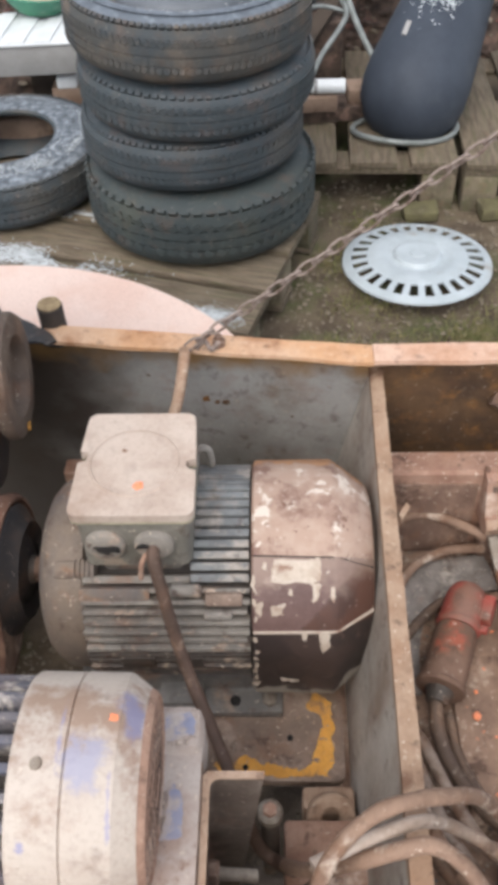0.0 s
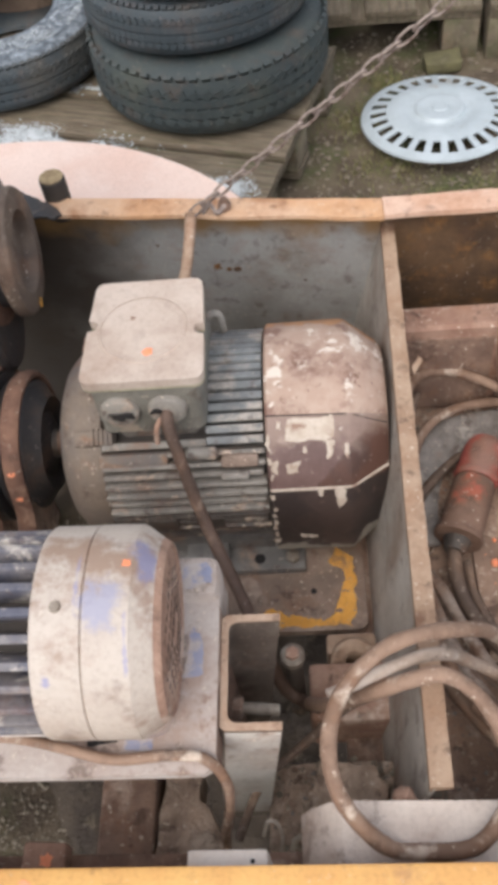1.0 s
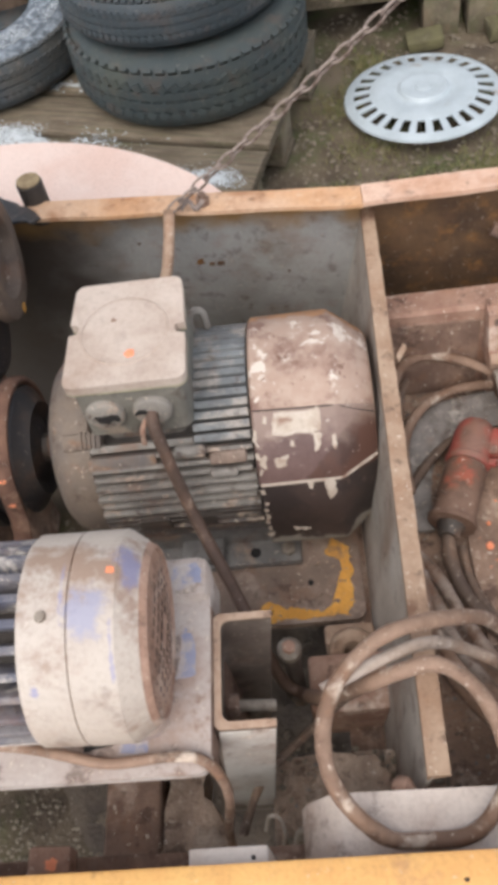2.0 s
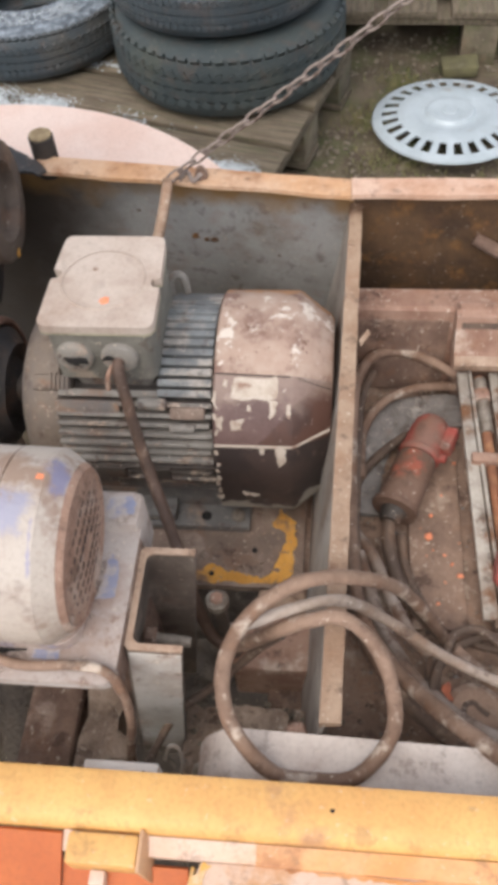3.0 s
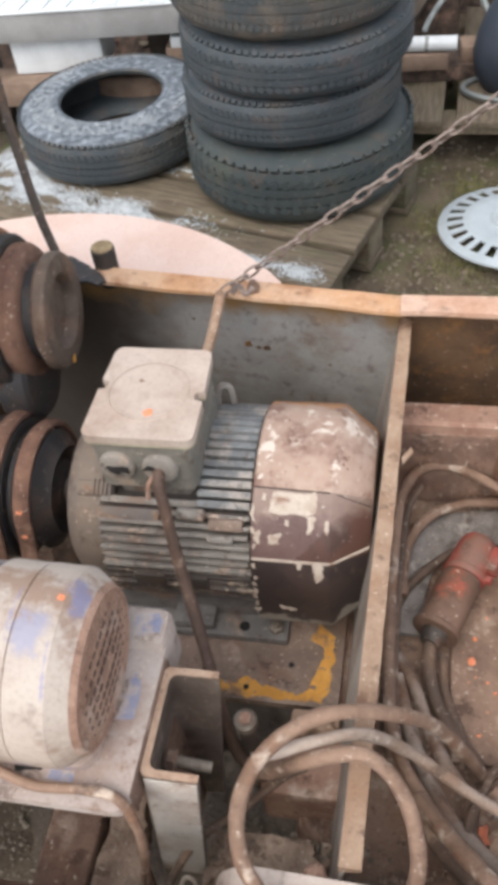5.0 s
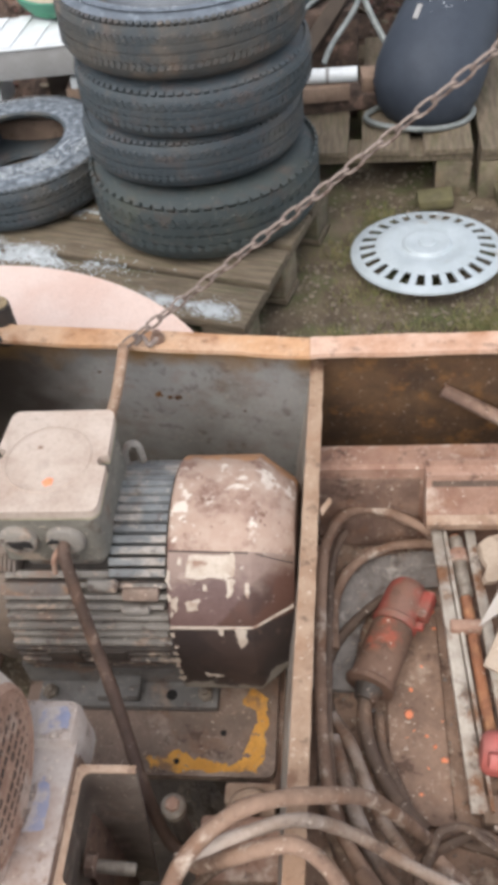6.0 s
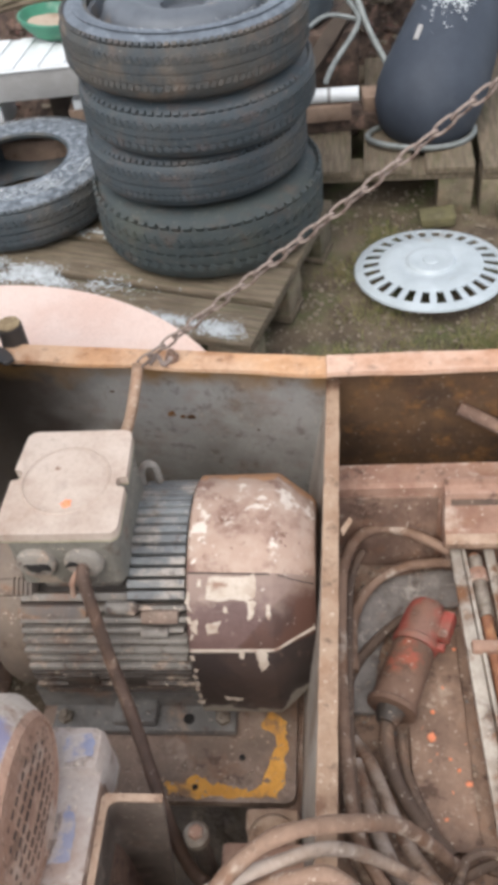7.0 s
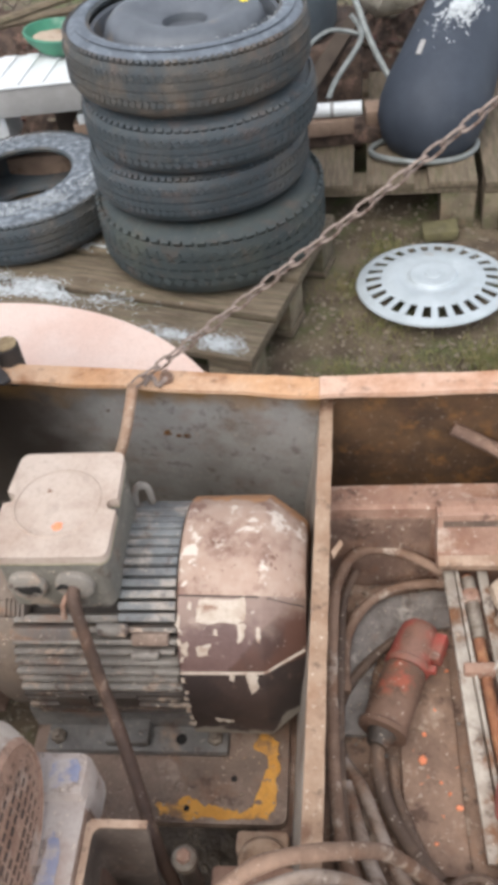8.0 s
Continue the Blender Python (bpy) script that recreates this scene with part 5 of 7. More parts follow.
solid("motor_cable", tube([(-0.60, -0.64, 0.708), (-0.45, -0.648, 0.708), (-0.36, -0.652, 0.708), (-0.31, -0.662, 0.708), (-0.268, -0.672, 0.708), (-0.224, -0.670, 0.708), (-0.197, -0.672, 0.706), (-0.182, -0.683, 0.690), (-0.184, -0.688, 0.63), (-0.198, -0.695, 0.54), (-0.205, -0.70, 0.46)], 0.0043, 12, wobble=0.1),
      hose_brown, (-0.268, -0.672, 0.70), "brown cable lying along the white motor's plate", "cable", place=MACHINE)

# upright channel bolted to the white motor's plate
channel = thing("steel_channel", (-0.165, -0.593, 0.39), "upright worn steel channel beside the white motor", "bracket", place=MACHINE)
def leaning(b):
    """The channel leans away from the divider towards its foot."""
    for v in b.verts:
        v.co.x += 0.11 * (v.co.z - 0.69)
    return b


def channel_outline(t):
    """A U of thickness t, its inside corners rounded."""
    x0, x1, y0, y1, r = -0.187, -0.136, -0.647, -0.547, 0.008
    inner = [(x1, y0 + t)]
    for cx, cy, a in ((x0 + t + r, y0 + t + r, 270), (x0 + t + r, y1 - t - r, 180)):
        inner += [(cx + r * math.cos(radians(a - 15 * k)), cy + r * math.sin(radians(a - 15 * k))) for k in range(7)]
    inner.append((x1, y1 - t))
    return [(x1, y1), (x0 + 0.004, y1), (x0, y1 - 0.004), (x0, y0 + 0.004), (x0 + 0.004, y0), (x1, y0)] + inner


part("body", leaning(prism(channel_outline(0.0055), 0.39, 0.688, 0.0008)), greasy_flange, channel, "dark greasy folded channel")
part("face", leaning(box(-0.183, -0.1365, -0.6488, -0.6472, 0.42, 0.686, 0.0004)), scuffed_grey, channel, "scuffed grey outer face with brown runs")
part("rim", leaning(prism(channel_outline(0.0062), 0.6882, 0.6912, 0.0008)), worn_rim, channel, "pale worn top edge")
part("stud", rod((-0.185, -0.604, 0.618), (-0.143, -0.604, 0.609), 0.0056, 14), bolt_steel, channel)
part("stud_nut", hex_bolt((-0.184, -0.604, 0.618), 0.0105, 0.009, 0, axis="x"), rust, channel)

stand_bolt = thing("stand_bolt", (-0.133, -0.523, 0.388), "rusty upright bolt with a collar", "bolt", place=MACHINE)
part("shank", rod((-0.133, -0.523, 0.37), (-0.133, -0.523, 0.530), 0.0095, 16), dark_steel, stand_bolt)
part("head", turned([(0, 0), (0, 0.0125), (0.010, 0.0125), (0.012, 0.010), (0.012, 0)], pose(-0.133, -0.523, 0.526, 0, -90, 0), 24), bolt_steel, stand_bolt)
part("nut", hex_bolt((-0.133, -0.523, 0.538), 0.0075, 0.005), rust_pale, stand_bolt)
lug = thing("pivot_lug", (-0.068, -0.488, 0.39), "pale cast lug with a round hole", "lug", place=MACHINE)
part("ring", turned([(0, 0.010), (0, 0.025), (0.002, 0.027), (0.010, 0.027), (0.012, 0.025), (0.012, 0.0135), (0.009, 0.010), (0, 0.010)], Matrix.Translation((-0.068, -0.488, 0.428)) @ Vector((0.1, -0.62, 0.78)).to_track_quat("X", "Z").to_matrix().to_4x4(), 32), worn_rim, lug)
part("stem", box(-0.098, -0.040, -0.484, -0.458, 0.388, 0.436, 0.005), worn_rim, lug)


# ---- front of the tub ----
def slab_profile():
    pts = [(-0.128, 0.545), (-0.128, 0.568), (-0.120, 0.592), (-0.104, 0.614), (-0.092, 0.622), (0.140, 0.607), (0.155, 0.58), (0.155, 0.545)]
    return prism(pts, 0, 0.052, 0.004, m=Matrix(((1, 0, 0, 0), (0, 0, -1, -0.686), (0, 1, 0, 0), (0, 0, 0, 1))))


solid("board", slab_profile(), slab_grey, (0.03, -0.71, 0.545), "dusty whitish board with a rounded end behind the front beam", "board", place=MACHINE)
solid("board_support", box(-0.12, 0.18, -0.738, -0.70, 0.425, 0.5445, 0.003), rust, (0.03, -0.72, 0.425), "rusty block under the whitish board", "support", place=MACHINE)
solid("rust_clod", rumple(rod((-0.046, -0.678, 0.596), (-0.030, -0.682, 0.602), 0.0095, 12, 0.004), 90, 0.004), rust_pale, (-0.038, -0.684, 0.60), "rusty lump of dirt stuck at the board", "clod", place=MACHINE)
white_block = thing("white_block", (-0.185, -0.733, 0.555), "small white plastic block with a screw hole", "block", place=MACHINE)
part("body", box(-0.218, -0.153, -0.7415, -0.724, 0.5552, 0.634, 0.002), white_plastic, white_block)
part("screw_hole", turned([(0, 0), (0, 0.002), (0.0008, 0.002), (0.0008, 0)], pose(-0.165, -0.733, 0.6335, 0, -90, 0), 8), dark_gap, white_block)
rusty_block = thing("rusty_block", (-0.357, -0.71, 0.5552), "rusty block with an orange paint fleck", "block", place=MACHINE)
part("body", rumple(box(-0.375, -0.335, -0.735, -0.705, 0.5552, 0.578, 0.004), 60, 0.002), rust_pale, rusty_block)
part("paint_fleck", prism(blot(0.006, 3.0), 0.5792, 0.5802, 0, m=pose(-0.352, -0.720, 0)), orange_spot, rusty_block, "orange paint fleck")
solid("wire_hook", tube([(-0.150, -0.712, 0.52), (-0.146, -0.700, 0.545), (-0.150, -0.690, 0.56), (-0.158, -0.690, 0.565), (-0.163, -0.698, 0.55)], 0.0019, 8), grey_metal, (-0.15, -0.712, 0.52), "small bent wire hook", "hook", place=MACHINE)
solid("wire_eye", tube([(-0.140, -0.705, 0.50), (-0.136, -0.700, 0.53), (-0.128, -0.697, 0.54), (-0.122, -0.70, 0.53), (-0.128, -0.705, 0.515), (-0.136, -0.70, 0.53)], 0.0028, 8), grey_metal, (-0.14, -0.705, 0.50), "small wire eye lying beside the block", "hook", place=MACHINE)


# ---- hoses ----
def hose(name, pts, r, mat, label, category="hose", segs=12):
    return solid(name, tube(pts, r, segs, wobble=0.12), mat, pts[0], label, category, "hoses and cables in the tub", place=MACHINE)


hose("coiled_hose", [(-0.118, -0.562, 0.5), (-0.098, -0.587, 0.569), (-0.073, -0.6, 0.625), (-0.049, -0.604, 0.658), (-0.027, -0.603, 0.673), (-0.002, -0.601, 0.677), (0.025, -0.617, 0.67), (0.043, -0.648, 0.654), (0.045, -0.687, 0.638), (0.015, -0.722, 0.627), (-0.029, -0.726, 0.622), (-0.061, -0.723, 0.638), (-0.092, -0.696, 0.67), (-0.1, -0.656, 0.685), (-0.085, -0.616, 0.692), (-0.051, -0.586, 0.698), (-0.015, -0.573, 0.698), (0.025, -0.558, 0.668), (0.059, -0.538, 0.608), (0.093, -0.532, 0.537), (0.121, -0.522, 0.459), (0.14, -0.512, 0.442)],
    0.0069, hose_brown, "thick dusty brown hose standing in a loop")
hose("pale_hose", [(-0.098, -0.612, 0.664), (-0.076, -0.602, 0.664), (-0.040, -0.588, 0.666), (-0.001, -0.574, 0.655), (0.040, -0.566, 0.605), (0.106, -0.581, 0.552), (0.170, -0.599, 0.532), (0.212, -0.598, 0.522), (0.267, -0.579, 0.51), (0.36, -0.54, 0.50)], 0.0058, hose_pale, "pale dusty hose across the tray")
hose("brown_hose", [(0.12, -0.560, 0.52), (0.161, -0.591, 0.512), (0.224, -0.614, 0.50), (0.275, -0.624, 0.49), (0.36, -0.64, 0.47)], 0.0075, hose_brown, "brown hose lying over the tray")
hose("long_hose", [(0.149, -0.157, 0.492), (0.111, -0.138, 0.50), (0.068, -0.125, 0.502), (0.036, -0.140, 0.505), (0.018, -0.180, 0.512), (0.012, -0.225, 0.518), (0.010, -0.304, 0.52), (0.010, -0.375, 0.52), (0.013, -0.450, 0.516), (0.022, -0.512, 0.508), (0.049, -0.561, 0.503), (0.093, -0.621, 0.52), (0.137, -0.659, 0.54), (0.192, -0.693, 0.56), (0.261, -0.703, 0.56), (0.36, -0.70, 0.55)], 0.0068, hose_brown, "long brown hose along the divider")
hose("long_hose", [(0.014, -0.419, 0.47), (0.016, -0.499, 0.478), (0.042, -0.570, 0.497), (0.090, -0.642, 0.53), (0.144, -0.690, 0.578), (0.193, -0.712, 0.616), (0.253, -0.728, 0.60), (0.36, -0.72, 0.58)], 0.0080, hose_dark, "dark hose along the divider")
hose("long_hose", [(0.022, -0.411, 0.45), (0.047, -0.498, 0.45), (0.083, -0.570, 0.462), (0.133, -0.625, 0.488), (0.190, -0.659, 0.515), (0.237, -0.674, 0.53), (0.33, -0.67, 0.52)], 0.0085, hose_pale, "pale thick hose under the others")
hose("long_hose", [(0.040, -0.150, 0.485), (0.024, -0.195, 0.488), (0.020, -0.265, 0.488), (0.018, -0.350, 0.486), (0.019, -0.430, 0.478), (0.028, -0.500, 0.468), (0.060, -0.575, 0.466), (0.110, -0.635, 0.480)], 0.0048, hose_dark, "thin brown hose beside the divider")
hose("long_hose", [(0.050, -0.575, 0.515), (0.088, -0.632, 0.560), (0.128, -0.682, 0.605), (0.172, -0.712, 0.628), (0.232, -0.728, 0.626), (0.36, -0.732, 0.60)], 0.0088, hose_brown, "thick brown hose over the board's end")
hose("plug_cable", [(0.075, -0.381, 0.450), (0.079, -0.424, 0.443), (0.100, -0.479, 0.443), (0.115, -0.512, 0.446)], 0.0055, hose_dark, "dark cable on the tray", "cable")
hose("plug_cable", [(0.020, -0.385, 0.448), (0.041, -0.418, 0.450), (0.059, -0.468, 0.452), (0.083, -0.518, 0.455), (0.115, -0.555, 0.455)], 0.0075, hose_pale, "pale cable on the tray", "cable")
hose("arched_cable", [(0.024, -0.304, 0.455), (0.026, -0.234, 0.46), (0.052, -0.184, 0.462), (0.097, -0.157, 0.462), (0.152, -0.150, 0.46)], 0.0065, hose_brown, "brown cable in an arch", "cable")
hose("arched_cable", [(0.024, -0.400, 0.437), (0.013, -0.338, 0.446), (0.023, -0.301, 0.448), (0.044, -0.269, 0.450), (0.080, -0.233, 0.450), (0.100, -0.222, 0.446)], 0.006, hose_dark, "dark cable in an arch", "cable")
hose("plug_cable", [(0.059, -0.372, 0.466), (0.058, -0.398, 0.455), (0.068, -0.433, 0.442), (0.090, -0.475, 0.442), (0.118, -0.508, 0.442)], 0.0085, hose_dark, "dark cable of the red plug", "cable")
def coil_pts():
    out = []
    for k in range(40):
        a = radians(k * 27)
        r = 0.052 + 0.006 * math.sin(k * 1.7)
        out.append((0.156 + r * math.cos(a), -0.572 + 1.1 * r * math.sin(a), 0.441 + 0.0009 * k + 0.003 * math.sin(k)))
    return out


hose("coiled_cable", coil_pts(), 0.0052, hose_dark, "dark cable coiled on the tray", "cable", 8)
hose("thin_cable", [(-0.192, -0.690, 0.49), (-0.168, -0.640, 0.50), (-0.124, -0.607, 0.515), (-0.082, -0.591, 0.57), (-0.055, -0.60, 0.63)], 0.0045, hose_dark, "thin brown cable lying in the dirt", "cable", 8)
hose("white_cable", [(0.190, -0.50, 0.44), (0.24, -0.534, 0.446), (0.279, -0.516, 0.45), (0.36, -0.50, 0.45)], 0.005, hose_pale, "pale cable on the tray", "cable", 8)
solid("felt_strip", tube([(0.020, -0.350, 0.440), (0.024, -0.285, 0.441), (0.045, -0.225, 0.442), (0.085, -0.190, 0.442), (0.160, -0.175, 0.440)], 0.030, 10, flat=0.16), felt_grey, (0.05, -0.3, 0.436), "grey felt strip in an arch", "felt", place=MACHINE)


# ---- red plugs ----
def red_plug(a, b_, label, mats, big=1.0, turn=60):
    a, b_ = Vector(a), Vector(b_)
    d = b_ - a
    m = Matrix.Translation(a) @ d.to_track_quat("X", "Z").to_matrix().to_4x4()
    n, k = d.length, big
    ob = thing("power_plug", tuple(a), label, "plug", "red plugs", place=MACHINE)
    part("grip", rumple(turned([(0, 0), (0, 0.024 * k), (0.001, 0.0295 * k), (0.004, 0.0305 * k), (0.007, 0.0298 * k), (0.009, 0.0268 * k), (n * 0.40, 0.0262 * k), (n * 0.54, 0.0262 * k), (n * 0.57, 0.025 * k), (n * 0.6, 0)], m, 28), 30, 0.0012), mats[0], ob)
    part("collar", turned([(n * 0.58, 0), (n * 0.58, 0.0265 * k), (n * 0.60, 0.0285 * k), (n * 0.635, 0.0287 * k), (n * 0.65, 0.0262 * k), (n * 0.67, 0.0268 * k), (n * 0.90, 0.0258 * k), (n * 0.95, 0.0240 * k), (n, 0.0195 * k), (n * 1.005, 0.016 * k), (n * 1.005, 0)], m, 12), mats[1], ob, "red shroud")
    part("latch", box(n * 0.70, n * 0.95, -0.009 * k, 0.009 * k, 0.022 * k, 0.0375 * k, 0.003, m=m @ Matrix.Rotation(radians(turn), 4, "X")), mats[1], ob)
    part("latch_tooth", box(n * 0.60, n * 0.66, -0.004, 0.004, 0.026 * k, 0.036 * k, 0.001, m=m @ Matrix.Rotation(radians(turn), 4, "X")), mats[1], ob)
    part("gland_nut", turned([(-0.016, 0), (-0.016, 0.012), (-0.004, 0.016), (0, 0.017), (0, 0)], m, 10), dark_steel, ob)
    return ob, m, n


def white_wrap(m, n, k):
    """Crumpled white film wound round a plug's grip."""
    prof = []
    for i in range(15):
        s = i / 14
        prof.append((n * (0.10 + 0.46 * s), k * (0.0285 + 0.0022 * math.sin(i * 2.1) + 0.0035 * math.sin(math.pi * s))))
    return rumple(turned([(n * 0.10, 0.02 * k)] + prof + [(n * 0.56, 0.02 * k)], m, 32), 55, 0.006)


red_plug((0.064, -0.360, 0.468), (0.118, -0.227, 0.476), "big red power plug covered in brown dust", (red_dusty, red_plastic), 0.98, 75)
plug, plug_m, plug_n = red_plug((0.268, -0.446, 0.470), (0.180, -0.434, 0.474), "red power plug wrapped in crumpled white film, in the tray", (red_pale, red_pale), 0.92, -40)
part("film", white_wrap(plug_m, plug_n, 0.98), grimy_film, plug, "crumpled grimy white film")
hose("plug_cable", [(0.275, -0.440, 0.480), (0.31, -0.47, 0.46), (0.34, -0.52, 0.44)], 0.008, hose_pale, "pale cable of the second plug", "cable")
hose("bent_hose", [(0.222, -0.455, 0.455), (0.222, -0.514, 0.452), (0.233, -0.552, 0.455), (0.280, -0.584, 0.46), (0.36, -0.60, 0.46)], 0.0085, hose_brown, "brown hose bent over the tray")

# ---- rails and rod in the tray ----
slide = thing("slide_rail", (0.165, -0.32, 0.43), "pale metal slide rails with a rusty threaded rod", "rail", place=MACHINE)
part("rail", sheet([(0.147, -0.165, 0.505), (0.160, -0.165, 0.505), (0.184, -0.490, 0.446), (0.166, -0.490, 0.446)], 0.007, bevel=0.001), grey_metal, slide)
part("rail", sheet([(0.163, -0.165, 0.49), (0.163, -0.165, 0.51), (0.188, -0.490, 0.455), (0.188, -0.490, 0.436)], 0.004), grey_metal, slide)
part("rail", sheet([(0.188, -0.165, 0.505), (0.200, -0.165, 0.505), (0.218, -0.40, 0.462), (0.205, -0.40, 0.462)], 0.006, bevel=0.001), grey_metal, slide)
part("threaded_rod", rod((0.176, -0.168, 0.500), (0.198, -0.45, 0.452), 0.0068, 14), rust_orange, slide, "orange-rusty threaded rod")
part("rod_sleeve", rod((0.1765, -0.172, 0.5005), (0.1830, -0.250, 0.487), 0.0088, 14), bolt_steel, slide, "dull steel sleeve on the rod")
part("collar", turned([(0, 0), (0, 0.012), (0.016, 0.012), (0.016, 0)], look((0.177, -0.19, 0.497), (0.179, -0.21, 0.494)) @ pose(0, 0, 0, 0, 90, 0), 14), rust_pale, slide)
part("clamp", box(0.160, 0.196, -0.298, -0.284, 0.478, 0.494, 0.002), rust_pale, slide)
part("end_block", box(0.178, 0.202, -0.500, -0.470, 0.428, 0.450, 0.003), tan_wood, slide)
solid("cardboard_flap", rumple(sheet([(0.300, -0.270, 0.535), (0.218, -0.300, 0.545), (0.186, -0.357, 0.520), (0.262, -0.405, 0.515)], 0.004), 20, 0.004), cardboard, (0.24, -0.34, 0.52), "dirty tan cardboard flap lying on the rails", "cardboard", place=MACHINE)
solid("white_sheet", sheet([(0.300, -0.200, 0.560), (0.236, -0.240, 0.558), (0.184, -0.322, 0.540), (0.230, -0.296, 0.552)], 0.003), paper_white, (0.24, -0.26, 0.54), "dirty white plastic sheet leaning over the rails", "sheet", place=MACHINE)
solid("leather_scrap", rumple(prism(ragged([(0.202, -0.19), (0.26, -0.17), (0.27, -0.23), (0.205, -0.245)], 3.0, 0.006, 5), 0.506, 0.516, 0.002), 40, 0.006), cardboard, (0.23, -0.21, 0.506), "crumpled tan scrap under the bracket", "scrap", place=MACHINE)
latch = thing("cast_latch", (0.155, -0.60, 0.43), "dusty cast latch with a curved slot", "latch", place=MACHINE)
part("body", turned([(0, 0), (0, 0.036), (0.018, 0.034), (0.024, 0.026), (0.024, 0)], pose(0.150, -0.600, 0.430, 0, -90, 0), 28), tray_floor, latch)
part("slot", tube([(0.136, -0.603, 0.4542), (0.138, -0.594, 0.4542), (0.147, -0.591, 0.4542), (0.154, -0.598, 0.4542), (0.162, -0.604, 0.4542)], 0.0030, 8, flat=0.2), hose_dark, latch)
part("lever", tube([(0.176, -0.640, 0.462), (0.205, -0.650, 0.470), (0.235, -0.657, 0.476), (0.250, -0.662, 0.478)], 0.014, 14, flat=0.7), hose_pale, latch, "pale rounded lever")
part("knob", turned([(0, 0), (0, 0.011), (0.010, 0.012), (0.016, 0.007), (0.016, 0)], pose(0.176, -0.632, 0.445, 0, -90, 0), 16), rust_pale, latch)
solid("orange_clip", prism(ragged([(0.113, -0.577), (0.122, -0.572), (0.123, -0.594), (0.117, -0.598)], 5.0, 0.004, 5), 0.452, 0.462, 0.001), dull_orange, (0.12, -0.585, 0.455), "small broken orange plastic clip", "clip", place=MACHINE)


# ---- chain ----
def chain_links():
    ob = thing("chain", (-0.235, 0.0, 0.69), "thin rusty link chain stretched up from the rear rail", "chain", place=MACHINE)
    a, b_ = Vector((-0.238, -0.005, 0.690)), Vector((0.62, 0.055, 1.372))
    n, pitch = 0, 0.0225
    total = (b_ - a).length
    base = None
    count = int(total / pitch)
    d = (b_ - a).normalized()
    for i in range(count):
        s = (i + 0.5) / count
        p = a + (b_ - a) * s + Vector((0, 0, -0.012 * 4 * s * (1 - s)))
        s2 = s + 0.01
        q = a + (b_ - a) * s2 + Vector((0, 0, -0.012 * 4 * s2 * (1 - s2)))
        ahead = (q - p).normalized()
        m = Matrix.Translation(p - Vector((-0.235, 0, 0.69))) @ ahead.to_track_quat("X", "Z").to_matrix().to_4x4() @ Matrix.Rotation(radians(35 + 90 * (i % 2)), 4, "X")
        if base is None:
            pts = []
            for k in range(16):
                t = 2 * math.pi * k / 16
                c, sn = math.cos(t), math.sin(t)
                pts.append((0.0095 * (1 if c > 0 else -1) * abs(c) ** 0.7 + 0.0045 * c, 0.0056 * sn, 0))
            b = tube(pts, 0.0018, 6, steps=1, closed=True)
            mesh = bpy.data.meshes.new("link")
            b.to_mesh(mesh)
            b.free()
            mesh.materials.append(chain_steel)
            for f in mesh.polygons:
                f.use_smooth = True
            base = mesh
        ln = new("link", base)
        ln.parent = ob
        ln.matrix_local = m
    return ob


chain_links()


# ---- pallets ----
def plank(length, width, thick, seed):
    b = box(-length / 2, length / 2, -width / 2, width / 2, 0, thick, 0.003)
    for v in b.verts:
        q = noise.noise_vector(Vector((v.co.x * 4, v.co.y * 6, seed)))
        v.co += Vector((0.002 * q.x + (0.006 * noise.noise(Vector((v.co.y * 40, seed, 0))) if abs(v.co.x) > length / 2 - 0.004 else 0), 0.002 * q.y, 0.0025 * q.z))
    return b


def pallet(m, label, length=1.2, width=0.8, boards=5, bottom=True):
    ob = new("pallet")
    ob.empty_display_size = 0.05
    ob.matrix_world = m
    ORIGIN[ob.name] = Vector((0, 0, 0))
    tagged(ob, label, "pallet", "wooden pallets")
    wide = width / boards * (0.90 if bottom else 0.80)
    for i in range(boards):
        y = -width / 2 + wide / 2 + i * (width - wide) / (boards - 1)
        b = plank(length, wide, 0.020, i * 3.1)
        bmesh.ops.translate(b, vec=(0, y, 0.124), verts=b.verts)
        part("deck_board", b, wood_grey, ob)
    for x in (-length / 2 + 0.06, 0, length / 2 - 0.06):
        b = plank(width, 0.11, 0.020, x)
        bmesh.ops.rotate(b, matrix=Matrix.Rotation(math.pi / 2, 3, "Z"), verts=b.verts)
        bmesh.ops.translate(b, vec=(x, 0, 0.103), verts=b.verts)
        part("stringer_board", b, wood_grey, ob)
        for y in (-width / 2 + 0.05, 0, width / 2 - 0.05):
            part("block", box(x - 0.055, x + 0.055, y - 0.05, y + 0.05, 0.018 if bottom else -0.015, 0.102, 0.004), wood_block, ob)
    for y in (-width / 2 + 0.05, 0, width / 2 - 0.05) if bottom else ():
        b = plank(length, 0.10, 0.020, y + 9)
        bmesh.ops.translate(b, vec=(0, y, -0.003), verts=b.verts)
        part("bottom_board", b, wood_grey, ob)
    return ob


# the tyre pallet: front right corner at (0.083, 1.675), turned by 21 degrees
turn = -21.0
corner = Vector((0.083, 1.675, 0))
rot = Matrix.Rotation(radians(turn), 4, "Z")
centre = corner + rot @ Vector((-0.60, 0.325, 0))
pallet(Matrix.Translation(centre) @ rot, "weathered grey wooden pallet carrying the tyres, dusted with snow", width=0.65, boards=4)
pallet(pose(0.176, 2.86, 0, 0, 0, 84), "mossy grey wooden pallet behind the wheel cover", length=0.8, width=1.2, boards=7, bottom=False)
pallet(pose(1.39, 2.72, 0, 0, 0, 84), "second mossy grey pallet beside the tank's pallet", length=0.8, width=1.2, boards=7, bottom=False)


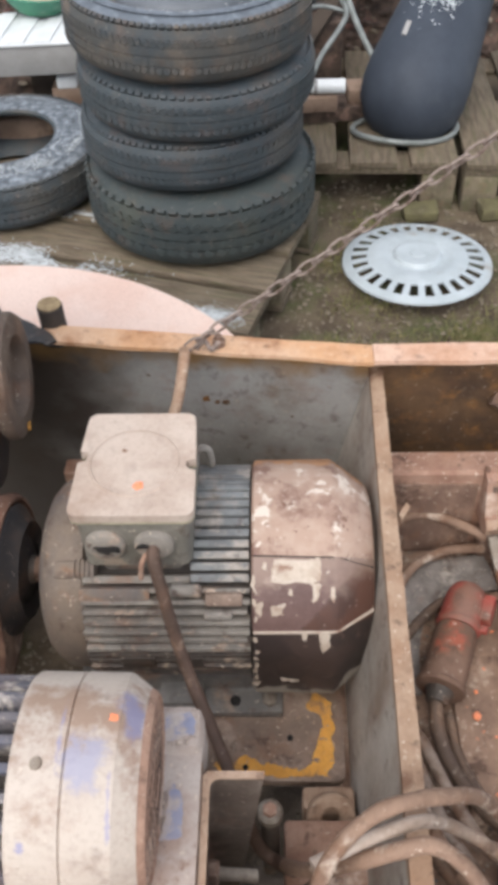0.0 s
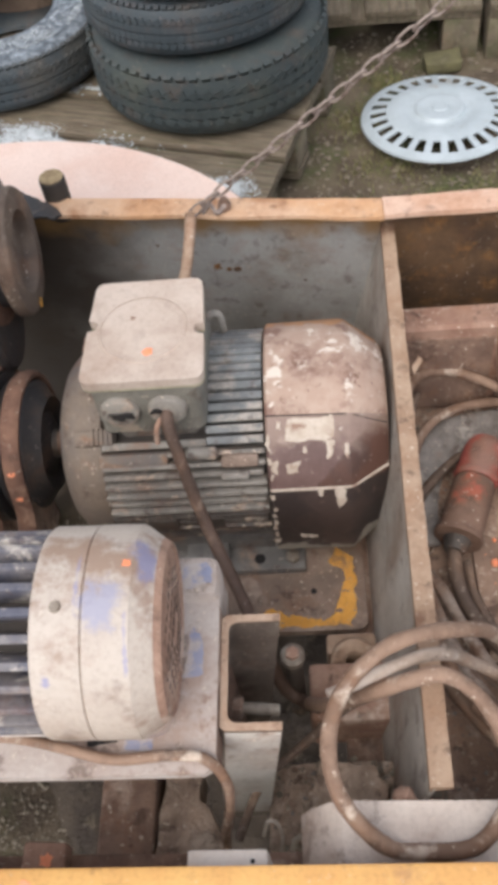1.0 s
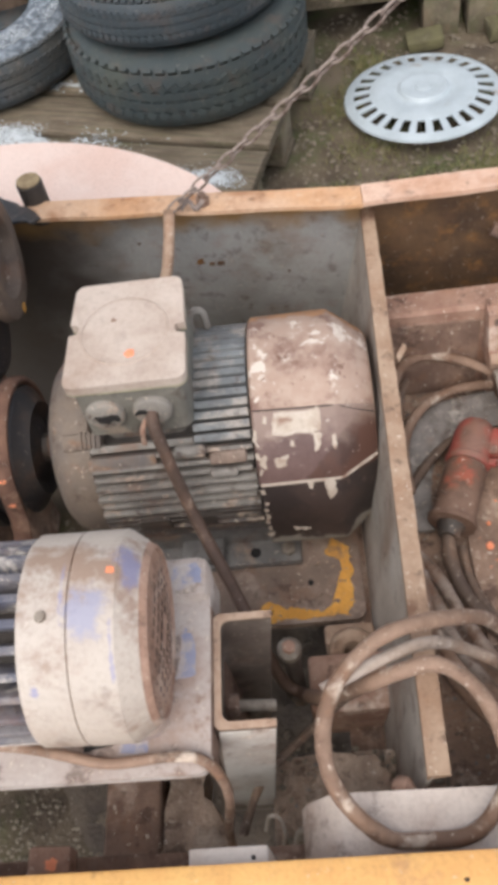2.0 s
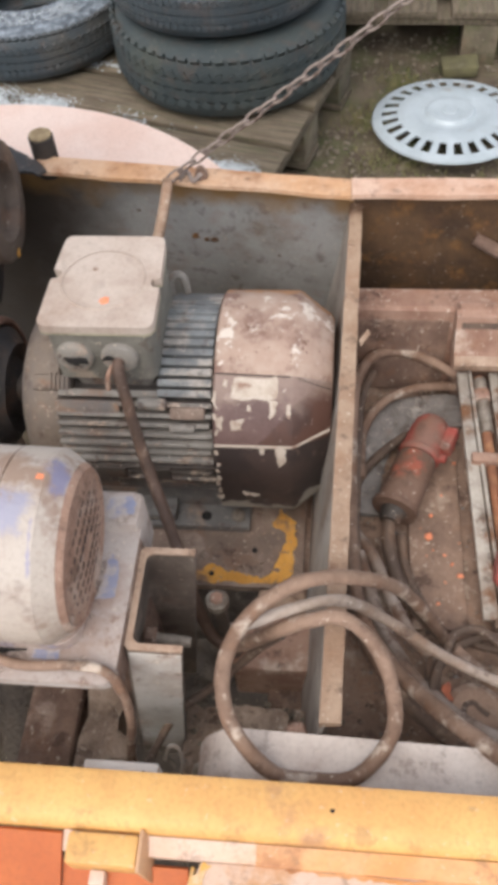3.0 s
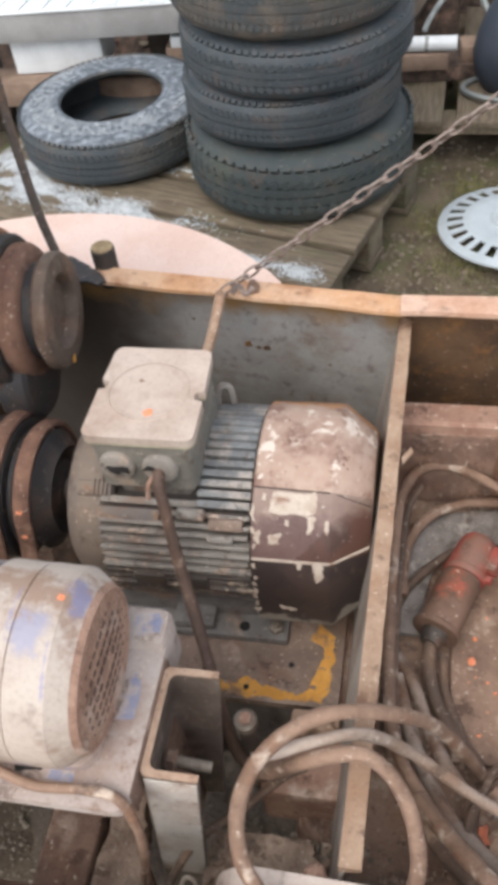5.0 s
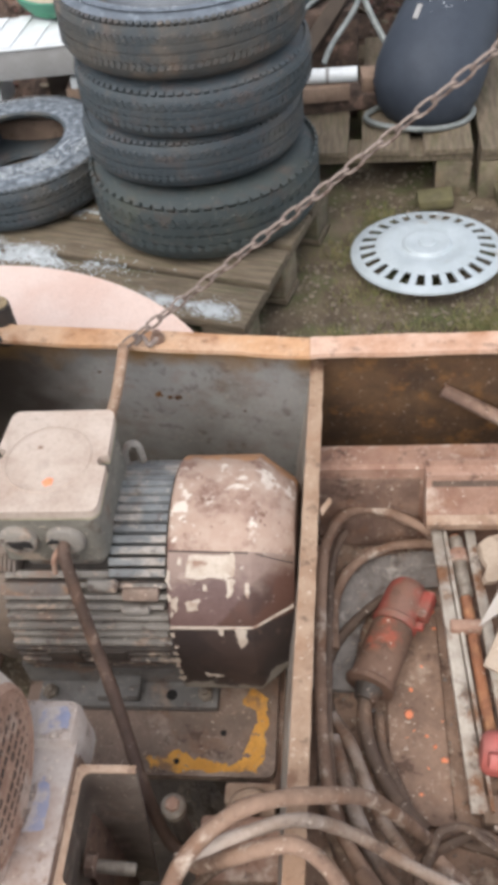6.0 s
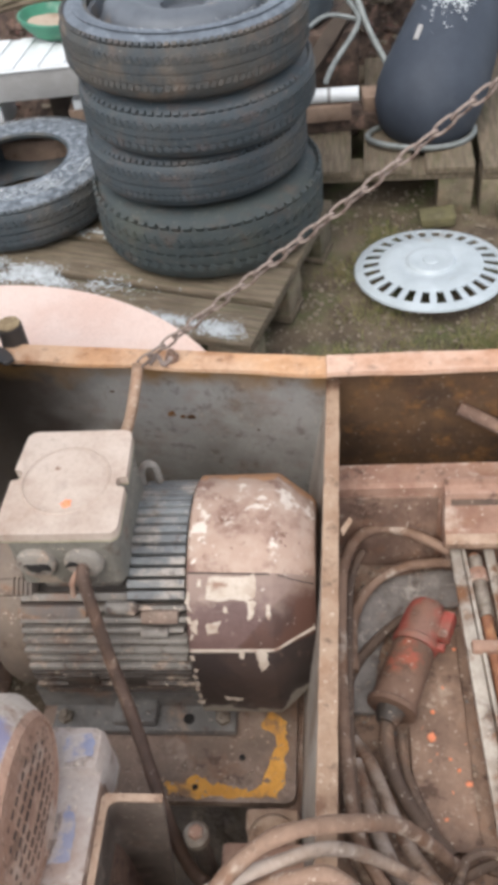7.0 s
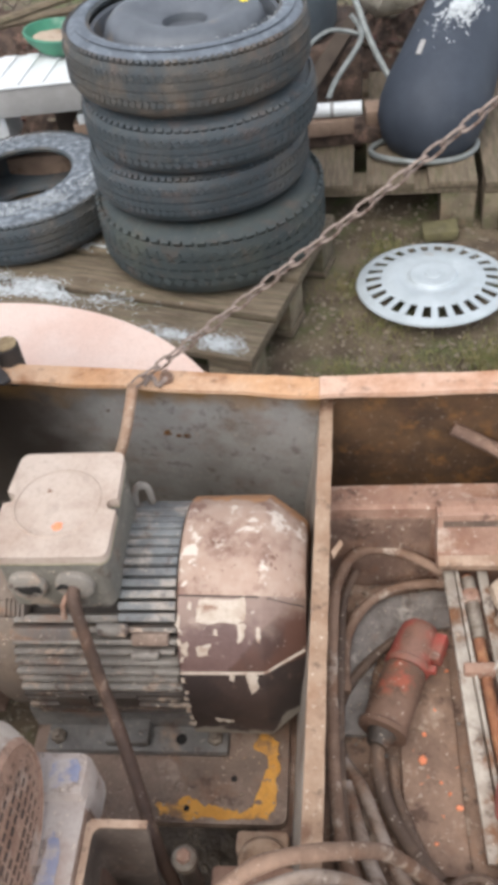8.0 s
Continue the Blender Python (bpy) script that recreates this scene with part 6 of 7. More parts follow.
# ---- tyres ----
def tyre_meshes(r, w, hole, mat, side_mat=None, lugs=66, g=0.004, proud=0.0075, deep=False):
    ob = new("tyre")
    ob.empty_display_size = 0.05
    ORIGIN[ob.name] = Vector((0, 0, 0))
    h = w / 2
    up = Matrix.Rotation(-math.pi / 2, 4, "Y")
    outer = [(-h * 0.55, r - 0.004), (-h * 0.40, r - 0.0005), (-h * 0.34, r), (-h * 0.33, r - g), (-h * 0.27, r - g), (-h * 0.26, r), (-h * 0.03, r + 0.001), (-h * 0.02, r - g), (h * 0.04, r - g), (h * 0.05, r + 0.001), (h * 0.26, r), (h * 0.27, r - g), (h * 0.33, r - g), (h * 0.34, r), (h * 0.55, r - 0.004)]
    wall = [(0.68, r - 0.0065), (0.79, r - 0.0140), (0.88, r - 0.0255), (0.945, r - 0.0400), (0.985, hole + (r - hole) * 0.50), (1.0, hole + (r - hole) * 0.34), (0.99, hole + 0.012), (0.92, hole), (0.78, hole + 0.004)]
    prof = [(-h * k, q) for k, q in reversed(wall)] + outer + [(h * k, q) for k, q in wall] + [
        (h * 0.70, hole + 0.02), (h * 0.8, r - 0.05), (h * 0.6, r - 0.022), (-h * 0.6, r - 0.022), (-h * 0.8, r - 0.05), (-h * 0.70, hole + 0.02), (-h * 0.78, hole + 0.004)]
    part("carcass", turned(prof, Matrix.Translation((0, 0, h)) @ up, 96), mat, ob)
    places = []
    for k in range(lugs):
        a = 2 * math.pi * k / lugs
        for zz, tilt, tall in ((0.70, 34, 0.36), (0.38, 2, 0.20), (0.13, 0, 0.20), (-0.12, 0, 0.20), (-0.37, -2, 0.20)):
            m = Matrix.Translation((0, 0, h)) @ Matrix.Rotation(a + zz * 0.03, 4, "Z") @ Matrix.Translation((r - (proud if zz > 0.6 else (proud + 0.0035 if zz < -0.6 else 0.0031)), 0, zz * h)) @ Matrix.Rotation(radians(tilt), 4, "Y") @ Matrix.Rotation(radians(4 if abs(zz) > 0.6 else (22 if zz in (0.38, -0.12) else -22)), 4, "X")
            places.append(m @ Matrix.Diagonal((0.009, 2 * math.pi * r / lugs * (0.66 if deep else 0.60), h * tall, 1)))
    tread = scatter(places, BLOCK)
    tread.materials.append(mat)
    tr = new("tread", tread)
    tr.parent = ob
    ORIGIN[tr.name] = Vector((0, 0, 0))
    tagged(tr, kind="stuff")
    if side_mat:
        part("sidewall", turned([(h * 0.97 + 0.001, hole + 0.008)] + [(h * k + 0.0011, q + 0.0008) for k, q in reversed(wall[1:7])] + [(h * 0.76, r - 0.0145)], Matrix.Translation((0, 0, h)) @ up, 96), side_mat, ob, "upper sidewall, pale with frost and painted sky sheen")
    return ob


STACK = ((-0.012, 2.208, 0.148, 0.297, 0.184, rubber_mossy), (-0.022, 2.218, 0.332, 0.275, 0.136, rubber), (-0.004, 2.214, 0.468, 0.282, 0.130, rubber), (-0.015, 2.214, 0.598, 0.283, 0.145, rubber_muddy))
for i, (x, y, z, r, w, mat_) in enumerate(STACK):
    ty = tyre_meshes(r, w, (0.180, 0.180, 0.180, 0.216)[i], mat_, lugs=(62, 96, 88, 110)[i], g=(0.005, 0.003, 0.0025, 0.002)[i], proud=(0.0125, 0.0140, 0.0141, 0.0145)[i], deep=True, side_mat=(None, None, None, sky_sheen_rubber)[i])
    ty.matrix_world = pose(x, y, z, (0, -1.0, 0.8, 1.2)[i], (0.6, 0.5, -0.8, -1.0)[i], 37 * i)
    tagged(ty, ("mossy black winter tyre at the foot of the stack", "worn black tyre in the stack", "worn black tyre in the stack", "muddy black tyre on its wheel, top of the stack")[i], "tyre", "stacked tyres")
    if i == 3:
        up = Matrix.Rotation(-math.pi / 2, 4, "Y")
        rim = part("wheel_rim", turned([(-0.030, 0.222), (-0.016, 0.222), (-0.010, 0.217), (-0.014, 0.210), (-0.046, 0.203), (-0.050, 0.194), (-0.030, 0.188), (-0.006, 0.180), (0.008, 0.166), (0.013, 0.148), (0.013, 0.124), (0.006, 0.100), (-0.002, 0.086), (-0.010, 0.060), (-0.016, 0.052), (-0.034, 0.050), (-0.036, 0)], Matrix.Translation((0, 0, w - 0.012)) @ up, 72), steel_rim, ty, "grey painted steel wheel with snow on it")
        part("yellow_mark", prism(ragged([(0.088, 0.062), (0.118, 0.052), (0.140, 0.028), (0.146, 0.000), (0.130, -0.002), (0.122, 0.022), (0.104, 0.040), (0.084, 0.050)], 1.0, 0.003, 4), w + 0.0016, w + 0.0030, 0, m=Matrix.Rotation(radians(-111), 4, "Z")), chalk_yellow, ty, "yellow chalk mark")
spare = tyre_meshes(0.280, 0.146, 0.148, rubber, lugs=90, proud=0.0142, deep=True, side_mat=frosty_rubber)
spare.matrix_world = pose(-0.562, 2.405, 0.149, 0.6, -0.6, 12)
tagged(spare, "single black tyre lying on the pallet, frosted with snow on top", "tyre", "loose tyres")


def frost(n, r0, r1, seed, size):
    """Snow grains on a tyre's upper face, thicker in some places."""
    rng = random.Random(seed)
    out = []
    while len(out) < n:
        a, rr = rng.uniform(0, 2 * math.pi), rng.uniform(r0, r1)
        if noise.noise(Vector((math.cos(a) * 2.2, math.sin(a) * 2.2, seed))) < rng.uniform(-0.6, 0.3):
            continue
        s = size * rng.uniform(0.4, 1.2)
        out.append(Matrix.Translation((rr * math.cos(a), rr * math.sin(a), rng.uniform(-0.001, 0.001))) @ Matrix.Rotation(a + 0.4, 4, "Z") @ Matrix.Diagonal((s, s * rng.uniform(0.5, 1.4), s * 0.35, 1)))
    return out


strewn("snow_patch", frost(3400, 0.172, 0.240, 3, 0.0022), BALL, snow, "frozen snow grains on the lying tyre", "snow", pose(-0.562, 2.405, 0.2955))
strewn("snow_patch", frost(300, 0.226, 0.246, 5, 0.0022), BALL, snow, "frozen snow grains on the top tyre", "snow", pose(-0.015, 2.214, 0.7435))


def snow_on_boards(n, spots, seed, size=0.0030):
    """Grains in drifts along the boards, in the pallet's own axes."""
    rng = random.Random(seed)
    out = []
    while len(out) < n:
        cx, cy, lx, ly = rng.choice(spots)
        x, y = rng.gauss(cx, lx), rng.gauss(cy, ly)
        if abs(x) > 0.595 or abs(y) > 0.32 or noise.noise(Vector((x * 9, y * 22, seed))) < rng.uniform(-0.35, 0.25):
            continue
        s = size * rng.uniform(0.4, 1.3)
        out.append(Matrix.Translation((x, y, 0.1448)) @ Matrix.Rotation(rng.uniform(0, 3), 4, "Z") @ Matrix.Diagonal((s * 1.5, s, s * 0.3, 1)))
    return out


TYRE_PALLET = Matrix.Translation(centre) @ rot
strewn("snow_patch", snow_on_boards(9500, [(-0.36, -0.185, 0.10, 0.03), (-0.50, -0.06, 0.05, 0.04), (-0.06, -0.185, 0.12, 0.022), (-0.26, -0.20, 0.12, 0.022), (-0.45, -0.13, 0.08, 0.03)], 8, 0.0021), BALL, snow, "thin snow lying on the pallet boards", "snow", TYRE_PALLET)
strewn("snow_patch", snow_on_boards(1500, [(0.50, -0.285, 0.05, 0.018), (0.38, -0.28, 0.06, 0.015)], 9, 0.0017), BALL, snow, "thin snow on the pallet's front board", "snow", TYRE_PALLET)
strewn("snow_patch", snow_on_boards(260, [(0.02, 0.03, 0.045, 0.008)], 10, 0.0028), BALL, snow, "snow smear between the tyres", "snow", TYRE_PALLET)


# ---- wheel cover ----
def wheel_cover():
    ob = thing("wheel_cover", (0.562, 2.086, 0.0), "silver plastic wheel cover lying on the ground", "wheel cover")
    base = pose(0.562, 2.086, 0.022, -2.5, 0, 0)
    m = base @ pose(0, 0, 0, 0, -90, 0)
    n, r = 26, 0.204
    part("rim", turned([(0.000, r - 0.004), (0.003, r), (0.008, r - 0.002), (0.014, r - 0.016), (0.016, r - 0.024), (0.012, r - 0.026), (0.006, r - 0.012), (0.000, r - 0.004)], m, 72), hub_silver, ob)
    part("dish", turned([(0.023, 0.138), (0.027, 0.128), (0.030, 0.108), (0.028, 0.088), (0.024, 0.074), (0.026, 0.066), (0.034, 0.060), (0.036, 0.052), (0.032, 0.040), (0.034, 0.0), (0.028, 0.0), (0.021, 0.066), (0.026, 0.108), (0.019, 0.138), (0.023, 0.138)], m, 72), hub_silver, ob)
    for k in range(n):
        a = 360 * k / n
        q = base @ pose(0, 0, 0, 0, 0, a)
        b = sheet([(0.137, -0.0080, 0.0225), (0.181, -0.0095, 0.0145), (0.181, 0.0095, 0.0145), (0.137, 0.0080, 0.0225)], 0.004)
        b.transform(q)
        part("spoke", b, hub_silver, ob)
    part("badge", turned([(0.0335, 0), (0.0335, 0.022), (0.0355, 0.020), (0.0355, 0)], m, 32), hub_silver, ob)
    return ob


wheel_cover()

def heap(name, x0, x1, y0, y1, h, seed, mat, label):
    """A low heap of rubble and leaves on the ground."""
    b = bmesh.new()
    nx, ny = int((x1 - x0) / 0.022), int((y1 - y0) / 0.022)
    g = []
    for i in range(nx + 1):
        col = []
        for j in range(ny + 1):
            s, t = i / nx, j / ny
            p = Vector((x0 + (x1 - x0) * s, y0 + (y1 - y0) * t, 0))
            edge = min(1.0, 6 * s, 6 * (1 - s), 4 * t, 4 * (1 - t)) ** 0.7
            lump = 0.75 + 0.45 * noise.noise(Vector((p.x * 3, p.y * 3, seed))) + 0.16 * noise.noise(Vector((p.x * 11, p.y * 11, seed))) + 0.10 * noise.noise(Vector((p.x * 31, p.y * 31, seed)))
            p.z = -0.03 + h * edge * max(0.1, lump)
            col.append(b.verts.new(p))
        g.append(col)
    for a, c in zip(g, g[1:]):
        for j in range(ny):
            b.faces.new((a[j], c[j], c[j + 1], a[j + 1]))
    rng = random.Random(seed)
    out = []
    for _ in range(1600):
        q = rng.choice(rng.choice(g)).co
        s = 0.008 + 0.030 * rng.random() ** 3
        out.append(Matrix.Translation((q.x, q.y, q.z + 0.004)) @ Matrix.Rotation(rng.uniform(0, 6), 4, "Z") @ Matrix.Rotation(rng.uniform(-0.7, 0.7), 4, "X") @ Matrix.Diagonal((s, s * rng.uniform(0.3, 1), s * rng.uniform(0.15, 0.6), 1)))
    strewn("litter", out[:1000], BALL, bark_brown, "dead leaves and clods on the heap", "litter")
    strewn("litter", out[1000:1300], BALL, brick_red, "reddish brick crumbs on the heap", "litter")
    strewn("litter", out[1300:], BALL, pebble_grey, "grey stones on the heap", "litter")
    return solid(name, b, mat, (x0, y0, 0), label, "heap", kind="stuff")


# ---- tank, pipe and hoses on the far pallet ----
def tank():
    ob = thing("gas_tank", (0.64, 2.66, 0.15), "dark slate steel tank leaning back, snow on its shoulder", "tank")
    m = look((0.632, 2.655, 0.235), (0.98, 3.25, 0.72)) @ pose(0, 0, 0, 0, 90, 0)
    prof = [(-0.150, 0), (-0.146, 0.04), (-0.128, 0.085), (-0.098, 0.122), (-0.05, 0.150), (0.00, 0.160), (0.06, 0.160), (0.16, 0.150), (0.34, 0.130), (0.60, 0.115), (0.70, 0.09), (0.75, 0.05), (0.76, 0)]
    part("shell", turned(prof, m, 64), tank_paint, ob)
    rng = random.Random(2)
    up = m.to_3x3().inverted() @ Vector((-0.1, -0.25, 1))
    a0 = math.atan2(up.z, up.y)
    places = []
    while len(places) < 6000:
        x, a = rng.gauss(0.345, 0.062), rng.gauss(a0 + 0.05, 0.20)
        if noise.noise(Vector((x * 14, a * 4, 1))) < rng.uniform(-0.4, 0.2):
            continue
        r = 0.150 - (x - 0.16) * 0.111 if x > 0.16 else 0.152
        s = 0.0026 * rng.uniform(0.3, 1.4)
        places.append(m @ Matrix.Translation((x, r * math.cos(a), r * math.sin(a))) @ Matrix.Diagonal((s * 1.3, s, s, 1)))
    strewn("snow_patch", places, BALL, snow, "frozen snow on the tank's shoulder", "snow")
    mark = [m @ Matrix.Translation((0.085 + 0.045 * k / 8, 0.1585 * math.cos(a0 - 0.30), 0.1585 * math.sin(a0 - 0.30))) @ Matrix.Diagonal((0.006, 0.006, 0.006, 1)) for k in range(9)]
    part("scrape_mark", tube([(q.translation.x, q.translation.y, q.translation.z) for q in mark[::4]], 0.008, 8, flat=0.5), grey_pvc, ob, "pale scrape on the paint")
    return ob


tank()
solid("wire_ring", tube([(0.605 + 0.158 * math.cos(radians(a)), 2.60 + 0.100 * math.sin(radians(a)), 0.160 + 0.006 * math.sin(radians(a * 2))) for a in range(0, 360, 20)], 0.0085, 10, closed=True), wire_grey, (0.605, 2.60, 0.15), "grey wire ring round the foot of the tank", "ring")
pipe = thing("white_pipe", (0.34, 2.67, 0.205), "short white plastic pipe lying on a tan block", "pipe")
part("tube", rod((0.250, 2.690, 0.262), (0.428, 2.672, 0.264), 0.0215, 24), pvc_white, pipe)
part("sleeve", rod((0.335, 2.6814, 0.263), (0.345, 2.6804, 0.263), 0.0232, 24), grey_pvc, pipe)
solid("timber_block", box(0.258, 0.404, 2.655, 2.72, 0.192, 0.2405, 0.005), tan_wood, (0.33, 2.68, 0.192), "tan timber block under the pipe", "block")
solid("dark_plank", rumple(box(0.235, 0.50, 2.68, 2.80, 0.146, 0.1915, 0.004), 14, 0.003), bark_brown, (0.36, 2.74, 0.146), "dark wet plank under the timber block", "plank")
solid("timber_offcut", box(0.445, 0.50, 2.705, 2.79, 0.1925, 0.235, 0.004), tan_wood, (0.45, 2.72, 0.146), "tan timber offcut beside the tank", "block")
solid("grey_tube", tube([(0.33, 2.68, 0.30), (0.36, 2.72, 0.34), (0.44, 2.80, 0.42), (0.42, 2.90, 0.45)], 0.008, 10), wire_grey, (0.33, 2.68, 0.30), "thin grey plastic tube standing up from the pipe", "tube")
solid("grey_tube", tube([(0.53, 2.72, 0.30), (0.47, 2.80, 0.40), (0.43, 2.88, 0.50), (0.38, 3.0, 0.62)], 0.0095, 10), wire_grey, (0.53, 2.72, 0.30), "grey plastic tube leaning behind the tank", "tube")
solid("grey_tube", tube([(0.22, 2.62, 0.30), (0.25, 2.72, 0.40), (0.34, 2.82, 0.44), (0.44, 2.83, 0.42)], 0.0065, 10), wire_grey, (0.22, 2.62, 0.30), "thin bowed grey tube behind the tyres", "tube")
solid("timber_stack", rumple(box(0.0, 0.46, 2.96, 3.34, -0.01, 0.335, 0.012), 6, 0.012), bark_brown, (0.21, 3.15, 0), "dark weathered timber stack under the slate drum", "timber")
solid("leaning_plank", sheet([(0.20, 2.86, 0.20), (0.26, 2.84, 0.20), (0.48, 3.02, 0.42), (0.44, 3.05, 0.42)], 0.02, bevel=0.003), dark_timber, (0.23, 2.86, 0.2), "mossy plank leaning behind the pipe", "plank")
solid("grey_bin", turned([(0, 0), (0, 0.17), (0.03, 0.20), (0.30, 0.215), (0.34, 0.20), (0.36, 0.12), (0.36, 0)], pose(0.19, 3.14, 0.338, 0, -90, 0), 48), bin_grey, (0.21, 3.15, 0), "slate grey plastic drum behind the tyre stack", "bin")
solid("stone", rumple(turned([(-0.11, 0), (-0.10, 0.06), (-0.04, 0.105), (0.05, 0.10), (0.10, 0.06), (0.115, 0)], pose(0.585, 3.34, 0.40), 24), 16, 0.03), cream_stone, (0.585, 3.34, 0.28), "pale cream rough stone on the rubble behind the tank", "stone")
heap("rubble_heap", 0.02, 1.30, 3.36, 4.0, 0.34, 3, bark_brown, "heap of brown rubble and dead leaves")

# ---- white panels, bowl and timber behind the single tyre ----
panel = thing("plastic_panels", (-0.62, 2.78, 0.345), "stack of white ribbed plastic panels", "panel")
part("slab", box(-1.30, -0.345, 2.66, 2.90, 0.345, 0.430, 0.004, m=pose(0, 0, 0, 0, 0, 0)), grey_pvc, panel)
part("top_sheet", box(-1.30, -0.342, 2.655, 2.90, 0.430, 0.436, 0.001), pvc_white, panel)
for k in range(12):
    x = -1.22 + k * 0.075
    part("rib", sheet([(x, 2.665, 0.4385), (x + 0.045, 2.665, 0.4385), (x + 0.075, 2.895, 0.4385), (x + 0.03, 2.895, 0.4385)], 0.004), pvc_white, panel)
solid("white_box", box(-0.95, -0.655, 2.70, 2.86, 0.23, 0.338, 0.006), pvc_white, (-0.8, 2.78, 0.23), "white plastic box end under the panels", "box")
solid("white_end", box(-0.435, -0.375, 2.70, 2.76, 0.285, 0.318, 0.004), pvc_white, (-0.40, 2.73, 0.285), "white plastic end on a tan block under the panels", "block")
solid("tan_block", box(-0.455, -0.362, 2.705, 2.775, 0.2275, 0.2848, 0.004), tan_wood, (-0.41, 2.74, 0.2275), "tan timber block under the panels", "block")
solid("timber_beam", box(-1.3, -0.36, 2.62, 2.74, 0.15, 0.228, 0.005, m=pose(0, 0, 0, 0, 0, -1.5)), tan_wood, (-0.8, 2.68, 0.15), "brown timber under the white panels", "timber")
for x in (-1.15, -0.47):
    solid("timber_support", box(x - 0.06, x + 0.06, 2.80, 2.92, -0.01, 0.3445, 0.004), dark_timber, (x, 2.8, 0), "dark timber support under the panels", "timber")
bowl = thing("green_bowl", (-0.478, 2.90, 0.440), "green plastic bowl holding dry sand, on the white panels", "bowl")
BOWL = pose(-0.478, 2.90, 0.446, 0, -84, 12)
part("shell", turned([(0.0, 0), (0.0, 0.070), (0.035, 0.104), (0.052, 0.112), (0.056, 0.110), (0.055, 0.104), (0.036, 0.096), (0.006, 0.064), (0.006, 0)], BOWL, 44), green_plastic, bowl)
part("sand", rumple(turned([(0.030, 0), (0.032, 0.04), (0.030, 0.086), (0.012, 0.07), (0.012, 0)], BOWL, 30), 40, 0.006), cardboard, bowl, "dry tan sand")
for i, (x0, y0, z0, x1, y1, z1) in enumerate(((-0.75, 2.98, 0.50, 0.10, 3.30, 0.60), (-0.60, 3.00, 0.46, -0.05, 3.25, 0.50), (-0.9, 3.2, 0.42, 0.05, 3.35, 0.47))):
    solid("grey_lath", rod((x0, y0, z0), (x1, y1, z1), 0.014, 8), wood_grey, (x0, y0, z0), "grey weathered lath leaning behind the tyres", "lath", "grey laths")
heap("scrap_heap", -1.60, 0.0, 3.02, 3.75, 0.40, 8, bark_brown, "dark heap of scrap and leaves behind the panels")


# ---- fence ----
def fence():
    ob = thing("wire_fence", (0, 3.95, 0), "dark sagging wire mesh fence", "fence")
    b = bmesh.new()
    for k in range(-60, 61):
        for s in (-1, 1):
            x = k * 0.06
            rod((x - s * 0.5, 3.95, 0.0), (x + s * 0.5, 3.95, 1.0), 0.002, 4, 0.0, b)
    part("mesh", b, dark_steel, ob, kind="stuff")
    for x in (-2.4, 0.0, 2.4):
        part("post", rod((x, 3.97, -0.05), (x, 3.97, 1.15), 0.03, 12), wood_block, ob)
    return ob


fence()


# ---- ground cover ----
def grass():
    rng = random.Random(4)
    b = bmesh.new()
    spots = [(0.46, 1.75, 0.10), (0.66, 1.79, 0.07), (0.67, 1.78, 0.05), (0.40, 1.95, 0.07), (0.34, 2.15, 0.07), (0.80, 1.86, 0.12), (0.55, 1.72, 0.14), (1.0, 2.0, 0.2), (0.30, 1.78, 0.05), (0.45, 2.32, 0.05)]
    for _ in range(7000):
        x, y, r = rng.choice(spots)
        x, y = rng.gauss(x, r * 0.7), rng.gauss(y, r * 0.6)
        h, w = 0.004 + 0.020 * rng.random() ** 2, rng.uniform(0.0008, 0.0018)
        a, lean = rng.uniform(0, 6.3), rng.uniform(0.2, 1.1)
        p = Vector((x, y, -0.012))
        side = Vector((math.cos(a), math.sin(a), 0)) * w
        tip = p + Vector((-math.sin(a) * h * lean, math.cos(a) * h * lean, h))
        mid = p + Vector((-math.sin(a) * h * lean * 0.35, math.cos(a) * h * lean * 0.35, h * 0.6))
        v = [b.verts.new(q) for q in (p - side, p + side, mid + side * 0.8, mid - side * 0.8, tip)]
        b.faces.new(v[:4])
        b.faces.new((v[3], v[2], v[4]))
    return solid("grass", b, grass_green, (0.5, 1.8, 0), "thin short yellow-green grass tufts", "grass", kind="stuff")


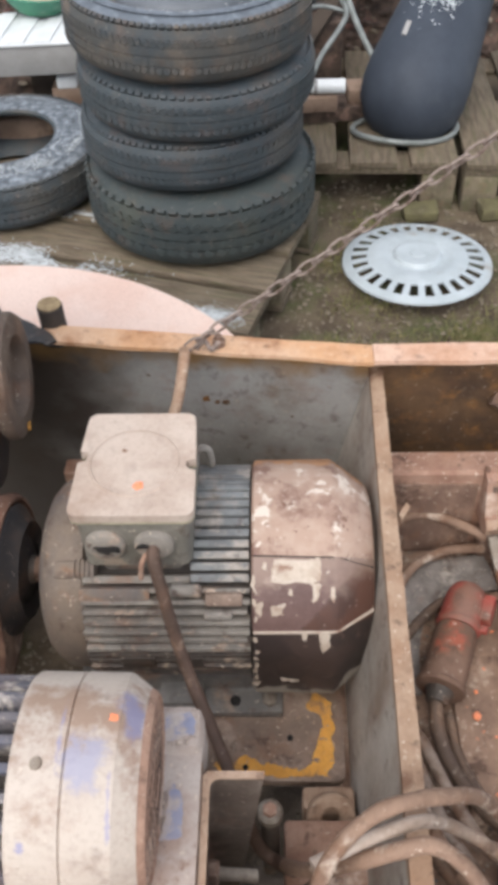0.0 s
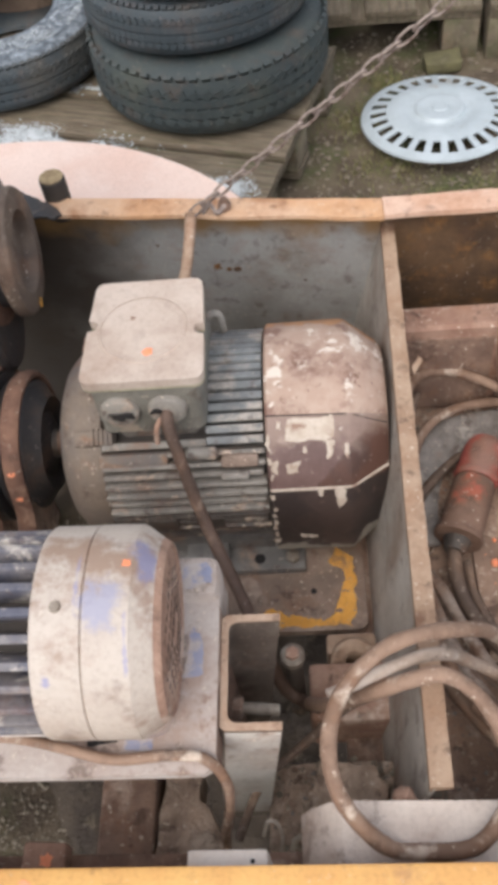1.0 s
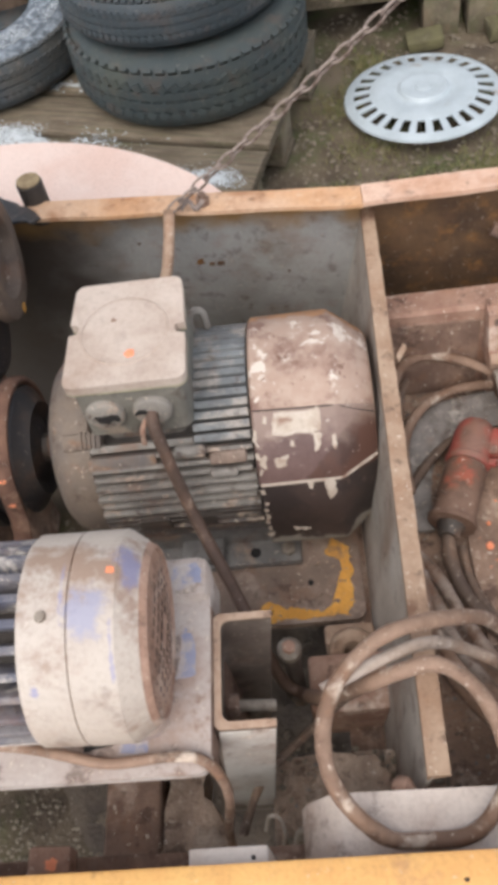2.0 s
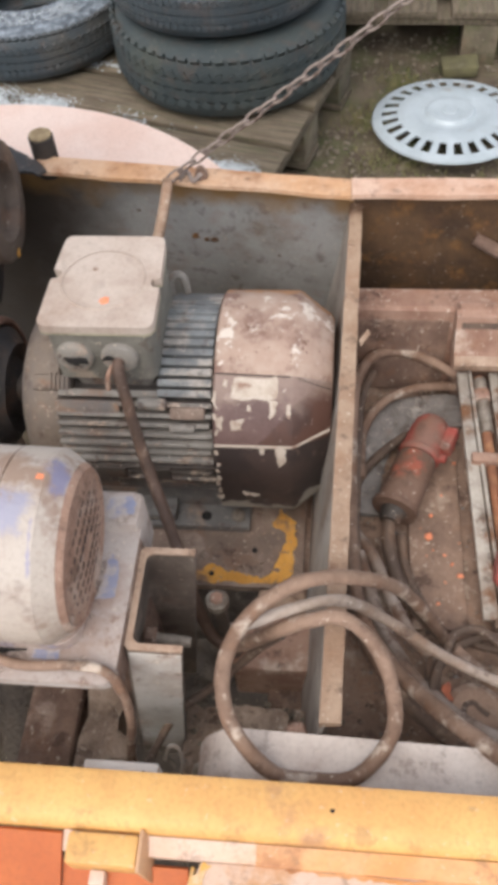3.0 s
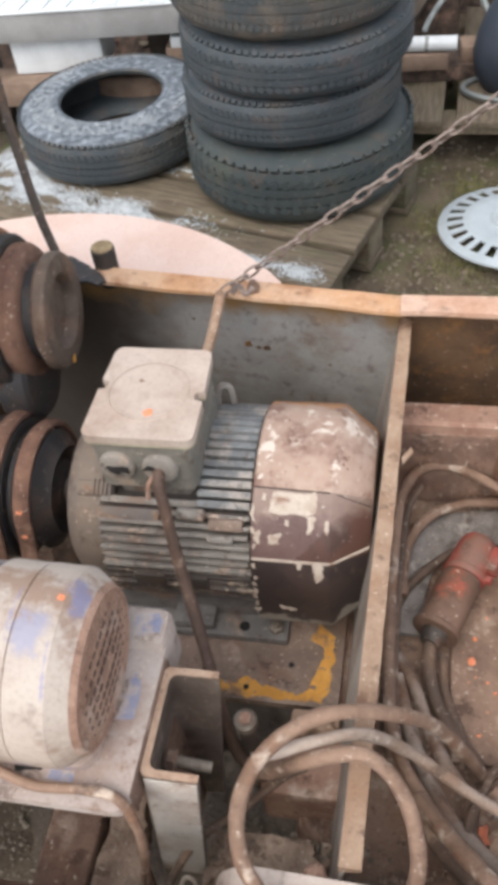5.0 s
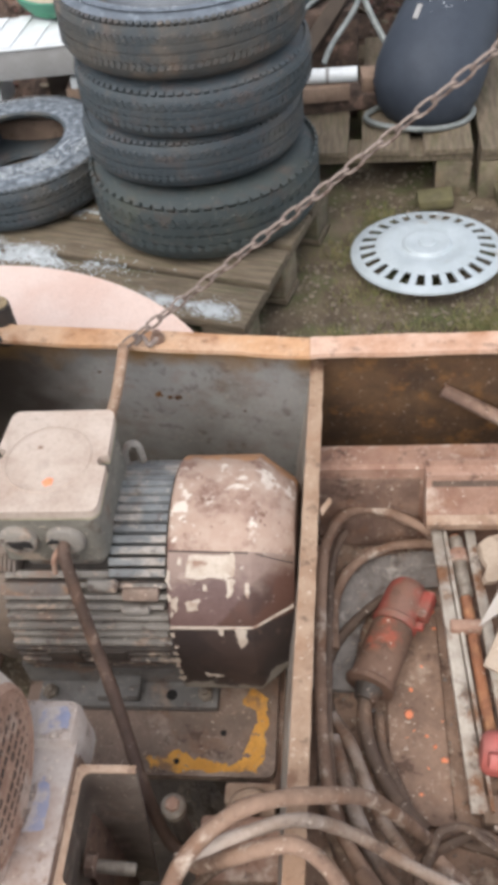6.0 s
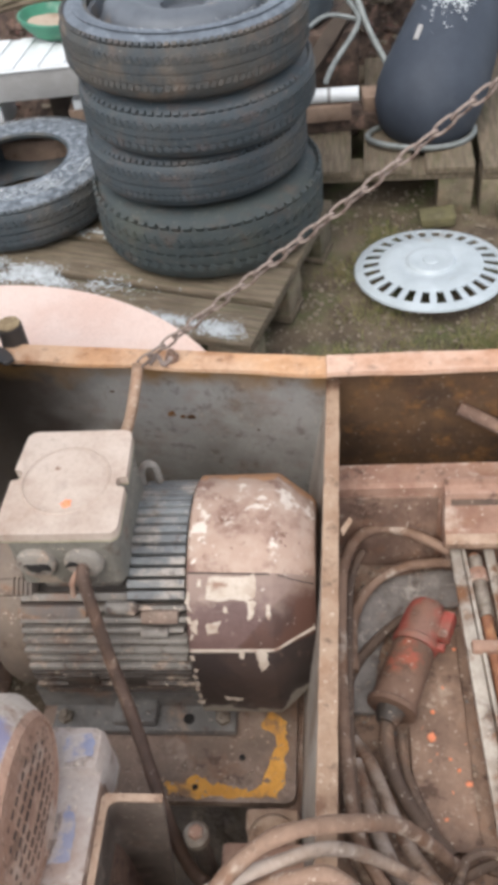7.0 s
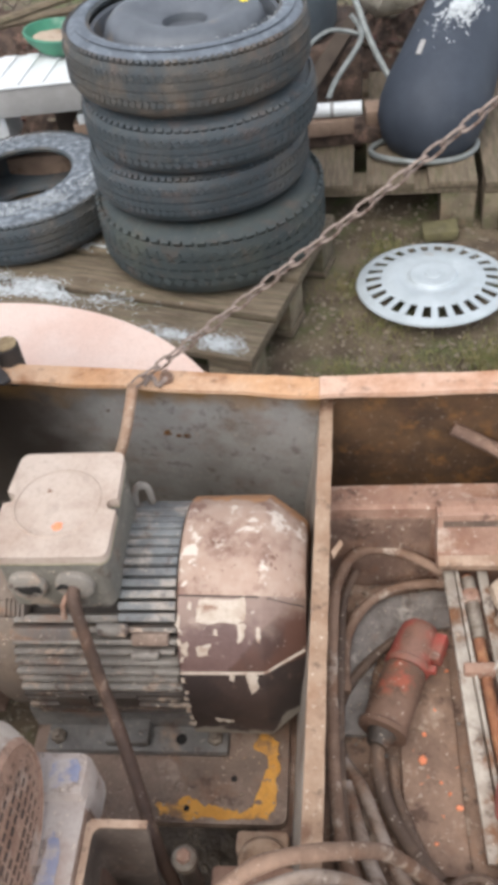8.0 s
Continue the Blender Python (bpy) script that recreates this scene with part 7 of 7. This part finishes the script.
def pebbles():
    rng = random.Random(11)
    out = []
    for _ in range(14000):
        x, y = (rng.uniform(0.1, 1.2), rng.uniform(1.3, 2.6)) if rng.random() < 0.35 else (rng.uniform(-0.6, 0.35), rng.uniform(0.1, 1.0))
        s = 0.0018 + (0.0075 if y > 1.2 else 0.0040) * rng.random() ** 3
        out.append(Matrix.Translation((x, y, -0.010 + s * 0.2)) @ Matrix.Rotation(rng.uniform(0, 3), 4, "Z") @ Matrix.Diagonal((s, s * rng.uniform(0.6, 1), s * 0.6, 1)))
    return strewn("gravel", out, BALL, pebble_grey, "small pebbles strewn over the earth", "gravel")


def debris(n, u0, u1, v0, v1, w, seed, size, mat, label):
    rng = random.Random(seed)
    out = []
    for _ in range(n):
        s = size * (0.3 + 1.2 * rng.random() ** 2)
        out.append(Matrix.Translation((rng.uniform(u0, u1), rng.uniform(v0, v1), w + rng.uniform(0, 0.002))) @ Matrix.Rotation(rng.uniform(0, 6), 4, "Z") @ Matrix.Rotation(rng.uniform(-0.4, 0.4), 4, "X") @ Matrix.Diagonal((s, s * rng.uniform(0.4, 1), s * 0.5, 1)))
    return strewn("debris", out, BALL, mat, label, "debris", MACHINE)


debris(1500, 0.01, 0.30, -0.70, -0.12, 0.428, 21, 0.0030, tray_dirt, "crumbs of dirt on the tray floor")
debris(420, 0.03, 0.28, -0.66, -0.14, 0.430, 22, 0.0024, felt_grey, "pale crumbs on the tray floor")
debris(13, 0.088, 0.148, -0.49, -0.21, 0.4368, 23, 0.0036, orange_spot, "orange paint chips on the tray floor")
debris(4, 0.108, 0.146, -0.49, -0.36, 0.4370, 41, 0.0062, orange_spot, "orange paint flakes on the tray floor")
debris(420, -0.16, -0.025, -0.738, -0.61, 0.442, 24, 0.0042, tray_dirt, "clods of oily dirt in the tray")
debris(120, -0.16, -0.025, -0.738, -0.61, 0.4465, 25, 0.0026, felt_grey, "pale crumbs in the oily dirt")
debris(260, -0.36, -0.05, -0.438, -0.36, 0.4025, 26, 0.0018, tray_dirt, "crumbs of dirt on the motor plate")


debris(300, -0.16, 0.02, -0.738, -0.60, 0.4485, 33, 0.0030, pebble_grey, "grey clods in the tray")


grass()
pebbles()
solid("brick_piece", rumple(box(0.575, 0.675, 2.33, 2.40, -0.01, 0.030, 0.008), 20, 0.008), moss_stone, (0.67, 2.4, 0), "mossy stone under the far pallet", "stone")
solid("brick_piece", rumple(box(0.80, 0.93, 2.32, 2.40, -0.01, 0.034, 0.008), 22, 0.008), moss_stone, (0.92, 2.35, 0), "mossy stone under the far pallet", "stone")
